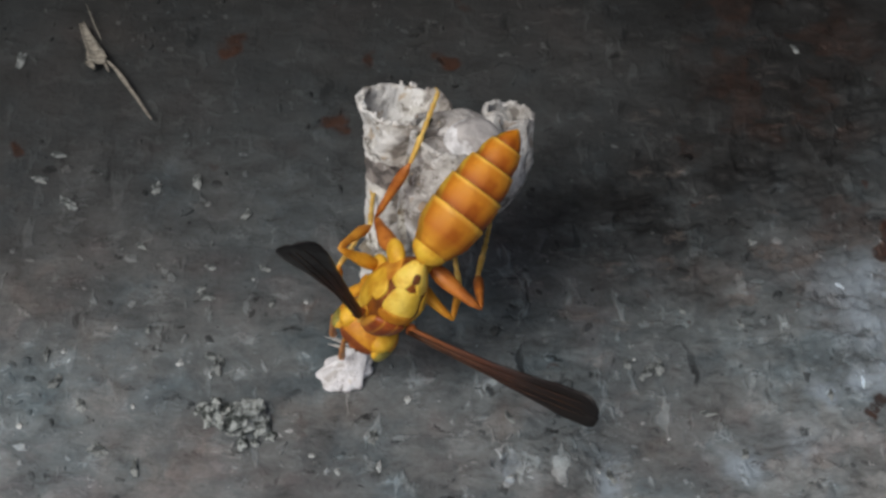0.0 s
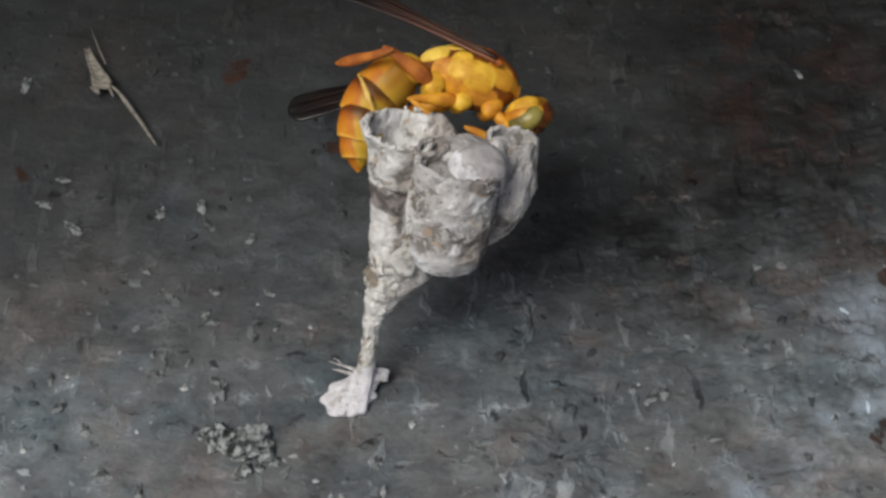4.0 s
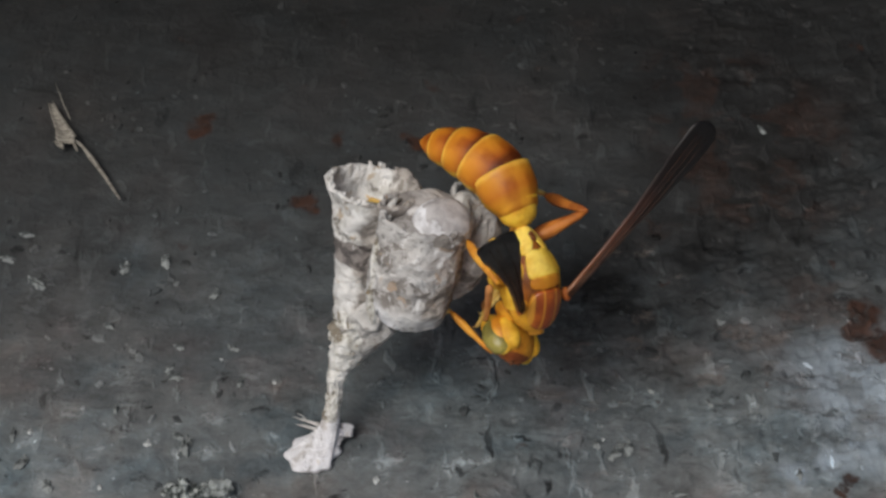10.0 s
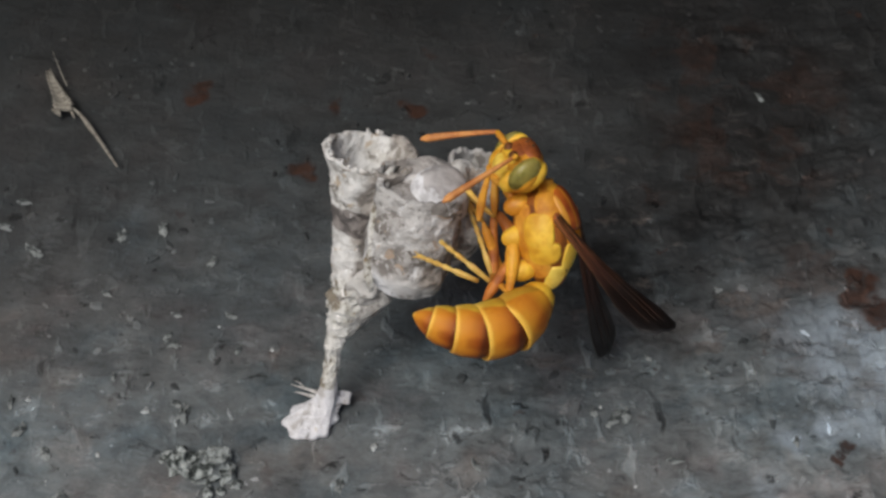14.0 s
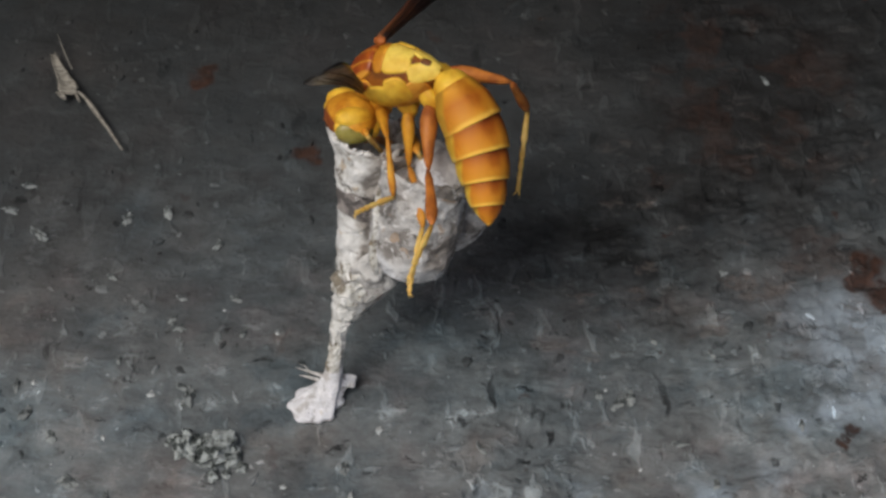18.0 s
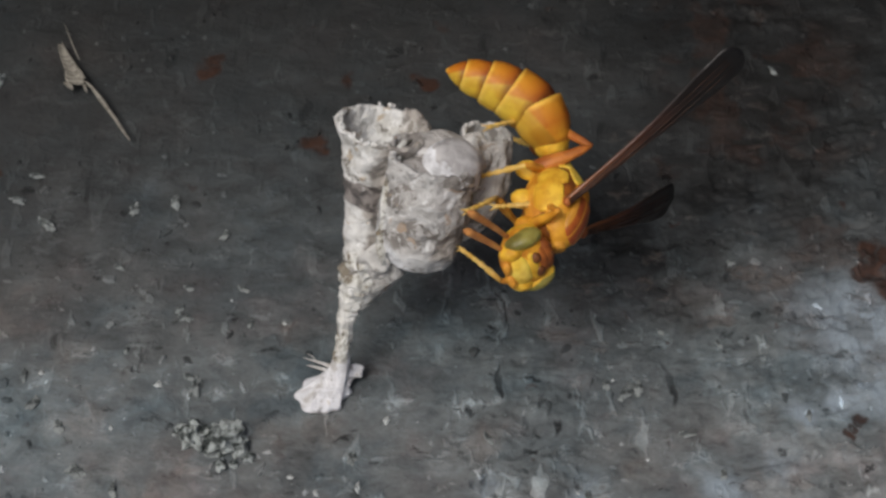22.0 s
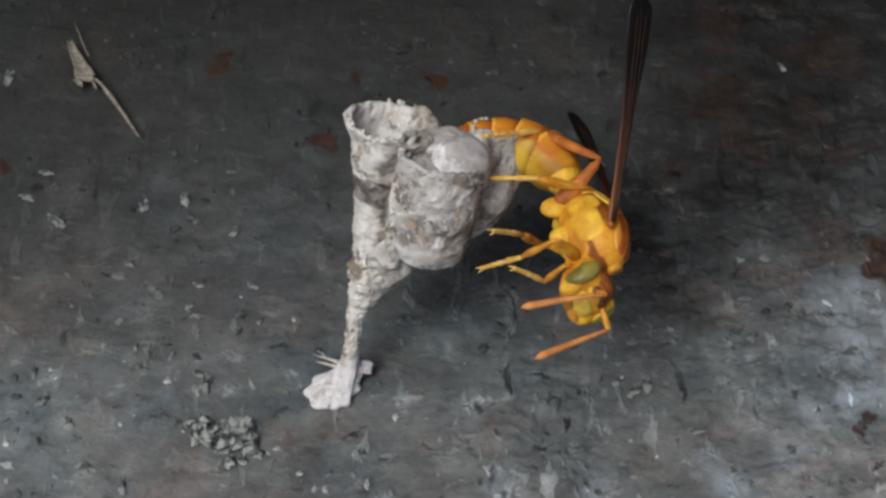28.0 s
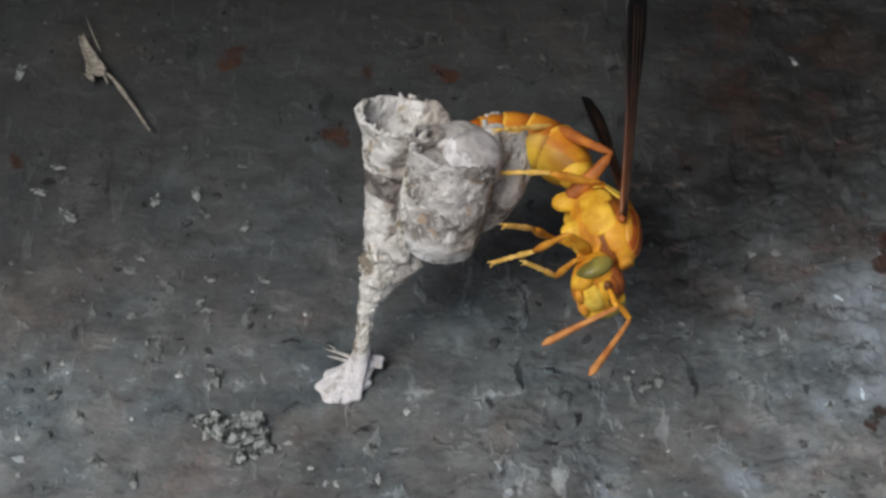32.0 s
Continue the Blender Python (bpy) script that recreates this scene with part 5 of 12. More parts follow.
    walk(MOVING["abd0"], [
        (0, mm(-3.90, 0.00, -0.50, 10, 39, 156)), (0.267, mm(-3.90, 0.00, -0.50, 10, -2, 180)), (0.5, mm(-3.90, 0.00, -0.50, 0, -28, -138)),
        (0.733, mm(-3.90, 0.00, -0.50, 6, 1, -160)), (1, mm(-3.90, 0.00, -0.50, 0, 32, 179)), (1.5, mm(-3.90, 0.00, -0.50, -0, 4, -178)),
        (1.8, mm(-3.90, 0.00, -0.50, 0, 19, -171)), (2, mm(-3.90, 0.00, -0.50, 9, 52, -158)), (2.2, mm(-3.90, 0.00, -0.50, 0, 35, 169)),
        (2.5, mm(-3.90, 0.00, -0.50, 0, 31, 154)), (2.733, mm(-3.90, 0.00, -0.50, -6, 44, -172)), (3, mm(-3.90, 0.00, -0.50, -23, 42, -133)),
        (3.267, mm(-3.90, 0.00, -0.50, -3, 49, -164)), (3.5, mm(-3.90, 0.00, -0.50, 0, 42, 173)), (5.5, mm(-3.90, 0.00, -0.50, -5, 48, 107)),
        (6, mm(-3.90, 0.00, -0.50, -5, 48, 107)), (6.5, mm(-3.90, 0.00, -0.50, -5, 47, 109)), (7, mm(-3.90, 0.00, -0.50, -5, 47, 109)),
        (7.5, mm(-3.90, 0.00, -0.50, -5, 47, 109)), (7.733, mm(-3.90, 0.00, -0.50, 3, 37, 155)), (8, mm(-3.90, 0.00, -0.50, 0, 25, -166)),
        (8.5, mm(-3.90, 0.00, -0.50, -0, 20, 180)), (9, mm(-3.90, 0.00, -0.50, 0, 20, -168)), (9.267, mm(-3.90, 0.00, -0.50, 0, 19, -164)),
        (9.5, mm(-3.90, 0.00, -0.50, -0, 18, -160)), (10, mm(-3.90, 0.00, -0.50, -2, 16, 176)), (10.5, mm(-3.90, 0.00, -0.50, -0, 37, -158)),
        (11, mm(-3.90, 0.00, -0.50, -43, 72, 156)), (11.5, mm(-3.90, 0.00, -0.50, -0, 64, 179)), (12, mm(-3.90, 0.00, -0.50, -14, 47, 160)),
        (12.5, mm(-3.90, 0.00, -0.50, 0, 55, -166)), (12.6, mm(-3.90, 0.00, -0.50, -4, 42, 163)), (12.7, mm(-3.90, 0.00, -0.50, 0, 29, 137)),
        (12.867, mm(-3.90, 0.00, -0.50, -8, 20, 163)), (13, mm(-3.90, 0.00, -0.50, -12, 10, -175)), (13.5, mm(-3.90, 0.00, -0.50, -8, 38, -165)),
        (13.833, mm(-3.90, 0.00, -0.50, -13, 27, 149)), (14, mm(-3.90, 0.00, -0.50, -12, 23, 134)), (14.167, mm(-3.90, 0.00, -0.50, -10, 19, 120)),
        (14.5, mm(-3.90, 0.00, -0.50, -0, 12, 79)), (14.833, mm(-3.90, 0.00, -0.50, 0, 12, 117)), (15.167, mm(-3.90, 0.00, -0.50, 0, 12, 145)),
        (15.5, mm(-3.90, 0.00, -0.50, 0, 13, -177)), (16, mm(-3.90, 0.00, -0.50, 0, 30, -167)), (16.5, mm(-3.90, 0.00, -0.50, 0, 2, -163)),
        (17, mm(-3.90, 0.00, -0.50, -6, 26, 175)), (17.267, mm(-3.90, 0.00, -0.50, -2, 12, 161)), (17.5, mm(-3.90, 0.00, -0.50, 0, -8, 152)),
        (17.75, mm(-3.90, 0.00, -0.50, -26, 24, 154)), (18, mm(-3.90, 0.00, -0.50, -65, 52, 134)), (18.3, mm(-3.90, 0.00, -0.50, -65, 52, 134)),
        (18.5, mm(-3.90, 0.00, -0.50, 20, 25, -155)), (19, mm(-3.90, 0.00, -0.50, 16, 32, -145)), (19.5, mm(-3.90, 0.00, -0.50, 0, 53, -173)),
        (20, mm(-3.90, 0.00, -0.50, 0, 53, -154)), (20.267, mm(-3.90, 0.00, -0.50, 1, 47, -138)), (20.5, mm(-3.90, 0.00, -0.50, 0, 43, -127)),
        (20.733, mm(-3.90, 0.00, -0.50, -3, 37, -159)), (21, mm(-3.90, 0.00, -0.50, -3, -7, 149)), (21.5, mm(-3.90, 0.00, -0.50, 0, 27, 148)),
        (22, mm(-3.90, 0.00, -0.50, 10, -4, -151)), (22.5, mm(-3.90, 0.00, -0.50, 8, 3, -163)), (23, mm(-3.90, 0.00, -0.50, 1, -8, 170)),
        (24, mm(-3.90, 0.00, -0.50, 1, -2, 168)), (25, mm(-3.90, 0.00, -0.50, 1, -2, 168)), (25.5, mm(-3.90, 0.00, -0.50, 1, -2, 168)),
        (27.5, mm(-3.90, 0.00, -0.50, 1, -2, 168)), (28, mm(-3.90, 0.00, -0.50, 1, -2, 168)), (29, mm(-3.90, 0.00, -0.50, 1, -2, 168)),
        (30, mm(-3.90, 0.00, -0.50, 1, -2, 168)), (31, mm(-3.90, 0.00, -0.50, 1, -2, 168)), (32, mm(-3.90, 0.00, -0.50, 1, -2, 168)),
    ])
    walk(MOVING["abd1"], [
        (0, mm(-5.27, 0.61, -1.72, 11, 41, 157)), (0.267, mm(-5.83, 0.00, -0.43, 11, 8, -171)), (0.5, mm(-5.17, -1.14, 0.41, -3, -18, -132)),
        (0.733, mm(-5.72, -0.66, -0.53, 6, 11, -153)), (1, mm(-5.54, 0.03, -1.53, 6, 42, -172)), (1.5, mm(-5.83, -0.07, -0.64, 0, 11, -174)),
        (1.8, mm(-5.71, -0.29, -1.13, 1, 27, -167)), (2, mm(-5.01, -0.45, -2.03, 10, 53, -156)), (2.2, mm(-5.46, 0.30, -1.61, 5, 50, 177)),
        (2.5, mm(-5.39, 0.73, -1.50, 4, 46, 162)), (2.733, mm(-5.28, -0.19, -1.84, -1, 56, -165)), (3, mm(-4.88, -1.05, -1.80, -25, 57, -133)),
        (3.267, mm(-5.12, -0.35, -1.96, -4, 60, -166)), (3.5, mm(-5.33, 0.18, -1.80, -5, 55, 165)), (5.5, mm(-4.28, 1.24, -1.94, -37, 71, 81)),
        (6, mm(-4.28, 1.24, -1.94, -37, 71, 81)), (6.5, mm(-4.33, 1.25, -1.92, -33, 71, 86)), (7, mm(-4.33, 1.25, -1.92, -33, 71, 86)),
        (7.5, mm(-4.33, 1.25, -1.92, -33, 71, 86)), (7.733, mm(-5.30, 0.65, -1.67, 3, 55, 157)), (8, mm(-5.60, -0.42, -1.32, -1, 34, -167)),
        (8.5, mm(-5.72, 0.00, -1.16, 1, 30, -176)), (9, mm(-5.68, -0.38, -1.16, 0, 27, -166)), (9.267, mm(-5.66, -0.50, -1.13, 3, 27, -154)),
        (9.5, mm(-5.63, -0.63, -1.10, 5, 26, -144)), (10, mm(-5.76, 0.13, -1.03, 1, 33, -175)), (10.5, mm(-5.33, -0.58, -1.67, 7, 47, -147)),
        (11, mm(-4.45, 0.24, -2.34, 58, 77, -100)), (11.5, mm(-4.75, 0.01, -2.24, 32, 70, -146)), (12, mm(-5.14, 0.45, -1.92, 3, 61, -177)),
        (12.5, mm(-4.98, -0.27, -2.09, 1, 61, -165)), (12.6, mm(-5.28, 0.42, -1.80, -12, 52, 150)), (12.7, mm(-5.14, 1.15, -1.44, -11, 41, 115)),
        (12.867, mm(-5.64, 0.53, -1.16, -20, 34, 145)), (13, mm(-5.80, -0.17, -0.84, -30, 28, 179)), (13.5, mm(-5.37, -0.39, -1.69, -28, 53, 180)),
        (13.833, mm(-5.38, 0.89, -1.38, -26, 38, 137)), (14, mm(-5.14, 1.28, -1.26, -22, 34, 124)), (14.167, mm(-4.82, 1.59, -1.13, -17, 30, 111)),
        (14.5, mm(-3.54, 1.86, -0.90, -1, 26, 74)), (14.833, mm(-4.76, 1.69, -0.90, 2, 24, 118)), (15.167, mm(-5.45, 1.09, -0.90, 2, 22, 148)),
        (15.5, mm(-5.78, -0.10, -0.94, 2, 20, -170)), (16, mm(-5.53, -0.38, -1.47, -2, 37, -171)), (16.5, mm(-5.75, -0.57, -0.57, 0, 14, -164)),
        (17, mm(-5.63, 0.15, -1.35, -12, 50, 163)), (17.267, mm(-5.69, 0.62, -0.90, -4, 30, 152)), (17.5, mm(-5.59, 0.90, -0.23, 1, 9, 142)),
        (18, mm(-4.73, 0.86, -2.03, -77, 48, 116)), (18.3, mm(-4.73, 0.86, -2.03, -77, 48, 116)), (18.5, mm(-5.49, -0.74, -1.32, 3, 28, 169)),
        (19, mm(-5.24, -0.94, -1.53, 8, 33, -157)), (19.5, mm(-5.06, -0.14, -2.05, -3, 43, -177)), (20, mm(-4.95, -0.51, -2.05, -5, 62, -160)),
        (20.267, mm(-4.88, -0.88, -1.92, 10, 56, -126)), (20.5, mm(-4.75, -1.13, -1.82, 15, 47, -106)), (20.733, mm(-5.34, -0.55, -1.67, 12, 47, -139)),
        (21, mm(-5.55, 0.99, -0.26, 5, 43, -176)), (21.5, mm(-5.36, 0.91, -1.38, 3, 47, 154)), (22, mm(-5.59, -0.94, -0.36, 19, 20, -142)),
        (22.5, mm(-5.75, -0.57, -0.60, 22, 31, -150)), (23, mm(-5.79, 0.33, -0.23, 10, 20, -173)), (24, mm(-5.79, 0.40, -0.43, 10, 19, -177)),
        (25, mm(-5.79, 0.40, -0.43, 10, 19, -177)), (25.5, mm(-5.79, 0.40, -0.43, 10, 19, -177)), (27.5, mm(-5.79, 0.40, -0.43, 10, 19, -177)),
        (28, mm(-5.79, 0.40, -0.43, 10, 19, -177)), (29, mm(-5.79, 0.40, -0.43, 10, 19, -177)), (30, mm(-5.79, 0.40, -0.43, 10, 19, -177)),
        (31, mm(-5.79, 0.40, -0.43, 10, 19, -177)), (32, mm(-5.79, 0.40, -0.43, 10, 19, -177)),
    ])
    walk(MOVING["abd2"], [
        (0, mm(-6.96, 1.33, -3.31, 12, 41, 159)), (0.267, mm(-8.20, -0.37, -0.77, 12, 20, -160)), (0.5, mm(-6.71, -2.85, 1.16, -5, -2, -124)),
        (0.733, mm(-7.84, -1.74, -1.00, 9, 25, -140)), (1, mm(-7.32, -0.22, -3.15, 19, 55, -152)), (1.5, mm(-8.19, -0.32, -1.10, 1, 21, -168)),
        (1.8, mm(-7.81, -0.77, -2.23, 4, 35, -162)), (2, mm(-6.34, -1.04, -3.96, 12, 55, -153)), (2.2, mm(-7.01, 0.38, -3.46, 21, 66, -163)),
        (2.5, mm(-6.99, 1.25, -3.24, 17, 63, 179)), (2.733, mm(-6.59, -0.54, -3.85, 16, 70, -145)), (3, mm(-5.78, -2.02, -3.83, -25, 81, -134)),
        (3.267, mm(-6.29, -0.64, -4.06, -5, 78, -164)), (3.5, mm(-6.67, 0.53, -3.78, -29, 72, 137)), (5.5, mm(-4.16, 2.02, -4.23, -153, 62, -35)),
        (6, mm(-4.16, 2.02, -4.23, -153, 62, -35)), (6.5, mm(-4.27, 2.03, -4.20, -153, 64, -34)), (7, mm(-4.27, 2.03, -4.20, -153, 64, -34)),
        (7.5, mm(-4.27, 2.03, -4.20, -153, 64, -34)), (7.733, mm(-6.58, 1.20, -3.65, 27, 81, -179)), (8, mm(-7.56, -0.88, -2.67, -3, 47, -170)),
        (8.5, mm(-7.81, -0.15, -2.37, 6, 47, -167)), (9, mm(-7.77, -0.90, -2.26, 2, 40, -163)), (9.267, mm(-7.60, -1.45, -2.23, 14, 40, -130)),
        (9.5, mm(-7.39, -1.91, -2.16, 22, 36, -104)), (10, mm(-7.78, -0.05, -2.35, 13, 52, -154)), (10.5, mm(-6.72, -1.48, -3.43, 20, 56, -129)),
        (11, mm(-4.54, -0.29, -4.70, 87, 60, -68)), (11.5, mm(-5.43, -0.45, -4.51, 68, 66, -106)), (12, mm(-6.31, 0.39, -4.03, 52, 68, -123)),
        (12.5, mm(-6.11, -0.57, -4.20, 3, 71, -163)), (12.6, mm(-6.57, 1.17, -3.70, -38, 64, 115)), (12.7, mm(-5.91, 2.81, -3.03, -39, 47, 70)),
        (12.867, mm(-7.28, 1.68, -2.52, -44, 47, 116)), (13, mm(-7.94, -0.13, -1.97, -46, 50, 167)), (13.5, mm(-6.83, -0.39, -3.62, -68, 66, 140)),
        (13.833, mm(-6.77, 2.19, -2.87, -48, 55, 109)), (14, mm(-6.26, 2.95, -2.61, -40, 53, 99)), (14.167, mm(-5.57, 3.54, -2.34, -32, 51, 88)),
        (14.5, mm(-2.94, 3.95, -1.96, -9, 52, 58)), (14.833, mm(-5.80, 3.64, -1.89, 7, 48, 120)), (15.167, mm(-7.35, 2.28, -1.81, 11, 40, 157)),
        (15.5, mm(-8.02, -0.49, -1.76, 6, 29, -158)), (16, mm(-7.44, -0.68, -2.92, -6, 47, -178)), (16.5, mm(-8.01, -1.21, -1.15, -1, 37, -167)),
        (17, mm(-7.12, 0.61, -3.20, -97, 74, 70)), (17.267, mm(-7.54, 1.60, -2.11, -17, 55, 130)), (17.5, mm(-7.48, 2.37, -0.61, -1, 30, 127)),
        (18, mm(-5.44, 2.31, -3.82, -86, 42, 103)), (18.3, mm(-5.44, 2.31, -3.82, -86, 42, 103)), (18.5, mm(-7.59, -0.33, -2.45, -12, 26, 133)),
        (19, mm(-7.11, -1.73, -2.84, -4, 33, -178)), (19.5, mm(-6.82, -0.23, -3.70, -4, 33, -179)), (20, mm(-6.01, -0.90, -4.18, -20, 74, -178)),
        (20.267, mm(-5.68, -1.98, -3.92, 33, 65, -99)), (20.5, mm(-5.21, -2.72, -3.59, 36, 46, -74)), (20.733, mm(-6.59, -1.64, -3.43, 38, 53, -103)),
        (21, mm(-7.31, 0.87, -1.91, 29, 59, -144)), (21.5, mm(-6.85, 1.64, -3.15, 25, 75, -180)), (22, mm(-7.38, -2.34, -1.19, 32, 45, -129)),
        (22.5, mm(-7.55, -1.60, -1.85, 46, 57, -125)), (23, mm(-8.05, 0.06, -1.06, 31, 46, -146)), (24, mm(-8.08, 0.28, -1.22, 30, 41, -152)),
        (25, mm(-8.08, 0.28, -1.22, 30, 41, -152)), (25.5, mm(-8.08, 0.28, -1.22, 30, 41, -152)), (27.5, mm(-8.08, 0.28, -1.22, 30, 41, -152)),
        (28, mm(-8.08, 0.28, -1.22, 30, 41, -152)), (29, mm(-8.08, 0.28, -1.22, 30, 41, -152)), (30, mm(-8.08, 0.28, -1.22, 30, 41, -152)),
        (31, mm(-8.08, 0.28, -1.22, 30, 41, -152)), (32, mm(-8.08, 0.28, -1.22, 30, 41, -152)),
    ])
    walk(MOVING["abd3"], [
        (0, mm(-8.58, 1.95, -4.81, 12, 42, 160)), (0.267, mm(-10.23, -1.11, -1.56, 13, 28, -152)), (0.5, mm(-8.00, -4.76, 1.24, -6, 12, -118)),
        (0.733, mm(-9.43, -3.08, -1.97, 14, 35, -129)), (1, mm(-8.49, -0.84, -5.03, 40, 61, -127)), (1.5, mm(-10.29, -0.76, -1.92, 3, 28, -163)),
        (1.8, mm(-9.60, -1.35, -3.55, 5, 39, -159)), (2, mm(-7.51, -1.64, -5.84, 14, 56, -152)), (2.2, mm(-7.90, 0.11, -5.56, 43, 72, -139)),
        (2.5, mm(-8.03, 1.27, -5.29, 39, 71, -157)), (2.733, mm(-7.23, -1.00, -6.01, 52, 77, -108)), (3, mm(-6.03, -2.27, -6.10, 158, 77, 50)),
        (3.267, mm(-6.75, -0.77, -6.31, -170, 87, 30)), (3.5, mm(-7.19, 1.02, -5.96, -86, 76, 78)), (5.5, mm(-3.27, 1.40, -6.26, -165, 43, -47)),
        (6, mm(-3.27, 1.40, -6.26, -165, 43, -47)), (6.5, mm(-3.44, 1.47, -6.27, -166, 45, -47)), (7, mm(-3.44, 1.47, -6.27, -166, 45, -47)),
        (7.5, mm(-3.44, 1.47, -6.27, -166, 45, -47)), (7.733, mm(-6.94, 1.19, -5.92, 144, 81, -60)), (8, mm(-9.10, -1.15, -4.35, -6, 58, -175)),
        (8.5, mm(-9.34, -0.50, -4.05, 20, 63, -149)), (9, mm(-9.46, -1.41, -3.74, 6, 56, -157)), (9.267, mm(-8.73, -2.80, -3.71, 33, 48, -103)),
        (9.5, mm(-7.84, -3.71, -3.51, 40, 31, -65)), (10, mm(-9.05, -0.67, -4.16, 31, 62, -133)), (10.5, mm(-7.53, -2.48, -5.34, 32, 59, -114)),
        (11, mm(-4.11, -1.36, -6.69, 90, 52, -64)), (11.5, mm(-5.69, -1.35, -6.61, 79, 61, -93)), (12, mm(-6.78, -0.33, -6.16, 80, 61, -90)),
        (12.5, mm(-6.83, -0.79, -6.38, 15, 83, -151)), (12.6, mm(-6.99, 2.08, -5.77, -74, 65, 75)), (12.7, mm(-5.37, 4.28, -4.71, -57, 42, 42)),
        (12.867, mm(-7.97, 3.09, -4.20, -67, 50, 90)), (13, mm(-9.38, 0.20, -3.73, -65, 63, 148)), (13.5, mm(-7.55, 0.21, -5.72, -101, 65, 106)),
        (13.833, mm(-7.20, 3.44, -4.75, -82, 63, 77)), (14, mm(-6.48, 4.31, -4.45, -72, 63, 62)), (14.167, mm(-5.52, 4.99, -4.13, -62, 65, 47)),
        (14.5, mm(-2.19, 5.15, -3.78, -45, 71, 15)), (14.833, mm(-6.57, 4.97, -3.60, 19, 71, 123)), (15.167, mm(-8.98, 2.96, -3.29, 26, 52, 177)),
        (15.5, mm(-9.89, -1.25, -2.88, 11, 36, -147)), (16, mm(-9.01, -0.73, -4.61, -12, 55, 174)), (16.5, mm(-9.80, -1.63, -2.54, -4, 60, -171)),
        (17, mm(-6.90, 1.20, -5.41, -142, 51, 19)), (17.267, mm(-8.39, 2.61, -4.00, -55, 68, 88)), (17.5, mm(-8.67, 3.96, -1.76, -8, 43, 114)),
        (18, mm(-5.82, 3.98, -5.36, -91, 38, 95)), (18.3, mm(-5.82, 3.98, -5.36, -91, 38, 95)), (18.5, mm(-9.00, 1.18, -3.46, -22, 19, 114)),
        (19, mm(-9.04, -1.80, -4.10, -12, 32, 161)), (19.5, mm(-8.75, -0.27, -4.95, -5, 28, -180)), (20, mm(-6.65, -0.92, -6.39, -58, 80, 144)),
        (20.267, mm(-5.83, -2.94, -6.01, 59, 70, -74)), (20.5, mm(-4.77, -4.25, -5.24, 48, 41, -56)), (20.733, mm(-6.90, -2.98, -5.27, 56, 51, -84)),
        (21, mm(-8.27, 0.17, -3.89, 48, 63, -121)), (21.5, mm(-7.44, 1.64, -5.37, 116, 78, -87)), (22, mm(-8.40, -3.60, -2.82, 44, 56, -120)),
        (22.5, mm(-8.26, -2.63, -3.78, 70, 65, -102)), (23, mm(-9.37, -0.84, -2.71, 50, 55, -124)), (24, mm(-9.61, -0.53, -2.73, 45, 50, -132)),
        (25, mm(-9.61, -0.53, -2.73, 45, 50, -132)), (25.5, mm(-9.61, -0.53, -2.73, 45, 50, -132)), (27.5, mm(-9.61, -0.53, -2.73, 45, 50, -132)),
        (28, mm(-9.61, -0.53, -2.73, 45, 50, -132)), (29, mm(-9.61, -0.53, -2.73, 45, 50, -132)), (30, mm(-9.61, -0.53, -2.73, 45, 50, -132)),
        (31, mm(-9.61, -0.53, -2.73, 45, 50, -132)), (32, mm(-9.61, -0.53, -2.73, 45, 50, -132)),
    ])
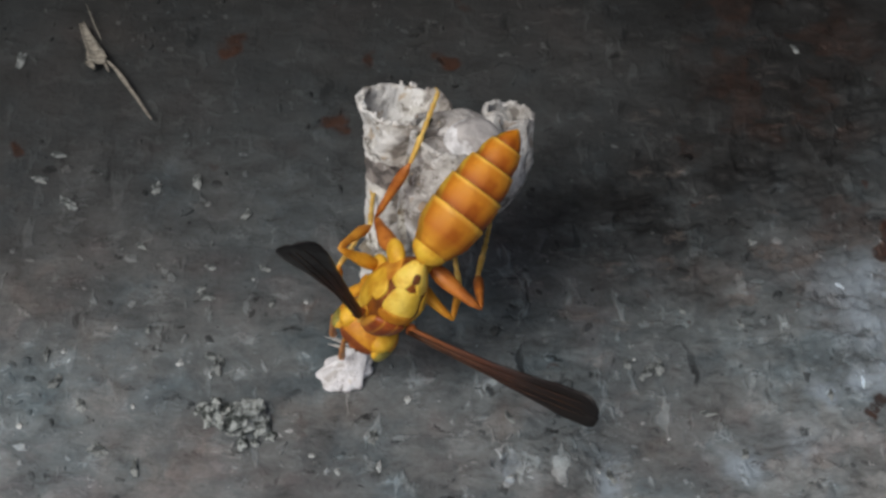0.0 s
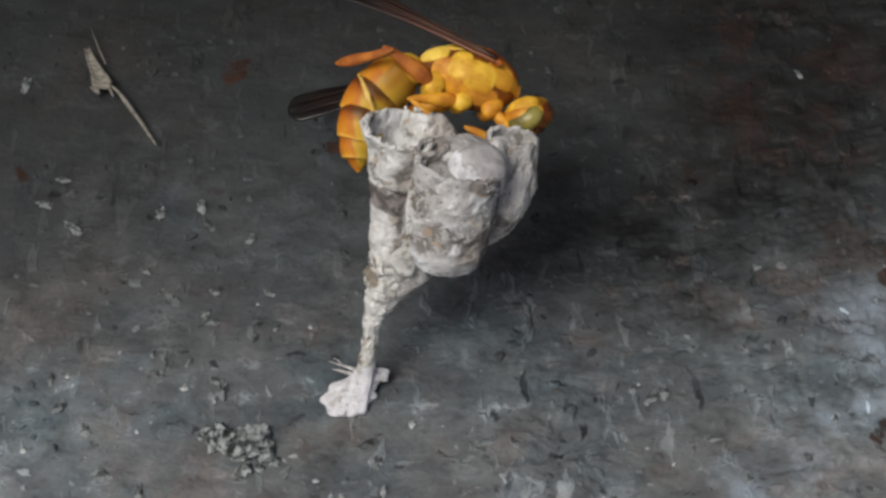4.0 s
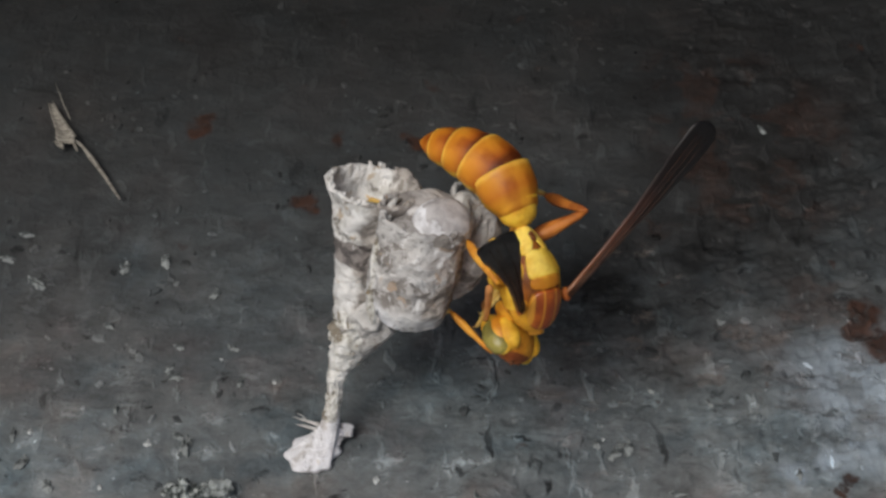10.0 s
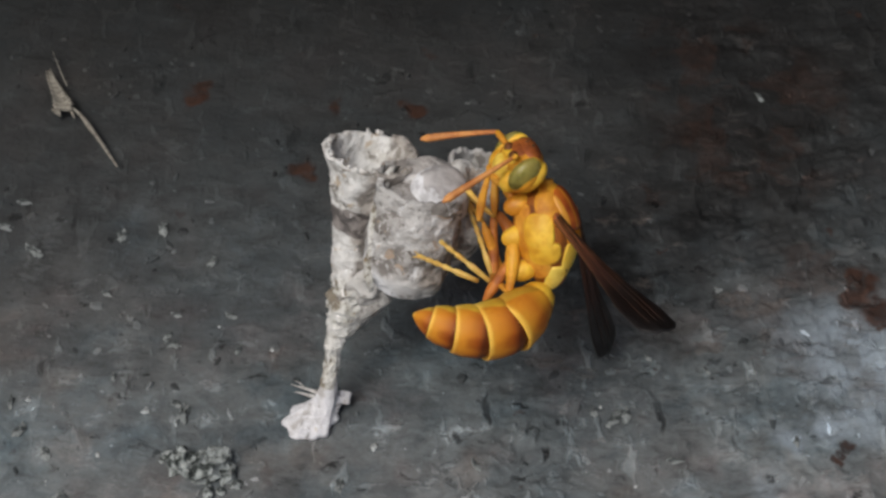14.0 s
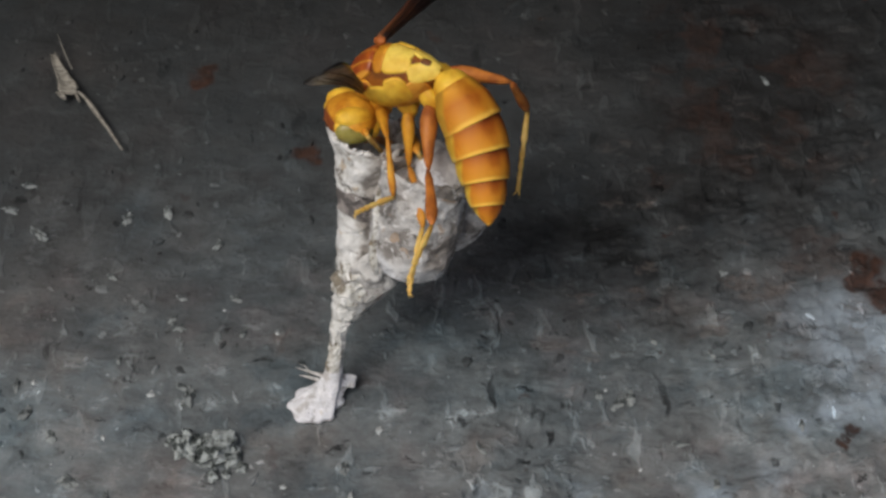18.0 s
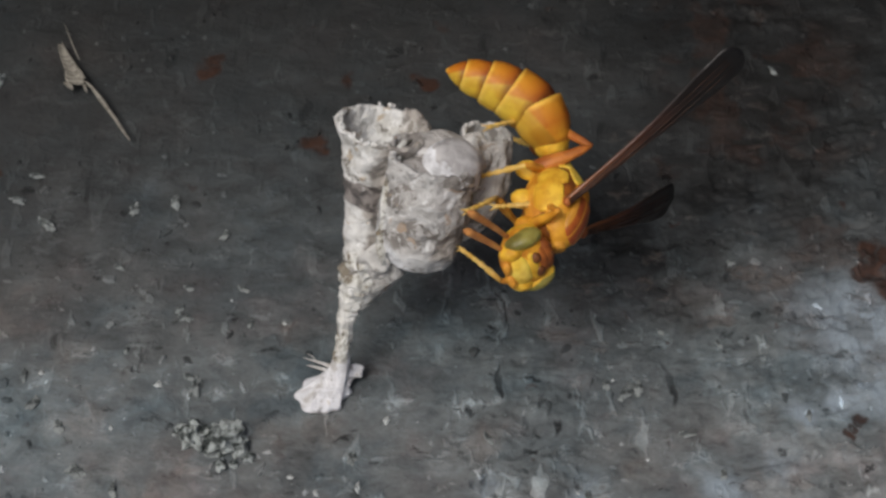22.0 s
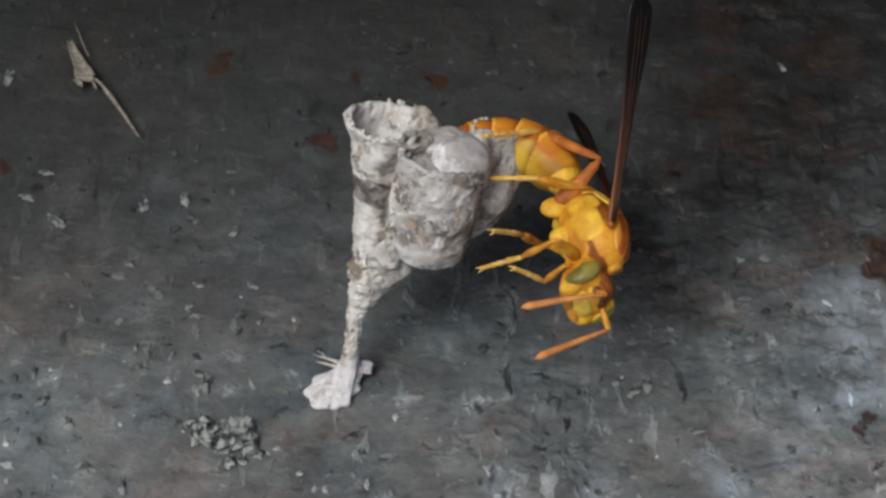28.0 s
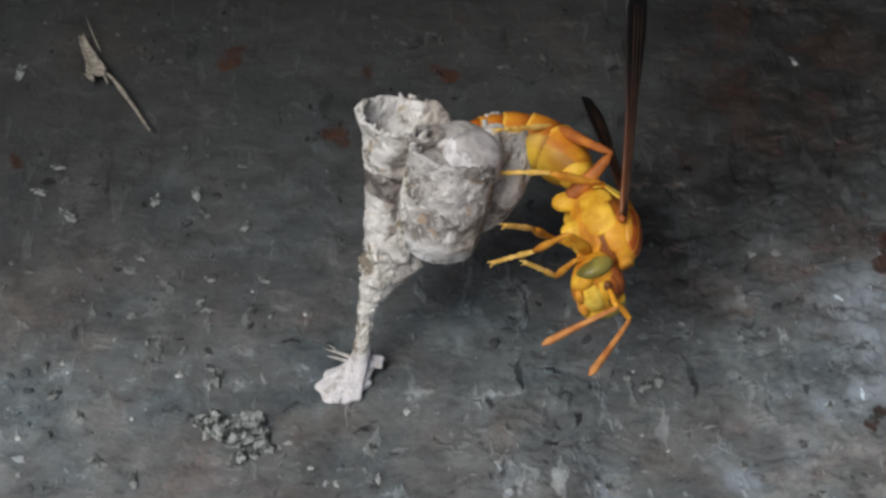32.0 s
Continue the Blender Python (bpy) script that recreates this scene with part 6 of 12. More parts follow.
    walk(MOVING["abd4"], [
        (0, mm(-10.01, 2.47, -6.19, 12, 42, 160)), (0.267, mm(-11.84, -1.97, -2.52, 15, 34, -146)), (0.5, mm(-8.94, -6.54, 0.81, -5, 21, -113)),
        (0.733, mm(-10.49, -4.39, -3.15, 17, 39, -119)), (1, mm(-9.09, -1.64, -6.83, 57, 62, -107)), (1.5, mm(-12.03, -1.29, -2.89, 5, 34, -159)),
        (1.8, mm(-11.09, -1.93, -4.84, 7, 41, -157)), (2, mm(-8.53, -2.18, -7.55, 15, 56, -150)), (2.2, mm(-8.38, -0.31, -7.52, 62, 74, -119)),
        (2.5, mm(-8.65, 1.00, -7.23, 59, 73, -135)), (2.733, mm(-7.37, -1.44, -8.02, 92, 77, -67)), (3, mm(-5.73, -1.92, -8.10, 156, 58, 50)),
        (3.267, mm(-6.66, -0.72, -8.36, -179, 76, 21)), (3.5, mm(-7.08, 1.51, -7.96, -115, 71, 47)), (5.5, mm(-2.25, 0.30, -7.66, -170, 35, -50)),
        (6, mm(-2.25, 0.30, -7.66, -170, 35, -50)), (6.5, mm(-2.45, 0.41, -7.72, -171, 37, -50)), (7, mm(-2.45, 0.41, -7.72, -171, 37, -50)),
        (7.5, mm(-2.45, 0.41, -7.72, -171, 37, -50)), (7.733, mm(-6.78, 0.91, -7.95, 162, 73, -41)), (8, mm(-10.19, -1.24, -6.10, -12, 68, 178)),
        (8.5, mm(-10.14, -0.98, -5.89, 49, 71, -117)), (9, mm(-10.51, -1.86, -5.44, 21, 71, -140)), (9.267, mm(-9.04, -4.14, -5.24, 53, 50, -77)),
        (9.5, mm(-7.09, -5.31, -4.57, 48, 24, -47)), (10, mm(-9.71, -1.37, -5.98, 45, 65, -116)), (10.5, mm(-7.96, -3.45, -7.10, 41, 60, -104)),
        (11, mm(-3.56, -2.50, -8.31, 90, 49, -62)), (11.5, mm(-5.74, -2.34, -8.41, 84, 58, -87)), (12, mm(-6.78, -1.33, -7.96, 91, 54, -77)),
        (12.5, mm(-7.05, -0.91, -8.42, 157, 83, -8)), (12.6, mm(-6.77, 2.92, -7.63, -96, 61, 52)), (12.7, mm(-4.24, 5.31, -6.08, -62, 38, 33)),
        (12.867, mm(-7.97, 4.41, -5.77, -80, 50, 77)), (13, mm(-10.17, 0.70, -5.57, -87, 70, 130)), (13.5, mm(-7.79, 1.04, -7.59, -118, 62, 90)),
        (13.833, mm(-6.99, 4.35, -6.58, -105, 62, 52)), (14, mm(-6.04, 5.14, -6.28, -99, 63, 32)), (14.167, mm(-4.92, 5.62, -5.99, -94, 65, 12)),
        (14.5, mm(-1.54, 5.32, -5.72, -91, 71, -33)), (14.833, mm(-6.93, 5.53, -5.54, 71, 84, 176)), (15.167, mm(-10.24, 3.03, -4.91, 44, 59, -164)),
        (15.5, mm(-11.28, -2.15, -4.09, 16, 40, -138)), (16, mm(-10.18, -0.61, -6.29, -19, 60, 165)), (16.5, mm(-10.81, -1.79, -4.32, -14, 76, 178)),
        (17, mm(-5.68, 1.62, -7.01, -147, 36, 12)), (17.267, mm(-8.36, 3.38, -5.90, -81, 67, 59)), (17.5, mm(-9.29, 5.34, -3.16, -14, 49, 105)),
        (18, mm(-5.96, 5.59, -6.63, -93, 36, 92)), (18.3, mm(-5.96, 5.59, -6.63, -93, 36, 92)), (18.5, mm(-9.79, 2.95, -4.13, -25, 14, 105)),
        (19, mm(-10.69, -1.23, -5.19, -18, 25, 144)), (19.5, mm(-10.57, -0.27, -5.91, -5, 25, 180)), (20, mm(-6.94, -0.71, -8.42, -98, 79, 104)),
        (20.267, mm(-5.63, -3.61, -7.94, 79, 69, -53)), (20.5, mm(-3.90, -5.54, -6.59, 54, 36, -47)), (20.733, mm(-6.76, -4.27, -6.87, 64, 48, -73)),
        (21, mm(-8.75, -0.63, -5.72, 69, 63, -98)), (21.5, mm(-7.42, 1.21, -7.38, 139, 70, -63)), (22, mm(-8.98, -4.60, -4.52, 50, 61, -113)),
        (22.5, mm(-8.44, -3.48, -5.64, 84, 67, -89)), (23, mm(-10.03, -1.82, -4.40, 64, 58, -109)), (24, mm(-10.49, -1.51, -4.30, 58, 52, -118)),
        (25, mm(-10.49, -1.51, -4.30, 58, 52, -118)), (25.5, mm(-10.49, -1.51, -4.30, 58, 52, -118)), (27.5, mm(-10.49, -1.51, -4.30, 58, 52, -118)),
        (28, mm(-10.49, -1.51, -4.30, 58, 52, -118)), (29, mm(-10.49, -1.51, -4.30, 58, 52, -118)), (30, mm(-10.49, -1.51, -4.30, 58, 52, -118)),
        (31, mm(-10.49, -1.51, -4.30, 58, 52, -118)), (32, mm(-10.49, -1.51, -4.30, 58, 52, -118)),
    ])
    walk(MOVING["abd5"], [
        (0, mm(-11.28, 2.93, -7.41, 13, 42, 160)), (0.267, mm(-13.08, -2.81, -3.54, 16, 37, -143)), (0.5, mm(-9.60, -8.10, 0.16, -4, 27, -110)),
        (0.733, mm(-11.18, -5.62, -4.29, 21, 44, -113)), (1, mm(-9.34, -2.45, -8.43, 67, 62, -96)), (1.5, mm(-13.43, -1.83, -3.90, 7, 37, -156)),
        (1.8, mm(-12.35, -2.46, -6.03, 8, 43, -156)), (2, mm(-9.41, -2.69, -9.05, 15, 57, -150)), (2.2, mm(-8.63, -0.74, -9.27, 72, 74, -108)),
        (2.5, mm(-9.03, 0.63, -8.97, 72, 73, -122)), (2.733, mm(-7.21, -1.81, -9.78, 110, 74, -48)), (3, mm(-5.11, -1.18, -9.64, 156, 44, 49)),
        (3.267, mm(-6.25, -0.56, -10.12, 180, 69, 20)), (3.5, mm(-6.68, 1.94, -9.68, -124, 66, 38)), (5.5, mm(-1.29, -0.84, -8.70, -171, 32, -51)),
        (6, mm(-1.29, -0.84, -8.70, -171, 32, -51)), (6.5, mm(-1.52, -0.70, -8.82, -172, 33, -51)), (7, mm(-1.52, -0.70, -8.82, -172, 33, -51)),
        (7.5, mm(-1.52, -0.70, -8.82, -172, 33, -51)), (7.733, mm(-6.38, 0.56, -9.69, 167, 69, -35)), (8, mm(-10.87, -1.22, -7.78, -20, 74, 169)),
        (8.5, mm(-10.41, -1.51, -7.60, 75, 72, -90)), (9, mm(-10.97, -2.24, -7.16, 58, 79, -102)), (9.267, mm(-8.78, -5.28, -6.63, 65, 49, -63)),
        (9.5, mm(-5.96, -6.52, -5.31, 50, 21, -40)), (10, mm(-10.05, -2.06, -7.62, 54, 65, -107)), (10.5, mm(-8.18, -4.33, -8.68, 46, 61, -98)),
        (11, mm(-3.00, -3.55, -9.68, 91, 46, -62)), (11.5, mm(-5.69, -3.30, -9.95, 87, 57, -84)), (12, mm(-6.54, -2.37, -9.43, 94, 48, -72)),
        (12.5, mm(-6.83, -0.94, -10.22, 168, 74, 3)), (12.6, mm(-6.23, 3.61, -9.22, -106, 58, 41)), (12.7, mm(-3.04, 6.09, -7.20, -64, 37, 31)),
        (12.867, mm(-7.71, 5.55, -7.16, -85, 49, 72)), (13, mm(-10.57, 1.17, -7.27, -100, 71, 117)), (13.5, mm(-7.79, 1.89, -9.19, -124, 60, 84)),
        (13.833, mm(-6.47, 5.02, -8.19, -114, 60, 42)), (14, mm(-5.34, 5.57, -7.90, -110, 61, 21)), (14.167, mm(-4.17, 5.78, -7.64, -106, 62, -0)),
        (14.5, mm(-1.05, 5.00, -7.44, -104, 67, -48)), (14.833, mm(-7.12, 5.55, -7.35, 131, 82, -124)), (15.167, mm(-11.14, 2.77, -6.46, 55, 61, -151)),
        (15.5, mm(-12.32, -3.08, -5.25, 20, 43, -131)), (16, mm(-11.06, -0.38, -7.86, -26, 64, 158)), (16.5, mm(-11.25, -1.77, -6.08, -36, 83, 155)),
        (17, mm(-4.24, 1.93, -8.08, -148, 30, 9)), (17.267, mm(-8.00, 3.99, -7.57, -92, 66, 47)), (17.5, mm(-9.59, 6.49, -4.53, -18, 51, 100)),
        (18, mm(-6.01, 7.06, -7.70, -94, 35, 90)), (18.3, mm(-6.01, 7.06, -7.70, -94, 35, 90)), (18.5, mm(-10.24, 4.66, -4.57, -25, 11, 101)),
        (19, mm(-12.02, -0.27, -5.95, -27, 25, 138)), (19.5, mm(-12.21, -0.27, -6.68, -5, 23, 179)), (20, mm(-7.02, -0.38, -10.20, -113, 78, 88)),
        (20.267, mm(-5.24, -4.13, -9.63, 89, 68, -43)), (20.5, mm(-2.90, -6.61, -7.66, 56, 34, -43)), (20.733, mm(-6.41, -5.43, -8.22, 68, 46, -68)),
        (21, mm(-8.87, -1.45, -7.34, 85, 59, -77)), (21.5, mm(-7.14, 0.66, -9.09, 144, 66, -58)), (22, mm(-9.32, -5.41, -6.11, 55, 62, -110)),
        (22.5, mm(-8.43, -4.19, -7.31, 91, 67, -82)), (23, mm(-10.34, -2.72, -5.94, 71, 58, -100)), (24, mm(-11.02, -2.50, -5.73, 64, 53, -111)),
        (25, mm(-11.02, -2.50, -5.73, 64, 53, -111)), (25.5, mm(-11.02, -2.50, -5.73, 64, 53, -111)), (27.5, mm(-11.02, -2.50, -5.73, 64, 53, -111)),
        (28, mm(-11.02, -2.50, -5.73, 64, 53, -111)), (29, mm(-11.02, -2.50, -5.73, 64, 53, -111)), (30, mm(-11.02, -2.50, -5.73, 64, 53, -111)),
        (31, mm(-11.02, -2.50, -5.73, 64, 53, -111)), (32, mm(-11.02, -2.50, -5.73, 64, 53, -111)),
    ])
    walk(MOVING["wing_l"], [
        (0, mm(1.45, 2.25, 1.65, -21, -33, 133)), (0.267, mm(1.45, 2.25, 1.65, -9, -44, 177)), (0.5, mm(1.45, 2.25, 1.65, -11, -58, -129)),
        (0.733, mm(1.45, 2.25, 1.65, -6, -19, -166)), (1, mm(1.45, 2.25, 1.65, -25, 16, 160)), (1.5, mm(1.45, 2.25, 1.65, 4, 5, 161)),
        (1.8, mm(1.45, 2.25, 1.65, -6, -0, -176)), (2, mm(1.45, 2.25, 1.65, -7, -2, 176)), (2.2, mm(1.45, 2.25, 1.65, -14, -2, 163)),
        (2.5, mm(1.45, 2.25, 1.65, -41, -13, 121)), (2.733, mm(1.45, 2.25, 1.65, -67, -7, 153)), (3, mm(1.45, 2.25, 1.65, -86, 11, -179)),
        (3.5, mm(1.45, 2.25, 1.65, -70, 51, 162)), (4.5, mm(1.45, 2.25, 1.65, -48, 2, 165)), (5.5, mm(1.45, 2.25, 1.65, -60, -43, 146)),
        (6, mm(1.45, 2.25, 1.65, -60, -43, 146)), (6.5, mm(1.45, 2.25, 1.65, -56, -32, 142)), (7, mm(1.45, 2.25, 1.65, -56, -32, 142)),
        (7.5, mm(1.45, 2.25, 1.65, -56, -32, 142)), (8, mm(1.45, 2.25, 1.65, -6, -3, 156)), (8.5, mm(1.45, 2.25, 1.65, -11, -16, 121)),
        (9, mm(1.45, 2.25, 1.65, -20, -23, 134)), (9.267, mm(1.45, 2.25, 1.65, 6, -33, 153)), (9.5, mm(1.45, 2.25, 1.65, 30, -49, 168)),
        (10, mm(1.45, 2.25, 1.65, 10, -21, 140)), (10.5, mm(1.45, 2.25, 1.65, 24, -0, 135)), (11, mm(1.45, 2.25, 1.65, -26, 13, 109)),
        (11.5, mm(1.45, 2.25, 1.65, -1, 12, 143)), (12, mm(1.45, 2.25, 1.65, -15, 13, 148)), (12.267, mm(1.45, 2.25, 1.65, -33, 2, 140)),
        (12.5, mm(1.45, 2.25, 1.65, -72, -11, 141)), (12.567, mm(1.45, 2.25, 1.65, -30, -14, 164)), (12.633, mm(1.45, 2.25, 1.65, 11, -31, 179)),
        (12.7, mm(1.45, 2.25, 1.65, 60, -53, 176)), (13, mm(1.45, 2.25, 1.65, 92, -53, 174)), (13.5, mm(1.45, 2.25, 1.65, 70, -29, 175)),
        (14, mm(1.45, 2.25, 1.65, 70, -37, 118)), (14.5, mm(1.45, 2.25, 1.65, 77, -40, 57)), (15, mm(1.45, 2.25, 1.65, 17, -27, 124)),
        (15.5, mm(1.45, 2.25, 1.65, -5, 19, 158)), (16, mm(1.45, 2.25, 1.65, 13, 7, 158)), (16.5, mm(1.45, 2.25, 1.65, 14, -5, 134)), (17, mm(1.45, 2.25, 1.65, 6, 8, 139)),
        (17.5, mm(1.45, 2.25, 1.65, 30, -27, 94)), (17.733, mm(1.45, 2.25, 1.65, 8, -23, 63)), (17.867, mm(1.45, 2.25, 1.65, -71, -62, 76)),
        (18, mm(1.45, 2.25, 1.65, 167, -43, 138)), (18.3, mm(1.45, 2.25, 1.65, 167, -43, 138)), (18.4, mm(1.45, 2.25, 1.65, 94, -51, 150)),
        (18.5, mm(1.45, 2.25, 1.65, 18, -45, 164)), (19, mm(1.45, 2.25, 1.65, -31, -43, 146)), (19.5, mm(1.45, 2.25, 1.65, -46, -38, 165)),
        (20, mm(1.45, 2.25, 1.65, -60, -42, 129)), (20.5, mm(1.45, 2.25, 1.65, -30, -13, 132)), (21, mm(1.45, 2.25, 1.65, -15, -12, 153)),
        (21.267, mm(1.45, 2.25, 1.65, 4, -14, 113)), (21.5, mm(1.45, 2.25, 1.65, 5, -15, 73)), (22, mm(1.45, 2.25, 1.65, 25, -14, 131)),
        (22.5, mm(1.45, 2.25, 1.65, 18, -11, 133)), (23, mm(1.45, 2.25, 1.65, -29, -15, 120)), (24, mm(1.45, 2.25, 1.65, 30, -7, 130)),
        (25, mm(1.45, 2.25, 1.65, -6, -5, 151)), (25.5, mm(1.45, 2.25, 1.65, -8, -4, 153)), (27.5, mm(1.45, 2.25, 1.65, -15, -1, 161)),
        (28, mm(1.45, 2.25, 1.65, -16, -1, 162)), (29, mm(1.45, 2.25, 1.65, -15, -1, 162)), (30, mm(1.45, 2.25, 1.65, -15, -2, 163)), (31, mm(1.45, 2.25, 1.65, -15, -2, 164)),
        (32, mm(1.45, 2.25, 1.65, -15, -3, 165)),
    ])
    walk(MOVING["femur_l1"], [
        (0, mm(2.60, 1.10, -1.90, 0, 33, -2)), (0.267, mm(2.60, 1.10, -1.90, -7, -25, -10)), (0.5, mm(2.60, 1.10, -1.90, 0, -83, -23)),
        (0.667, mm(2.60, 1.10, -1.90, 51, -34, -88)), (0.833, mm(2.60, 1.10, -1.90, 43, 18, -104)), (1, mm(2.60, 1.10, -1.90, -0, 60, -150)),
        (1.167, mm(2.60, 1.10, -1.90, 18, 52, -79)), (1.333, mm(2.60, 1.10, -1.90, 14, 38, -26)), (1.5, mm(2.60, 1.10, -1.90, 0, 32, 21)),
        (1.8, mm(2.60, 1.10, -1.90, -0, 32, 21)), (2, mm(2.60, 1.10, -1.90, 0, 32, 21)), (2.2, mm(2.60, 1.10, -1.90, 0, 32, 21)), (2.5, mm(2.60, 1.10, -1.90, -0, 32, 21)),
        (3, mm(2.60, 1.10, -1.90, -0, -9, -5)), (3.5, mm(2.60, 1.10, -1.90, 0, -1, -2)), (5.5, mm(2.60, 1.10, -1.90, 0, 32, 21)), (6, mm(2.60, 1.10, -1.90, 0, 32, 21)),
        (6.5, mm(2.60, 1.10, -1.90, 0, 32, 21)), (7, mm(2.60, 1.10, -1.90, 0, 32, 21)), (7.5, mm(2.60, 1.10, -1.90, 0, 32, 21)), (8, mm(2.60, 1.10, -1.90, -0, 33, 0)),
        (8.5, mm(2.60, 1.10, -1.90, 0, 32, 21)), (9, mm(2.60, 1.10, -1.90, 0, 20, 16)), (9.5, mm(2.60, 1.10, -1.90, 0, 32, 21)), (10, mm(2.60, 1.10, -1.90, 0, 32, 21)),
        (10.5, mm(2.60, 1.10, -1.90, 0, 32, 21)), (11, mm(2.60, 1.10, -1.90, 0, -13, 8)), (11.5, mm(2.60, 1.10, -1.90, -0, 32, 21)), (12, mm(2.60, 1.10, -1.90, 0, 32, 21)),
        (12.267, mm(2.60, 1.10, -1.90, 11, -3, 55)), (12.5, mm(2.60, 1.10, -1.90, -0, -38, 91)), (12.6, mm(2.60, 1.10, -1.90, 11, -3, 55)),
        (12.7, mm(2.60, 1.10, -1.90, -0, 32, 21)), (12.867, mm(2.60, 1.10, -1.90, 1, 34, -17)), (13, mm(2.60, 1.10, -1.90, 0, 37, -56)),
        (13.5, mm(2.60, 1.10, -1.90, -0, 25, -52)), (14, mm(2.60, 1.10, -1.90, -1, 28, -17)), (14.5, mm(2.60, 1.10, -1.90, -0, 32, 21)),
        (15, mm(2.60, 1.10, -1.90, -2, -3, 15)), (15.5, mm(2.60, 1.10, -1.90, 0, -38, 10)), (16, mm(2.60, 1.10, -1.90, 0, -34, 15)), (16.5, mm(2.60, 1.10, -1.90, -0, 32, 21)),
        (16.733, mm(2.60, 1.10, -1.90, 6, 6, 49)), (17, mm(2.60, 1.10, -1.90, 0, -20, 75)), (17.5, mm(2.60, 1.10, -1.90, -0, -19, 75)),
        (18, mm(2.60, 1.10, -1.90, 24, -3, 123)), (18.3, mm(2.60, 1.10, -1.90, 24, -3, 123)), (18.5, mm(2.60, 1.10, -1.90, -0, 27, 47)),
        (19, mm(2.60, 1.10, -1.90, -0, 56, 8)), (19.5, mm(2.60, 1.10, -1.90, 0, 9, 30)), (20, mm(2.60, 1.10, -1.90, -0, -33, 49)), (20.267, mm(2.60, 1.10, -1.90, 4, -1, 35)),
        (20.5, mm(2.60, 1.10, -1.90, 0, 32, 21)), (20.733, mm(2.60, 1.10, -1.90, -1, 34, 57)), (21, mm(2.60, 1.10, -1.90, -0, 36, 95)),
        (21.267, mm(2.60, 1.10, -1.90, -1, 34, 57)), (21.5, mm(2.60, 1.10, -1.90, -0, 32, 21)), (22, mm(2.60, 1.10, -1.90, 0, -1, -21)),
        (22.267, mm(2.60, 1.10, -1.90, -10, 15, 37)), (22.5, mm(2.60, 1.10, -1.90, 0, 31, 100)), (22.667, mm(2.60, 1.10, -1.90, -6, 27, 41)),
        (22.833, mm(2.60, 1.10, -1.90, -6, 20, -14)), (23, mm(2.60, 1.10, -1.90, 0, 17, -69)), (24, mm(2.60, 1.10, -1.90, -0, 12, -78)),
        (25, mm(2.60, 1.10, -1.90, -0, 12, -78)), (25.5, mm(2.60, 1.10, -1.90, -0, 12, -78)), (27.5, mm(2.60, 1.10, -1.90, -0, 12, -78)),
        (28, mm(2.60, 1.10, -1.90, -0, 12, -78)), (29, mm(2.60, 1.10, -1.90, -0, 12, -78)), (30, mm(2.60, 1.10, -1.90, -0, 12, -78)), (31, mm(2.60, 1.10, -1.90, -0, 12, -78)),
        (32, mm(2.60, 1.10, -1.90, -0, 12, -78)),
    ])
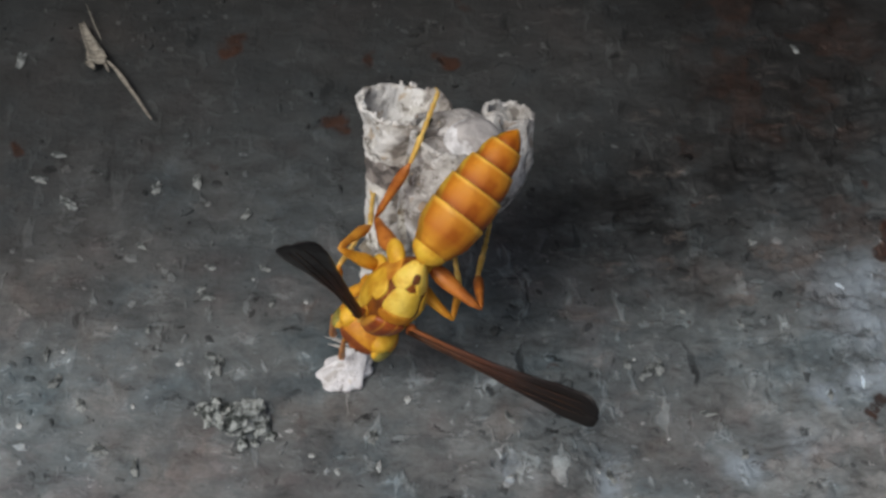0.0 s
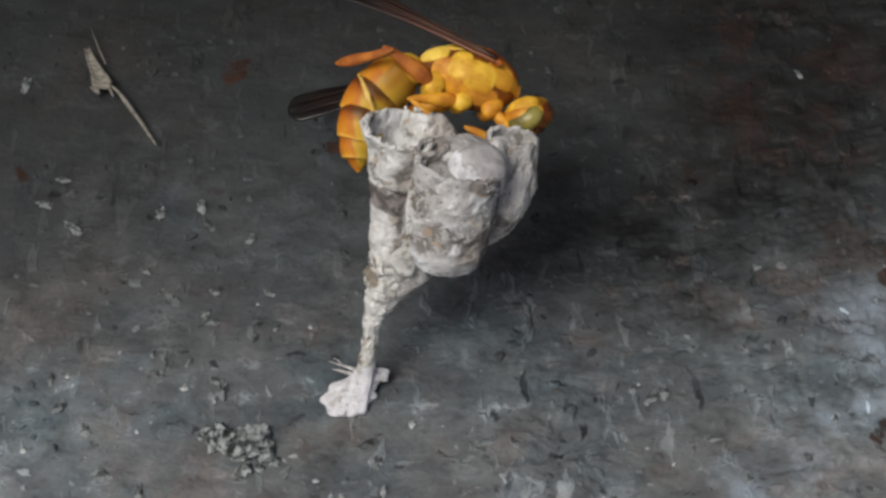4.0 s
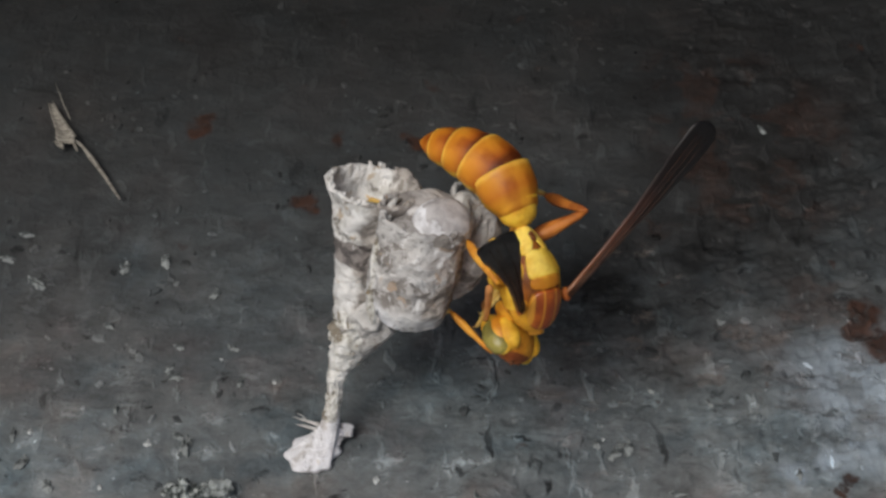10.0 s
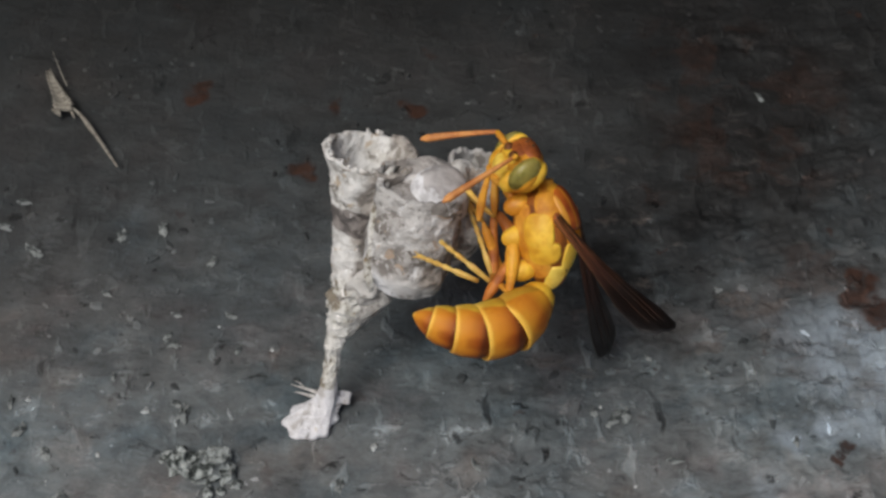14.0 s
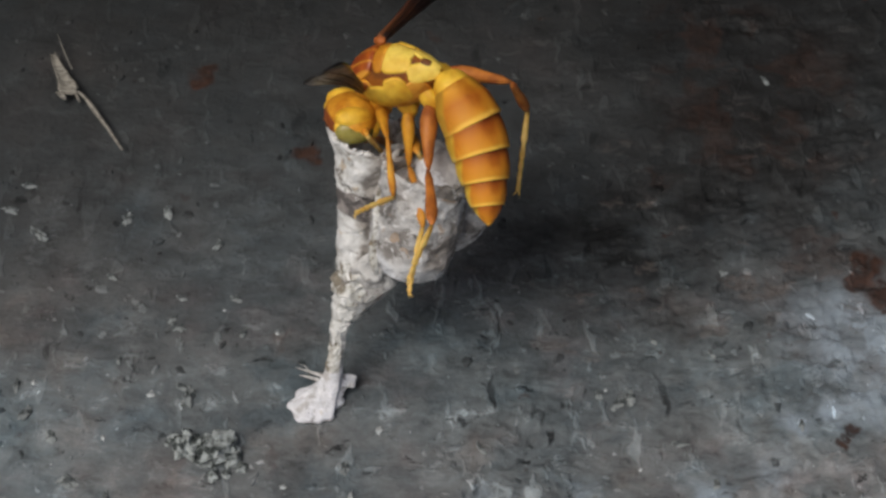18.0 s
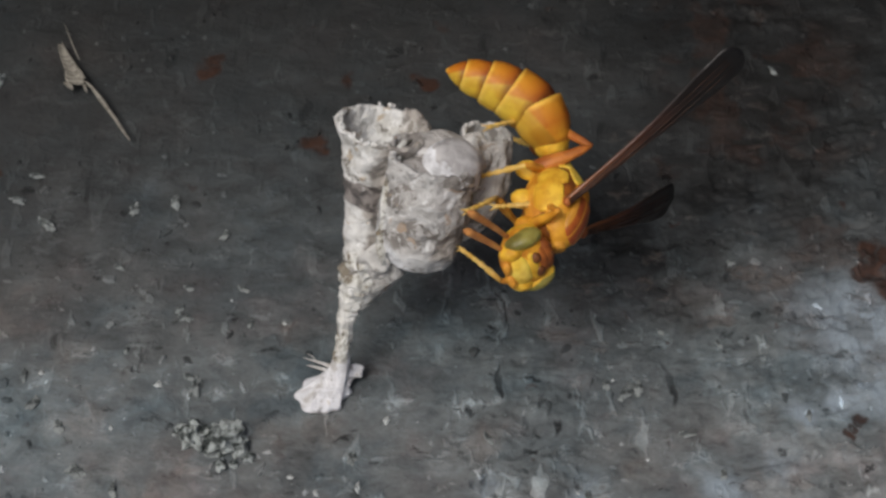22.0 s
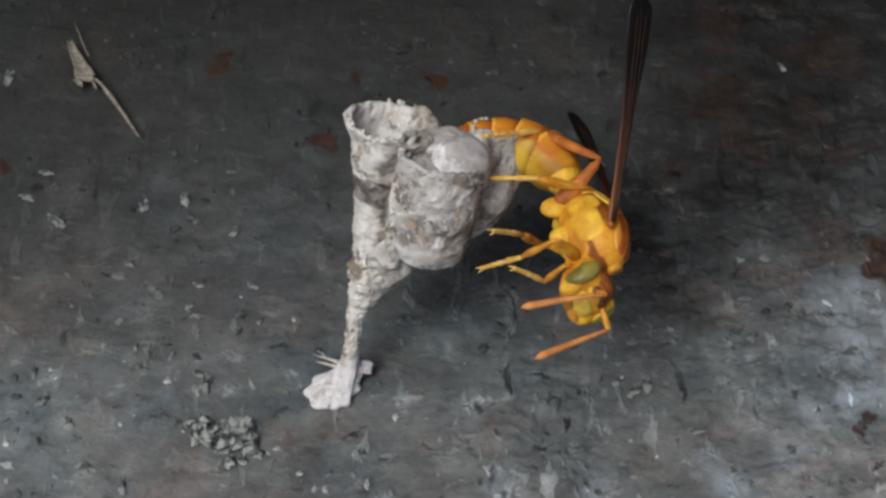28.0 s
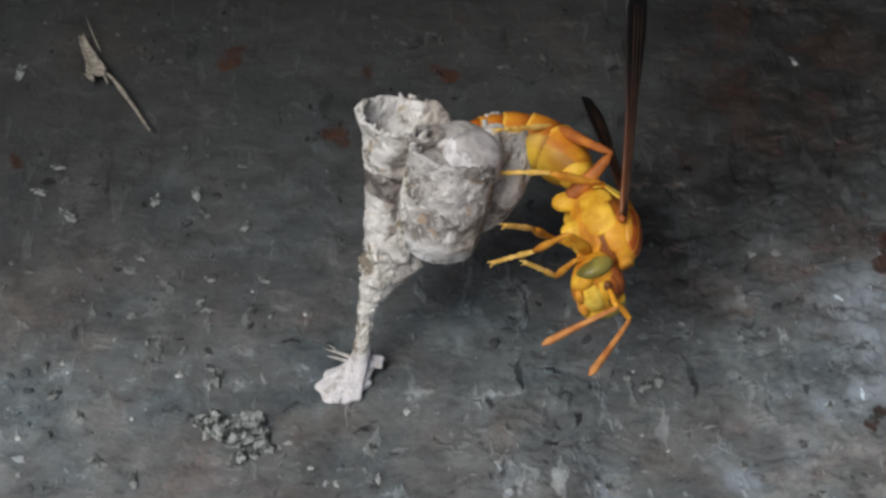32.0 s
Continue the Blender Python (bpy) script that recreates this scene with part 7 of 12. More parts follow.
    walk(MOVING["tibia_l1"], [
        (0, mm(6.11, 0.98, -4.21, -0, -58, -138)), (0.267, mm(4.58, 0.94, -0.97, 12, -19, -175)), (0.5, mm(3.05, 0.90, 2.27, -0, 18, 155)),
        (0.667, mm(2.30, 0.62, -0.34, 16, 29, 115)), (0.833, mm(1.55, 0.33, -2.94, 20, 47, 71)), (1, mm(0.80, 0.05, -5.55, 0, 60, 8)),
        (1.167, mm(2.51, 0.82, -5.07, -32, 42, -72)), (1.333, mm(4.22, 1.58, -4.60, -24, 16, -121)), (1.5, mm(5.94, 2.35, -4.12, 0, 5, -170)),
        (1.8, mm(5.94, 2.35, -4.12, -0, 5, -170)), (2, mm(5.94, 2.35, -4.12, 0, 5, -170)), (2.2, mm(5.94, 2.35, -4.12, 0, 5, -170)), (2.5, mm(5.94, 2.35, -4.12, 0, 5, -170)),
        (2.667, mm(6.21, 1.77, -3.23, -16, 13, -117)), (2.833, mm(6.48, 1.19, -2.34, -18, 31, -61)), (3, mm(6.73, 0.73, -1.24, 11, 44, 22)),
        (3.5, mm(6.80, 0.94, -1.84, 0, 64, -54)), (4.5, mm(6.37, 1.65, -2.98, -20, 33, -123)), (5.5, mm(5.94, 2.35, -4.12, -0, 5, -170)),
        (6, mm(5.94, 2.35, -4.12, -0, 5, -170)), (6.5, mm(5.94, 2.35, -4.12, -0, 5, -170)), (7, mm(5.94, 2.35, -4.12, -0, 5, -170)), (7.5, mm(5.94, 2.35, -4.12, -0, 5, -170)),
        (8, mm(6.11, 1.13, -4.21, 0, 24, 153)), (8.5, mm(5.94, 2.35, -4.12, 0, 5, -170)), (9, mm(6.39, 2.17, -3.35, 0, 38, 161)), (9.5, mm(5.94, 2.35, -4.12, 0, 5, -170)),
        (10, mm(5.94, 2.35, -4.12, -0, 5, -170)), (10.5, mm(5.94, 2.35, -4.12, 0, 5, -170)), (10.667, mm(6.18, 2.13, -3.08, -10, 11, -118)),
        (10.833, mm(6.42, 1.90, -2.03, -11, 23, -64)), (11, mm(6.66, 1.68, -0.98, 0, 30, -4)), (11.167, mm(6.42, 1.90, -2.03, -11, 23, -64)),
        (11.333, mm(6.18, 2.13, -3.08, -10, 11, -118)), (11.5, mm(5.94, 2.35, -4.12, 0, 5, -170)), (12, mm(5.94, 2.35, -4.12, -0, 5, -170)),
        (12.267, mm(4.25, 3.37, -1.71, 10, 42, 175)), (12.5, mm(2.57, 4.39, 0.71, -0, 79, 147)), (12.6, mm(4.25, 3.37, -1.71, 10, 42, 175)),
        (12.7, mm(5.94, 2.35, -4.12, -0, 5, -170)), (12.867, mm(5.22, 0.34, -4.27, 2, 10, 141)), (13, mm(4.50, -1.68, -4.42, -0, 15, 91)),
        (13.5, mm(4.93, -1.92, -3.66, 0, 8, 94)), (14, mm(5.43, 0.21, -3.89, 1, 6, 142)), (14.5, mm(5.94, 2.35, -4.12, -0, 5, -170)),
        (15.5, mm(5.87, 1.66, 0.68, 0, 61, -156)), (16, mm(5.96, 2.01, 0.45, 0, 62, -105)), (16.267, mm(5.95, 2.18, -1.84, -10, 33, -143)),
        (16.5, mm(5.94, 2.35, -4.12, -0, 5, -170)), (16.733, mm(4.77, 3.63, -2.29, -4, 17, -139)), (17, mm(3.61, 4.91, -0.45, 0, 30, -105)),
        (17.5, mm(3.63, 4.94, -0.54, -0, 34, -137)), (17.75, mm(1.97, 4.78, -1.12, -18, 54, 158)), (18, mm(0.31, 4.62, -1.70, -54, 47, 77)),
        (18.3, mm(0.31, 4.62, -1.70, -54, 47, 77)), (18.4, mm(2.74, 4.22, -2.75, -13, 8, 120)), (18.5, mm(5.17, 3.82, -3.80, 0, -43, 138)),
        (19, mm(4.89, 1.44, -5.40, 0, -30, 179)), (19.167, mm(5.33, 2.01, -4.45, 34, -10, 120)), (19.333, mm(5.77, 2.58, -3.51, 38, 27, 75)),
        (19.5, mm(6.20, 3.16, -2.56, 0, 52, 3)), (19.667, mm(5.77, 3.36, -1.57, -2, 51, -49)), (19.833, mm(5.33, 3.56, -0.58, -2, 49, -100)),
        (20, mm(4.90, 3.76, 0.40, 0, 49, -149)), (20.5, mm(5.94, 2.35, -4.12, 0, 5, -170)), (21, mm(2.31, 4.47, -4.39, 0, 14, -106)),
        (21.5, mm(5.94, 2.35, -4.12, 0, 5, -170)), (21.733, mm(6.22, 0.96, -2.96, 7, 23, 156)), (22, mm(6.51, -0.43, -1.80, -0, 42, 116)),
        (22.167, mm(4.99, 1.26, -2.55, -20, 29, 51)), (22.333, mm(3.47, 2.95, -3.31, -18, 8, -2)), (22.5, mm(1.95, 4.64, -4.06, 0, -3, -54)),
        (22.667, mm(2.66, 2.21, -3.74, -12, 5, 2)), (22.833, mm(3.37, -0.22, -3.42, -13, 19, 58)), (23, mm(4.07, -2.65, -3.10, -0, 27, 119)),
        (24, mm(3.45, -2.93, -2.74, -0, 31, 112)), (25, mm(3.45, -2.93, -2.74, -0, 31, 112)), (25.5, mm(3.45, -2.93, -2.74, -0, 31, 112)),
        (27.5, mm(3.45, -2.93, -2.74, -0, 31, 112)), (28, mm(3.45, -2.93, -2.74, -0, 31, 112)), (29, mm(3.45, -2.93, -2.74, -0, 31, 112)),
        (30, mm(3.45, -2.93, -2.74, -0, 31, 112)), (31, mm(3.45, -2.93, -2.74, -0, 31, 112)), (32, mm(3.45, -2.93, -2.74, -0, 31, 112)),
    ])
    walk(MOVING["tarsus_l1"], [
        (0, mm(4.28, -0.68, -0.32, 0, 11, 14)), (0.267, mm(1.68, 1.03, 0.27, -7, -13, -18)), (0.5, mm(-0.92, 2.74, 0.86, 0, -36, -55)), (1, mm(3.06, 0.36, -9.54, -0, 0, -78)),
        (1.267, mm(2.24, 0.97, -7.02, -6, 21, -49)), (1.5, mm(1.42, 1.59, -4.51, 0, 43, -16)), (1.8, mm(1.42, 1.59, -4.51, 0, 43, -16)),
        (2, mm(1.42, 1.59, -4.51, 0, 43, -16)), (2.2, mm(1.42, 1.59, -4.51, 0, 43, -16)), (2.5, mm(1.42, 1.59, -4.51, 0, 43, -16)),
        (2.667, mm(4.33, 1.38, -4.51, -12, 47, 34)), (2.833, mm(7.24, 1.18, -4.51, -15, 57, 89)), (3, mm(9.83, 1.96, -4.41, -7, 59, 153)),
        (3.267, mm(9.07, 0.14, -5.25, -9, 39, 124)), (3.5, mm(7.99, -0.68, -5.98, 0, 16, 97)), (4.5, mm(4.71, 0.45, -5.24, 8, 29, 45)),
        (5.5, mm(1.42, 1.59, -4.51, -0, 43, -16)), (6, mm(1.42, 1.59, -4.51, -0, 43, -16)), (6.5, mm(1.42, 1.59, -4.51, 0, 43, -16)), (7, mm(1.42, 1.59, -4.51, 0, 43, -16)),
        (7.5, mm(1.42, 1.59, -4.51, 0, 43, -16)), (8, mm(2.38, 3.05, -6.10, 0, 14, -14)), (8.5, mm(1.42, 1.59, -4.51, 0, 43, -16)), (9, mm(2.96, 3.36, -6.16, 0, -7, 1)),
        (9.5, mm(1.42, 1.59, -4.51, -0, 43, -16)), (10, mm(1.42, 1.59, -4.51, 0, 43, -16)), (10.5, mm(1.42, 1.59, -4.51, 0, 43, -16)), (11, mm(10.61, 1.37, -3.32, 0, 31, -6)),
        (11.5, mm(1.42, 1.59, -4.51, -0, 43, -16)), (12, mm(1.42, 1.59, -4.51, 0, 43, -16)), (12.5, mm(1.84, 4.85, -3.81, -0, 66, -22)),
        (12.7, mm(1.42, 1.59, -4.51, -0, 43, -16)), (13, mm(4.44, 2.77, -5.61, 0, 46, -40)), (13.5, mm(4.60, 2.62, -4.27, 0, 41, -46)),
        (14.5, mm(1.42, 1.59, -4.51, -0, 43, -16)), (15, mm(2.61, 1.17, -3.92, 2, 45, -75)), (15.5, mm(3.80, 0.76, -3.33, 0, 47, -136)),
        (15.733, mm(4.60, 0.35, -3.48, -5, 54, -99)), (16, mm(5.40, -0.06, -3.62, -0, 62, -53)), (16.5, mm(1.42, 1.59, -4.51, 0, 43, -16)),
        (16.733, mm(2.01, 1.32, -3.64, -5, 31, -62)), (17, mm(2.61, 1.06, -2.77, 0, 20, -102)), (17.5, mm(0.85, 2.33, -3.11, -0, 23, -138)),
        (17.75, mm(0.93, 4.98, -4.10, 2, -25, 171)), (18, mm(1.01, 7.64, -5.09, 57, -43, 87)), (18.3, mm(1.01, 7.64, -5.09, 57, -43, 87)),
        (18.4, mm(1.85, 6.86, -2.87, 18, -12, 124)), (18.5, mm(2.68, 6.07, -0.65, 0, 31, 139)), (18.733, mm(1.80, 3.80, -1.88, 9, 50, 114)),
        (19, mm(0.91, 1.53, -3.11, 0, 70, 76)), (19.5, mm(9.05, 3.29, -6.17, -0, 50, 15)), (19.667, mm(6.80, 2.93, -5.13, -4, 48, -44)),
        (19.833, mm(4.54, 2.57, -4.09, -4, 44, -100)), (20, mm(2.28, 2.21, -3.05, 0, 43, -153)), (20.267, mm(1.85, 1.90, -3.78, -0, 43, -84)),
        (20.5, mm(1.42, 1.59, -4.51, 0, 43, -16)), (21, mm(1.10, 0.17, -5.47, 0, 50, 38)), (21.5, mm(1.42, 1.59, -4.51, 0, 43, -16)),
        (21.733, mm(3.20, 2.12, -4.68, -4, 34, -62)), (22, mm(4.99, 2.65, -4.86, -0, 25, -103)), (22.267, mm(4.81, 1.78, -4.34, 6, 34, -160)),
        (22.5, mm(4.63, 0.92, -3.82, -0, 43, 136)), (22.667, mm(3.77, 0.92, -4.28, 10, 35, -172)), (22.833, mm(2.92, 0.92, -4.74, 9, 24, -127)),
        (23, mm(2.06, 0.92, -5.19, 0, 16, -84)), (24, mm(2.00, 0.75, -5.10, 0, 13, -90)), (25, mm(2.00, 0.75, -5.10, 0, 13, -90)), (25.5, mm(2.00, 0.75, -5.10, 0, 13, -90)),
        (27.5, mm(2.00, 0.75, -5.10, 0, 13, -90)), (28, mm(2.00, 0.75, -5.10, 0, 13, -90)), (29, mm(2.00, 0.75, -5.10, 0, 13, -90)), (30, mm(2.00, 0.75, -5.10, 0, 13, -90)),
        (31, mm(2.00, 0.75, -5.10, 0, 13, -90)), (32, mm(2.00, 0.75, -5.10, 0, 13, -90)),
    ])
    walk(MOVING["femur_l2"], [
        (0, mm(0.20, 1.30, -2.30, 0, -35, 89)), (0.267, mm(0.20, 1.30, -2.30, 6, -45, 125)), (0.5, mm(0.20, 1.30, -2.30, 0, -56, 170)),
        (0.733, mm(0.20, 1.30, -2.30, 1, -15, 167)), (1, mm(0.20, 1.30, -2.30, 0, 27, 164)), (1.5, mm(0.20, 1.30, -2.30, 0, 27, 164)),
        (1.8, mm(0.20, 1.30, -2.30, 0, 27, 164)), (2, mm(0.20, 1.30, -2.30, -0, 27, 164)), (2.2, mm(0.20, 1.30, -2.30, -0, 27, 164)), (2.5, mm(0.20, 1.30, -2.30, 0, 27, 164)),
        (3, mm(0.20, 1.30, -2.30, -0, 27, 164)), (3.5, mm(0.20, 1.30, -2.30, 0, 27, 164)), (5.5, mm(0.20, 1.30, -2.30, 0, 27, 164)), (6, mm(0.20, 1.30, -2.30, 0, 27, 164)),
        (6.5, mm(0.20, 1.30, -2.30, 0, 27, 164)), (7, mm(0.20, 1.30, -2.30, 0, 27, 164)), (7.5, mm(0.20, 1.30, -2.30, 0, 27, 164)), (8, mm(0.20, 1.30, -2.30, 0, 7, 132)),
        (8.5, mm(0.20, 1.30, -2.30, 0, 6, 127)), (9, mm(0.20, 1.30, -2.30, 0, -21, 122)), (9.5, mm(0.20, 1.30, -2.30, 0, 27, 164)), (10, mm(0.20, 1.30, -2.30, 0, 27, 164)),
        (10.5, mm(0.20, 1.30, -2.30, 0, 27, 164)), (10.667, mm(0.20, 1.30, -2.30, -6, 22, 114)), (10.833, mm(0.20, 1.30, -2.30, -6, 14, 66)),
        (11, mm(0.20, 1.30, -2.30, -0, 9, 20)), (11.167, mm(0.20, 1.30, -2.30, -6, 14, 66)), (11.333, mm(0.20, 1.30, -2.30, -6, 22, 114)),
        (11.5, mm(0.20, 1.30, -2.30, 0, 27, 164)), (12, mm(0.20, 1.30, -2.30, 0, 27, 164)), (12.5, mm(0.20, 1.30, -2.30, -0, -36, 133)),
        (12.7, mm(0.20, 1.30, -2.30, -0, -21, 131)), (13, mm(0.20, 1.30, -2.30, -0, -17, 151)), (13.5, mm(0.20, 1.30, -2.30, 0, -18, 156)),
        (14.5, mm(0.20, 1.30, -2.30, 0, 27, 164)), (15.5, mm(0.20, 1.30, -2.30, -0, 27, 164)), (16, mm(0.20, 1.30, -2.30, -0, 59, 129)),
        (16.5, mm(0.20, 1.30, -2.30, 0, 25, -173)), (17, mm(0.20, 1.30, -2.30, 0, 13, -139)), (17.5, mm(0.20, 1.30, -2.30, 0, 7, -159)),
        (17.75, mm(0.20, 1.30, -2.30, -17, 37, 151)), (18, mm(0.20, 1.30, -2.30, -59, 38, 82)), (18.3, mm(0.20, 1.30, -2.30, -59, 38, 82)),
        (18.4, mm(0.20, 1.30, -2.30, -25, -2, 106)), (18.5, mm(0.20, 1.30, -2.30, -0, -48, 106)), (19, mm(0.20, 1.30, -2.30, 0, -57, 137)),
        (19.267, mm(0.20, 1.30, -2.30, 15, -27, 82)), (19.5, mm(0.20, 1.30, -2.30, 0, 2, 41)), (19.733, mm(0.20, 1.30, -2.30, -2, 6, 86)),
        (20, mm(0.20, 1.30, -2.30, 0, 10, 131)), (20.5, mm(0.20, 1.30, -2.30, 0, 27, 164)), (21, mm(0.20, 1.30, -2.30, 0, 27, 164)),
        (21.5, mm(0.20, 1.30, -2.30, -0, 27, 164)), (22, mm(0.20, 1.30, -2.30, -0, 28, 117)), (22.5, mm(0.20, 1.30, -2.30, 0, 19, 102)),
        (23, mm(0.20, 1.30, -2.30, -0, 30, 137)), (24, mm(0.20, 1.30, -2.30, -0, 28, 140)), (25, mm(0.20, 1.30, -2.30, -0, 28, 140)),
        (25.5, mm(0.20, 1.30, -2.30, -0, 28, 140)), (27.5, mm(0.20, 1.30, -2.30, -0, 28, 140)), (28, mm(0.20, 1.30, -2.30, -0, 28, 140)),
        (29, mm(0.20, 1.30, -2.30, -0, 28, 140)), (30, mm(0.20, 1.30, -2.30, -0, 28, 140)), (31, mm(0.20, 1.30, -2.30, -0, 28, 140)), (32, mm(0.20, 1.30, -2.30, -0, 28, 140)),
    ])
    walk(MOVING["tibia_l2"], [
        (0, mm(0.28, 5.09, 0.31, 0, 64, 42)), (0.267, mm(-1.01, 3.42, 0.92, 17, 39, 108)), (0.5, mm(-2.31, 1.75, 1.53, 0, 16, 152)),
        (0.667, mm(-2.79, 1.97, -0.45, -1, 15, 98)), (0.833, mm(-3.27, 2.19, -2.42, -1, 14, 44)), (1, mm(-3.74, 2.41, -4.39, -0, 13, -10)),
        (1.5, mm(-3.74, 2.41, -4.39, -0, 13, -10)), (1.8, mm(-3.74, 2.41, -4.39, 0, 13, -10)), (2, mm(-3.74, 2.41, -4.39, 0, 13, -10)),
        (2.2, mm(-3.74, 2.41, -4.39, 0, 13, -10)), (2.5, mm(-3.74, 2.41, -4.39, -0, 13, -10)), (3, mm(-3.74, 2.41, -4.39, 0, 13, -10)),
        (3.5, mm(-3.74, 2.41, -4.39, 0, 13, -10)), (5.5, mm(-3.74, 2.41, -4.39, 0, 13, -10)), (6, mm(-3.74, 2.41, -4.39, 0, 13, -10)),
        (6.5, mm(-3.74, 2.41, -4.39, 0, 13, -10)), (7, mm(-3.74, 2.41, -4.39, 0, 13, -10)), (7.5, mm(-3.74, 2.41, -4.39, 0, 13, -10)),
        (8, mm(-2.88, 4.67, -2.85, -0, 25, -15)), (8.5, mm(-2.54, 4.97, -2.76, 0, 11, -20)), (9, mm(-2.06, 4.96, -0.67, -0, 17, -17)),
        (9.5, mm(-3.74, 2.41, -4.39, 0, 13, -10)), (10, mm(-3.74, 2.41, -4.39, -0, 13, -10)), (10.5, mm(-3.74, 2.41, -4.39, -0, 13, -10)),
        (11, mm(4.47, 2.84, -3.02, -0, 42, -6)), (11.5, mm(-3.74, 2.41, -4.39, -0, 13, -10)), (12, mm(-3.74, 2.41, -4.39, 0, 13, -10)),
        (12.5, mm(-2.36, 4.02, 0.38, -0, 29, -10)), (12.7, mm(-2.60, 4.55, -0.65, 0, 35, -26)), (12.8, mm(-2.95, 4.17, -0.75, 3, 37, -71)),
        (12.9, mm(-3.30, 3.80, -0.86, 3, 40, -118)), (13, mm(-3.65, 3.43, -0.96, -0, 42, -167)), (13.5, mm(-3.79, 3.10, -0.89, 0, 51, -173)),
        (13.833, mm(-3.77, 2.87, -2.06, 19, 40, -107)), (14.167, mm(-3.76, 2.64, -3.23, 16, 22, -57)), (14.5, mm(-3.74, 2.41, -4.39, 0, 13, -10)),
        (15.5, mm(-3.74, 2.41, -4.39, 0, 13, -10)), (16, mm(-1.32, 3.15, -6.22, -0, -22, -26)), (16.267, mm(-2.63, 1.99, -5.25, -5, -7, 9)),
        (16.5, mm(-3.93, 0.82, -4.27, -0, 8, 43)), (17, mm(-3.16, -1.67, -3.31, -0, 22, 44)), (17.5, mm(-4.06, -0.32, -2.89, -0, 18, 82)),
        (18, mm(0.70, 4.87, -5.16, 58, 24, 111)), (18.3, mm(0.70, 4.87, -5.16, 58, 24, 111)), (18.5, mm(-0.62, 4.24, 1.14, 0, 64, 40)),
        (18.733, mm(-1.12, 3.61, 1.36, 9, 55, 110)), (19, mm(-1.62, 2.98, 1.58, 0, 47, 166)), (19.167, mm(0.14, 3.43, 0.23, 5, 50, 118)),
        (19.333, mm(1.90, 3.88, -1.12, 6, 54, 66)), (19.5, mm(3.66, 4.33, -2.47, -0, 57, 9)), (19.733, mm(0.45, 4.53, -2.78, 5, 22, 26)),
        (20, mm(-2.77, 4.73, -3.08, -0, -14, 39)), (20.5, mm(-3.74, 2.41, -4.39, 0, 13, -10)), (21, mm(-3.74, 2.41, -4.39, -0, 13, -10)),
        (21.5, mm(-3.74, 2.41, -4.39, 0, 13, -10)), (21.733, mm(-2.69, 3.66, -4.44, -2, 8, -47)), (22, mm(-1.65, 4.90, -4.48, 0, 4, -84)),
        (22.5, mm(-0.68, 5.55, -3.83, 0, 2, -69)), (23, mm(-2.68, 4.02, -4.63, 0, 7, -81)), (24, mm(-2.91, 3.94, -4.43, -0, 7, -77)), (25, mm(-2.91, 3.94, -4.43, -0, 7, -77)),
        (25.5, mm(-2.91, 3.94, -4.43, -0, 7, -77)), (27.5, mm(-2.91, 3.94, -4.43, -0, 7, -77)), (28, mm(-2.91, 3.94, -4.43, -0, 7, -77)),
        (29, mm(-2.91, 3.94, -4.43, -0, 7, -77)), (30, mm(-2.91, 3.94, -4.43, -0, 7, -77)), (31, mm(-2.91, 3.94, -4.43, -0, 7, -77)), (32, mm(-2.91, 3.94, -4.43, -0, 7, -77)),
    ])
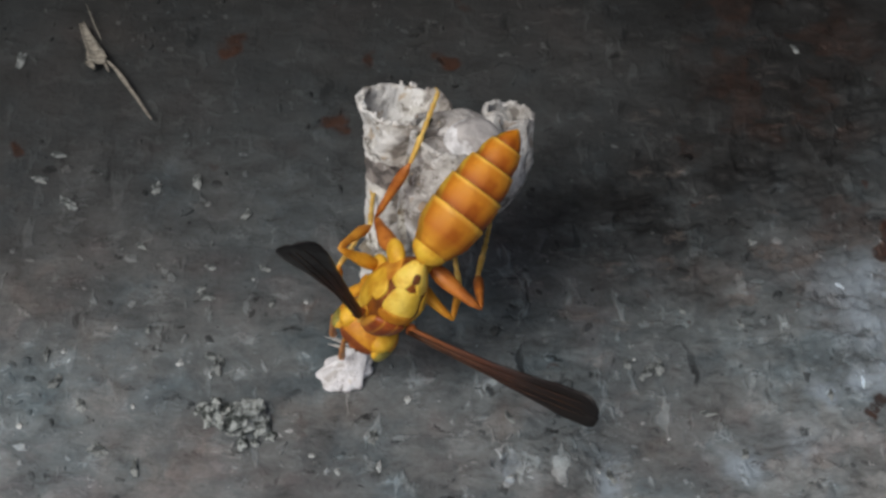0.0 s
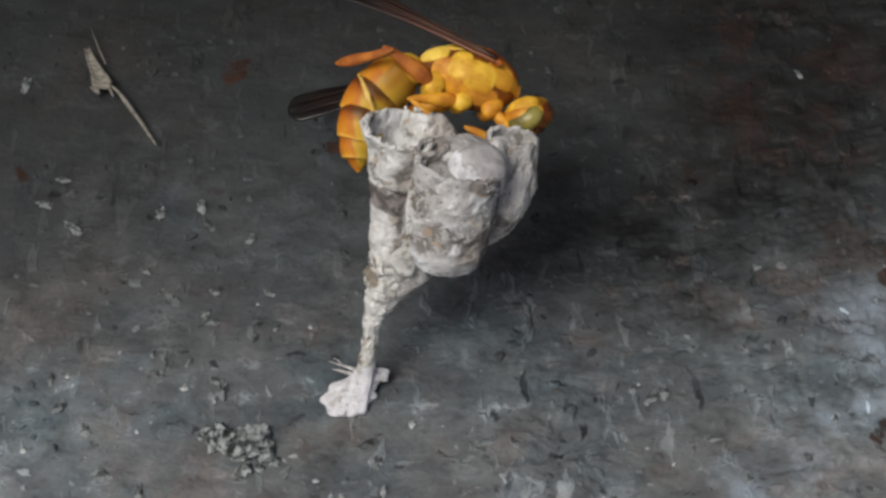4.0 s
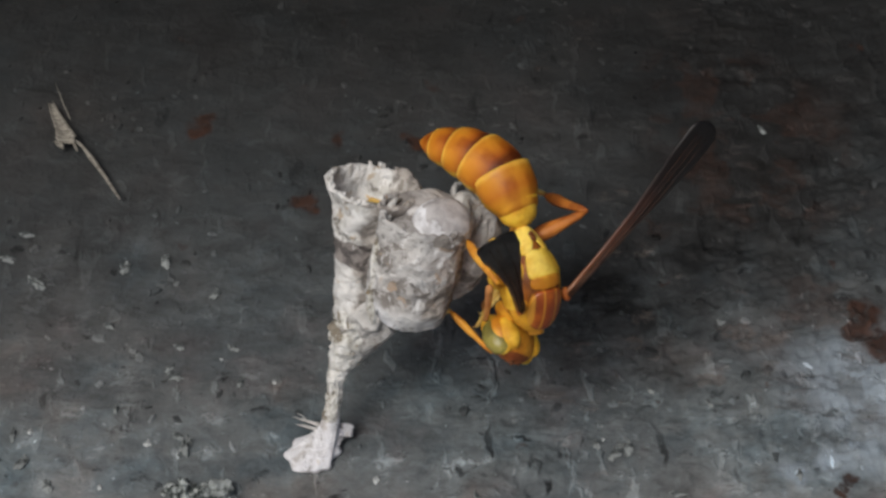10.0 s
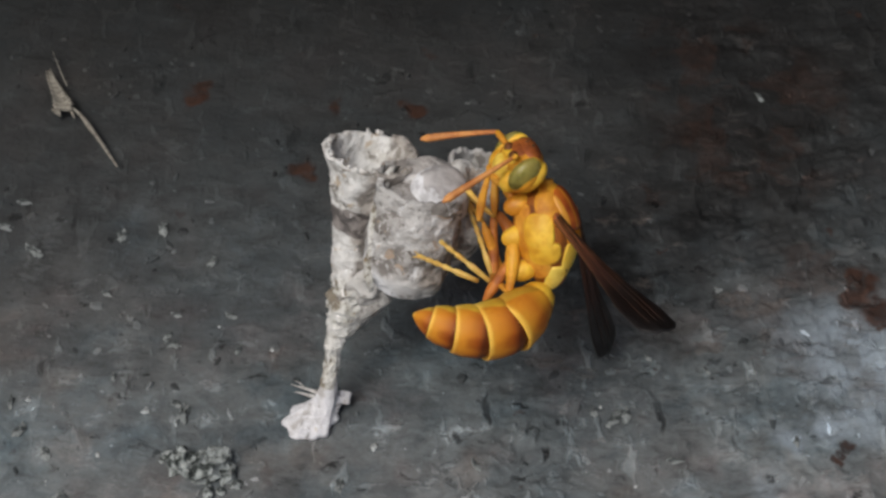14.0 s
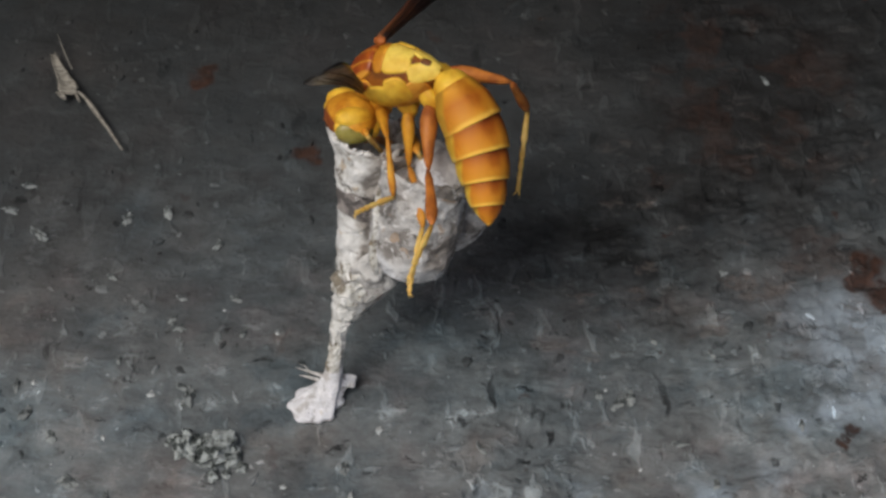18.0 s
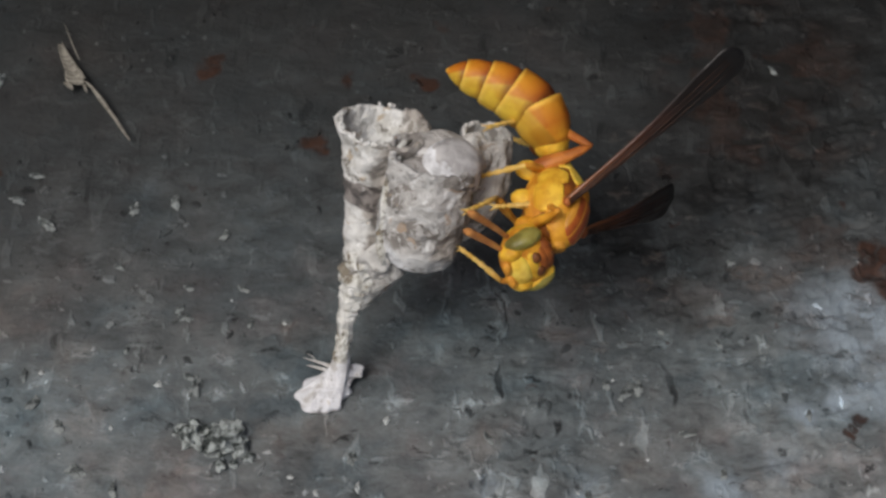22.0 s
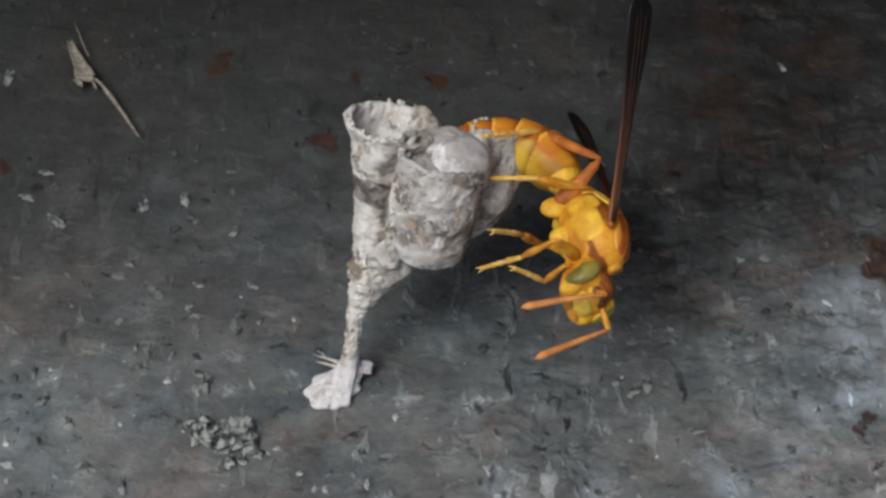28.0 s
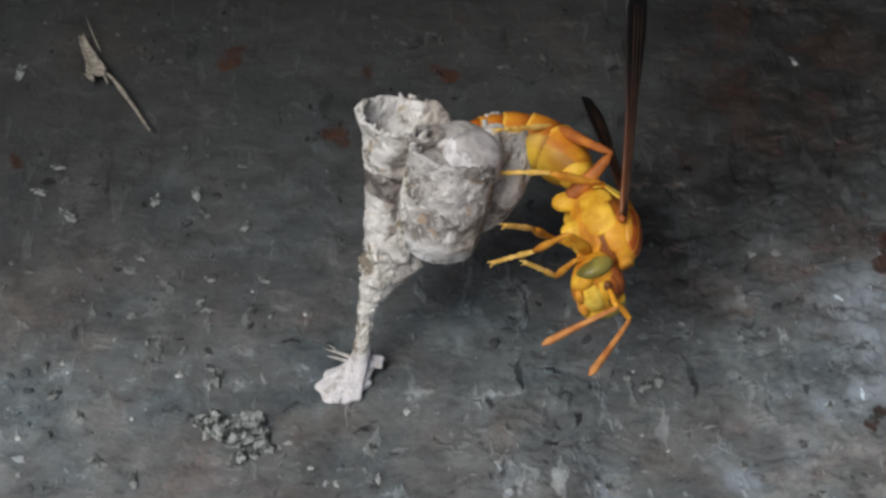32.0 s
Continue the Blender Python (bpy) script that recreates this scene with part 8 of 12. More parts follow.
    walk(MOVING["tarsus_l2"], [
        (0, mm(1.90, 6.53, -4.20, 0, 72, -1)), (0.267, mm(-2.34, 5.25, -2.03, -14, 20, -32)), (0.5, mm(-6.57, 3.97, 0.15, 0, -31, -54)),
        (1, mm(1.06, 1.59, -5.51, 0, 26, -17)), (1.5, mm(1.06, 1.59, -5.51, 0, 26, -17)), (1.8, mm(1.06, 1.59, -5.51, -0, 26, -17)), (2, mm(1.06, 1.59, -5.51, -0, 26, -17)),
        (2.2, mm(1.06, 1.59, -5.51, -0, 26, -17)), (2.5, mm(1.06, 1.59, -5.51, 0, 26, -17)), (3, mm(1.06, 1.59, -5.51, -0, 26, -17)),
        (3.5, mm(1.06, 1.59, -5.51, -0, 26, -17)), (5.5, mm(1.06, 1.59, -5.51, 0, 26, -17)), (6, mm(1.06, 1.59, -5.51, 0, 26, -17)), (6.5, mm(1.06, 1.59, -5.51, 0, 26, -17)),
        (7, mm(1.06, 1.59, -5.51, 0, 26, -17)), (7.5, mm(1.06, 1.59, -5.51, 0, 26, -17)), (8, mm(1.50, 3.46, -4.95, -0, 27, -16)), (8.5, mm(2.07, 3.31, -3.76, -0, 26, -9)),
        (8.667, mm(2.22, 3.40, -3.23, 8, 30, -65)), (8.833, mm(2.36, 3.49, -2.69, 9, 37, -124)), (9, mm(2.51, 3.59, -2.16, 0, 42, 172)),
        (9.167, mm(2.03, 2.92, -3.28, 8, 37, -127)), (9.333, mm(1.54, 2.26, -4.40, 7, 30, -70)), (9.5, mm(1.06, 1.59, -5.51, -0, 26, -17)),
        (10, mm(1.06, 1.59, -5.51, 0, 26, -17)), (10.5, mm(1.06, 1.59, -5.51, 0, 26, -17)), (11, mm(8.19, 2.42, -6.34, -0, 42, -10)),
        (11.5, mm(1.06, 1.59, -5.51, 0, 26, -17)), (12, mm(1.06, 1.59, -5.51, -0, 26, -17)), (12.5, mm(1.94, 3.26, -2.05, 0, 67, -6)),
        (12.7, mm(1.08, 2.77, -3.51, -0, 32, -20)), (12.8, mm(-1.71, 2.71, -3.77, -15, 38, 29)), (12.9, mm(-4.50, 2.66, -4.03, -18, 51, 83)),
        (13, mm(-7.30, 2.60, -4.29, 0, 59, 156)), (13.5, mm(-6.89, 2.70, -4.79, 0, 66, 135)), (13.833, mm(-4.24, 2.33, -5.03, -23, 53, 67)),
        (14.167, mm(-1.59, 1.96, -5.27, -17, 36, 23)), (14.5, mm(1.06, 1.59, -5.51, 0, 26, -17)), (15.5, mm(1.06, 1.59, -5.51, 0, 26, -17)),
        (15.733, mm(1.95, 1.36, -4.93, 10, 42, -57)), (16, mm(2.84, 1.13, -4.34, 0, 59, -111)), (16.5, mm(-0.30, 4.19, -4.94, 0, 49, -66)),
        (17, mm(0.17, 1.55, -5.18, 0, 27, -18)), (17.267, mm(-1.60, 2.97, -4.79, -6, 36, 33)), (17.5, mm(-3.37, 4.39, -4.40, 0, 45, 91)),
        (18, mm(-0.91, 9.14, -7.20, 24, 9, 89)), (18.3, mm(-0.91, 9.14, -7.20, 24, 9, 89)), (18.5, mm(1.06, 5.67, -3.34, 0, 55, 53)),
        (18.733, mm(-1.92, 4.74, -2.73, 2, 51, 90)), (19, mm(-4.90, 3.81, -2.11, 0, 48, 125)), (19.267, mm(0.72, 4.28, -4.39, 4, 52, 66)),
        (19.5, mm(6.34, 4.75, -6.67, -0, 56, 1)), (20, mm(0.99, 7.80, -1.89, -0, 87, -15)), (20.5, mm(1.06, 1.59, -5.51, 0, 26, -17)),
        (21, mm(1.06, 1.59, -5.51, -0, 26, -17)), (21.5, mm(1.06, 1.59, -5.51, 0, 26, -17)), (22, mm(-1.15, -0.06, -4.79, 0, 10, -46)),
        (22.167, mm(-0.40, 0.25, -4.52, 13, 17, -101)), (22.333, mm(0.35, 0.56, -4.24, 15, 31, -158)), (22.5, mm(1.09, 0.87, -3.97, 0, 40, 135)),
        (22.667, mm(0.10, 0.29, -4.39, 11, 32, -168)), (22.833, mm(-0.90, -0.30, -4.82, 10, 20, -118)), (23, mm(-1.90, -0.88, -5.24, 0, 12, -71)),
        (24, mm(-1.78, -0.90, -5.04, -0, 12, -74)), (25, mm(-1.78, -0.90, -5.04, -0, 12, -74)), (25.5, mm(-1.78, -0.90, -5.04, -0, 12, -74)),
        (27.5, mm(-1.78, -0.90, -5.04, -0, 12, -74)), (28, mm(-1.78, -0.90, -5.04, -0, 12, -74)), (29, mm(-1.78, -0.90, -5.04, -0, 12, -74)),
        (30, mm(-1.78, -0.90, -5.04, -0, 12, -74)), (31, mm(-1.78, -0.90, -5.04, -0, 12, -74)), (32, mm(-1.78, -0.90, -5.04, -0, 12, -74)),
    ])
    walk(MOVING["femur_l3"], [
        (0, mm(-2.40, 1.40, -2.00, -0, -32, 93)), (0.267, mm(-2.40, 1.40, -2.00, 12, 0, 54)), (0.5, mm(-2.40, 1.40, -2.00, -0, 32, 14)),
        (0.733, mm(-2.40, 1.40, -2.00, 17, -7, 58)), (1, mm(-2.40, 1.40, -2.00, -0, -46, 105)), (1.267, mm(-2.40, 1.40, -2.00, 17, -7, 58)),
        (1.5, mm(-2.40, 1.40, -2.00, 0, 32, 14)), (1.8, mm(-2.40, 1.40, -2.00, -0, 32, 14)), (2, mm(-2.40, 1.40, -2.00, 0, 32, 14)), (2.2, mm(-2.40, 1.40, -2.00, 0, 32, 14)),
        (2.5, mm(-2.40, 1.40, -2.00, 0, 32, 14)), (2.733, mm(-2.40, 1.40, -2.00, 11, 46, -32)), (3, mm(-2.40, 1.40, -2.00, -0, 61, -93)),
        (3.267, mm(-2.40, 1.40, -2.00, 11, 46, -32)), (3.5, mm(-2.40, 1.40, -2.00, -0, 32, 14)), (4.167, mm(-2.40, 1.40, -2.00, 2, 30, 63)),
        (4.833, mm(-2.40, 1.40, -2.00, 2, 28, 111)), (5.5, mm(-2.40, 1.40, -2.00, 0, 27, 158)), (6, mm(-2.40, 1.40, -2.00, 0, 27, 158)),
        (6.5, mm(-2.40, 1.40, -2.00, 0, 25, 159)), (7, mm(-2.40, 1.40, -2.00, 0, 25, 159)), (7.5, mm(-2.40, 1.40, -2.00, 0, 25, 159)),
        (7.667, mm(-2.40, 1.40, -2.00, -14, 13, 107)), (7.833, mm(-2.40, 1.40, -2.00, -14, -6, 60)), (8, mm(-2.40, 1.40, -2.00, -0, -17, 9)),
        (8.5, mm(-2.40, 1.40, -2.00, -0, 32, 14)), (8.733, mm(-2.40, 1.40, -2.00, 10, -1, 47)), (9, mm(-2.40, 1.40, -2.00, 0, -34, 79)),
        (9.267, mm(-2.40, 1.40, -2.00, 7, -46, 115)), (9.5, mm(-2.40, 1.40, -2.00, 0, -59, 160)), (10, mm(-2.40, 1.40, -2.00, 0, -30, 114)),
        (10.5, mm(-2.40, 1.40, -2.00, 0, 1, 112)), (11, mm(-2.40, 1.40, -2.00, 0, 34, 114)), (11.5, mm(-2.40, 1.40, -2.00, 0, 30, 147)),
        (12, mm(-2.40, 1.40, -2.00, 0, 15, 144)), (12.167, mm(-2.40, 1.40, -2.00, 27, -0, -162)), (12.333, mm(-2.40, 1.40, -2.00, 31, -30, -112)),
        (12.5, mm(-2.40, 1.40, -2.00, 0, -50, -41)), (12.7, mm(-2.40, 1.40, -2.00, -0, -16, -81)), (13, mm(-2.40, 1.40, -2.00, -0, -33, -66)),
        (13.5, mm(-2.40, 1.40, -2.00, 0, -44, -88)), (14, mm(-2.40, 1.40, -2.00, -19, -6, -35)), (14.5, mm(-2.40, 1.40, -2.00, 0, 32, 14)),
        (15.5, mm(-2.40, 1.40, -2.00, -0, 32, 14)), (16, mm(-2.40, 1.40, -2.00, -0, -21, 60)), (16.5, mm(-2.40, 1.40, -2.00, 0, 3, 94)),
        (17, mm(-2.40, 1.40, -2.00, 0, 64, 91)), (17.267, mm(-2.40, 1.40, -2.00, -4, 14, 80)), (17.5, mm(-2.40, 1.40, -2.00, 0, -36, 72)),
        (18, mm(-2.40, 1.40, -2.00, 12, 22, 94)), (18.3, mm(-2.40, 1.40, -2.00, 12, 22, 94)), (18.5, mm(-2.40, 1.40, -2.00, 0, -54, 128)),
        (18.733, mm(-2.40, 1.40, -2.00, 12, -30, 75)), (19, mm(-2.40, 1.40, -2.00, -0, -8, 34)), (19.5, mm(-2.40, 1.40, -2.00, 0, -44, 69)),
        (20, mm(-2.40, 1.40, -2.00, -0, -17, 127)), (20.267, mm(-2.40, 1.40, -2.00, 13, 7, 72)), (20.5, mm(-2.40, 1.40, -2.00, -0, 32, 14)),
        (21, mm(-2.40, 1.40, -2.00, 0, 22, 64)), (21.5, mm(-2.40, 1.40, -2.00, 0, 32, 14)), (21.733, mm(-2.40, 1.40, -2.00, 14, 11, 83)),
        (22, mm(-2.40, 1.40, -2.00, -0, -9, 147)), (22.5, mm(-2.40, 1.40, -2.00, 0, -5, 152)), (23, mm(-2.40, 1.40, -2.00, -0, -16, 148)),
        (24, mm(-2.40, 1.40, -2.00, -0, -15, 147)), (25, mm(-2.40, 1.40, -2.00, -0, -15, 147)), (25.5, mm(-2.40, 1.40, -2.00, -0, -15, 147)),
        (27.5, mm(-2.40, 1.40, -2.00, -0, -15, 147)), (28, mm(-2.40, 1.40, -2.00, -0, -15, 147)), (29, mm(-2.40, 1.40, -2.00, -0, -15, 147)),
        (30, mm(-2.40, 1.40, -2.00, -0, -15, 147)), (31, mm(-2.40, 1.40, -2.00, -0, -15, 147)), (32, mm(-2.40, 1.40, -2.00, -0, -15, 147)),
    ])
    walk(MOVING["tibia_l3"], [
        (0, mm(-2.64, 5.91, 0.78, 0, 60, 23)), (0.167, mm(-1.11, 4.78, -1.08, 30, 41, 96)), (0.333, mm(0.43, 3.65, -2.94, 23, 16, 143)),
        (0.5, mm(1.96, 2.52, -4.80, -0, 3, -171)), (0.733, mm(-0.71, 3.74, -1.49, 13, 26, 143)), (1, mm(-3.38, 4.95, 1.81, -0, 51, 85)),
        (1.267, mm(-0.71, 3.74, -1.49, 13, 26, 143)), (1.5, mm(1.96, 2.52, -4.80, 0, 3, -171)), (1.8, mm(1.96, 2.52, -4.80, 0, 3, -171)),
        (2, mm(1.96, 2.52, -4.80, -0, 3, -171)), (2.2, mm(1.96, 2.52, -4.80, -0, 3, -171)), (2.5, mm(1.96, 2.52, -4.80, -0, 3, -171)),
        (2.733, mm(-0.30, 0.68, -5.72, -1, -0, 143)), (3, mm(-2.56, -1.15, -6.64, -0, -3, 96)), (3.267, mm(-0.30, 0.68, -5.72, -1, -0, 143)),
        (3.5, mm(1.96, 2.52, -4.80, 0, 3, -171)), (4.167, mm(-0.96, 2.74, -4.66, 15, 13, 141)), (4.833, mm(-3.88, 2.95, -4.52, 18, 31, 91)),
        (5.5, mm(-6.79, 3.17, -4.38, -0, 44, 30)), (6, mm(-6.79, 3.17, -4.38, -0, 44, 30)), (6.5, mm(-6.90, 3.14, -4.20, -0, 43, 30)), (7, mm(-6.90, 3.14, -4.20, -0, 43, 30)),
        (7.5, mm(-6.90, 3.14, -4.20, -0, 43, 30)), (7.733, mm(-2.15, 2.68, -2.31, 3, 40, 95)), (8, mm(2.59, 2.23, -0.42, -0, 37, 156)),
        (8.5, mm(1.96, 2.52, -4.80, 0, 3, -171)), (9, mm(-1.57, 5.71, 0.96, 0, 53, -168)), (9.5, mm(-5.00, 2.33, 2.52, 0, 51, 156)), (10, mm(-4.28, 5.57, 0.67, 0, 84, 123)),
        (10.167, mm(-4.32, 5.82, -0.25, -28, 79, 40)), (10.333, mm(-4.36, 6.06, -1.17, -18, 73, -6)), (10.5, mm(-4.40, 6.31, -2.09, -0, 70, -45)),
        (11, mm(-4.20, 5.41, -4.95, 0, 43, -55)), (11.5, mm(-6.28, 3.90, -4.61, 0, 53, -82)), (12, mm(-6.55, 4.39, -3.37, 0, 58, -87)),
        (12.267, mm(-3.18, 1.79, -0.66, 12, 25, -46)), (12.5, mm(0.19, -0.82, 2.05, -0, -6, -14)), (12.6, mm(-0.71, -2.23, 0.74, -9, 10, 43)),
        (12.7, mm(-1.62, -3.64, -0.57, -0, 27, 103)), (13, mm(-0.60, -2.66, 0.89, -0, 46, 142)), (13.5, mm(-2.28, -2.43, 1.66, -0, 68, 111)),
        (14, mm(-0.16, 0.04, -1.57, 15, 35, 158)), (14.5, mm(1.96, 2.52, -4.80, 0, 3, -171)), (15.5, mm(1.96, 2.52, -4.80, 0, 3, -171)),
        (16, mm(0.09, 5.69, -0.14, 0, 39, -137)), (16.5, mm(-2.75, 6.68, -2.29, -0, 45, -114)), (17, mm(-2.43, 3.73, -6.76, 0, 30, -100)),
        (17.167, mm(-1.97, 4.32, -4.15, -10, 23, -157)), (17.333, mm(-1.52, 4.91, -1.53, -9, 12, 152)), (17.5, mm(-1.07, 5.50, 1.08, -0, 5, 101)),
        (18, mm(-2.70, 6.32, -3.95, 20, -3, 118)), (18.3, mm(-2.70, 6.32, -3.95, 20, -3, 118)), (18.5, mm(-4.35, 3.87, 2.27, 0, -37, 168)),
        (19, mm(1.93, 4.37, -1.29, -0, 15, 180)), (19.167, mm(0.95, 4.57, -0.31, 30, 29, 143)), (19.333, mm(-0.03, 4.77, 0.68, 50, 55, 109)),
        (19.5, mm(-1.02, 4.97, 1.67, 0, 83, 14)), (19.667, mm(-2.50, 5.12, 0.96, -32, 73, -68)), (19.833, mm(-3.98, 5.28, 0.26, -20, 63, -106)),
        (20, mm(-5.46, 5.44, -0.44, -0, 57, -139)), (20.5, mm(1.96, 2.52, -4.80, -0, 3, -171)), (21, mm(-0.28, 5.83, -3.98, -0, -8, -124)),
        (21.5, mm(1.96, 2.52, -4.80, -0, 3, -171)), (22, mm(-6.77, 4.28, -1.20, 0, 34, 147)), (22.5, mm(-7.07, 3.86, -1.51, 0, 40, 142)),
        (23, mm(-6.73, 4.06, -0.50, -0, 17, 147)), (24, mm(-6.68, 4.19, -0.59, -0, 18, 145)), (25, mm(-6.68, 4.19, -0.59, -0, 18, 145)),
        (25.5, mm(-6.68, 4.19, -0.59, -0, 18, 145)), (27.5, mm(-6.68, 4.19, -0.59, -0, 18, 145)), (28, mm(-6.68, 4.19, -0.59, -0, 18, 145)),
        (29, mm(-6.68, 4.19, -0.59, -0, 18, 145)), (30, mm(-6.68, 4.19, -0.59, -0, 18, 145)), (31, mm(-6.68, 4.19, -0.59, -0, 18, 145)),
        (32, mm(-6.68, 4.19, -0.59, -0, 18, 145)),
    ])
    walk(MOVING["tarsus_l3"], [
        (0, mm(0.15, 7.07, -4.40, 0, 73, 60)), (0.267, mm(-1.90, 4.32, -4.73, -12, 41, 20)), (0.5, mm(-3.96, 1.57, -5.07, 0, 10, -4)),
        (0.733, mm(-3.50, 5.14, -3.96, -3, 4, -57)), (1, mm(-3.04, 8.72, -2.85, 0, -3, -111)), (1.267, mm(-3.50, 5.14, -3.96, -3, 4, -57)),
        (1.5, mm(-3.96, 1.57, -5.07, -0, 10, -4)), (1.8, mm(-3.96, 1.57, -5.07, -0, 10, -4)), (2, mm(-3.96, 1.57, -5.07, 0, 10, -4)), (2.2, mm(-3.96, 1.57, -5.07, 0, 10, -4)),
        (2.5, mm(-3.96, 1.57, -5.07, 0, 10, -4)), (2.733, mm(-3.57, 3.19, -5.69, 9, 30, -38)), (3, mm(-3.19, 4.81, -6.32, 0, 51, -81)),
        (3.267, mm(-3.57, 3.19, -5.69, 9, 30, -38)), (3.5, mm(-3.96, 1.57, -5.07, 0, 10, -4)), (4.5, mm(-3.49, 3.45, -6.79, -0, 9, -41)),
        (5.5, mm(-3.02, 5.33, -8.51, 0, 8, -78)), (6, mm(-3.02, 5.33, -8.51, 0, 8, -78)), (6.5, mm(-3.12, 5.34, -8.31, 0, 7, -77)), (7, mm(-3.12, 5.34, -8.31, 0, 7, -77)),
        (7.5, mm(-3.12, 5.34, -8.31, 0, 7, -77)), (8, mm(-1.79, 4.19, -4.02, 0, 16, -12)), (8.5, mm(-3.96, 1.57, -5.07, -0, 10, -4)), (9, mm(-5.14, 4.98, -3.80, -0, 7, -13)),
        (9.5, mm(-8.47, 3.90, -2.11, -0, -12, -60)), (10, mm(-4.65, 6.13, -5.29, -0, -24, -116)), (10.5, mm(-2.96, 4.87, -7.74, 0, -16, -123)),
        (11, mm(-1.68, 1.80, -9.03, -0, 37, -104)), (11.267, mm(-3.71, 1.08, -9.23, -8, 49, -66)), (11.5, mm(-5.75, 0.35, -9.43, -0, 62, -16)),
        (11.733, mm(-6.07, 0.76, -8.93, -2, 59, -54)), (12, mm(-6.39, 1.17, -8.43, 0, 56, -88)), (12.267, mm(-0.21, -0.56, -2.85, 11, 26, -47)),
        (12.5, mm(5.97, -2.29, 2.73, -0, -3, -16)), (12.7, mm(-2.79, 1.60, -3.25, -0, 55, -36)), (12.867, mm(-3.34, 0.77, -3.32, -2, 57, 30)),
        (13, mm(-3.88, -0.05, -3.40, 0, 59, 98)), (13.5, mm(-3.06, -0.36, -3.92, -0, 56, 80)), (14, mm(-3.51, 0.60, -4.49, -11, 32, 32)),
        (14.5, mm(-3.96, 1.57, -5.07, 0, 10, -4)), (15.5, mm(-3.96, 1.57, -5.07, -0, 10, -4)), (16, mm(-3.28, 2.51, -3.94, 0, -47, -0)),
        (16.5, mm(-4.47, 2.81, -6.54, 0, 6, 18)), (17, mm(-3.34, -1.40, -9.74, 0, 17, 7)), (17.5, mm(-2.19, 11.37, 0.54, -0, 44, 53)),
        (17.75, mm(-3.85, 11.49, -1.56, 15, 13, 84)), (18, mm(-5.51, 11.62, -3.66, 13, -21, 108)), (18.3, mm(-5.51, 11.62, -3.66, 13, -21, 108)),
        (18.5, mm(-9.06, 4.88, 5.85, 0, -1, 138)), (19, mm(-3.85, 4.41, -2.89, -0, 27, 154)), (19.5, mm(-0.28, 5.15, -4.29, -0, 58, -177)),
        (19.667, mm(-2.82, 4.53, -4.68, 7, 60, 138)), (19.833, mm(-5.37, 3.92, -5.08, 8, 65, 88)), (20, mm(-7.92, 3.30, -5.47, -0, 68, 29)),
        (20.5, mm(-3.96, 1.57, -5.07, 0, 10, -4)), (20.733, mm(-3.77, 1.23, -4.10, -6, 27, 28)), (21, mm(-3.59, 0.90, -3.14, 0, 45, 66)),
        (21.267, mm(-3.77, 1.23, -4.10, -6, 27, 28)), (21.5, mm(-3.96, 1.57, -5.07, 0, 10, -4)), (21.667, mm(-6.28, 3.38, -4.91, -8, 17, 42)),
        (21.833, mm(-8.60, 5.19, -4.74, -9, 27, 89)), (22, mm(-10.92, 7.01, -4.58, -0, 35, 141)), (22.5, mm(-10.69, 6.68, -5.38, -0, 44, 143)),
        (23, mm(-11.52, 7.21, -2.26, 0, 18, 153)), (24, mm(-11.33, 7.48, -2.47, -0, 20, 151)), (25, mm(-11.33, 7.48, -2.47, -0, 20, 151)),
        (25.5, mm(-11.33, 7.48, -2.47, -0, 20, 151)), (27.5, mm(-11.33, 7.48, -2.47, -0, 20, 151)), (28, mm(-11.33, 7.48, -2.47, -0, 20, 151)),
        (29, mm(-11.33, 7.48, -2.47, -0, 20, 151)), (30, mm(-11.33, 7.48, -2.47, -0, 20, 151)), (31, mm(-11.33, 7.48, -2.47, -0, 20, 151)),
        (32, mm(-11.33, 7.48, -2.47, -0, 20, 151)),
    ])
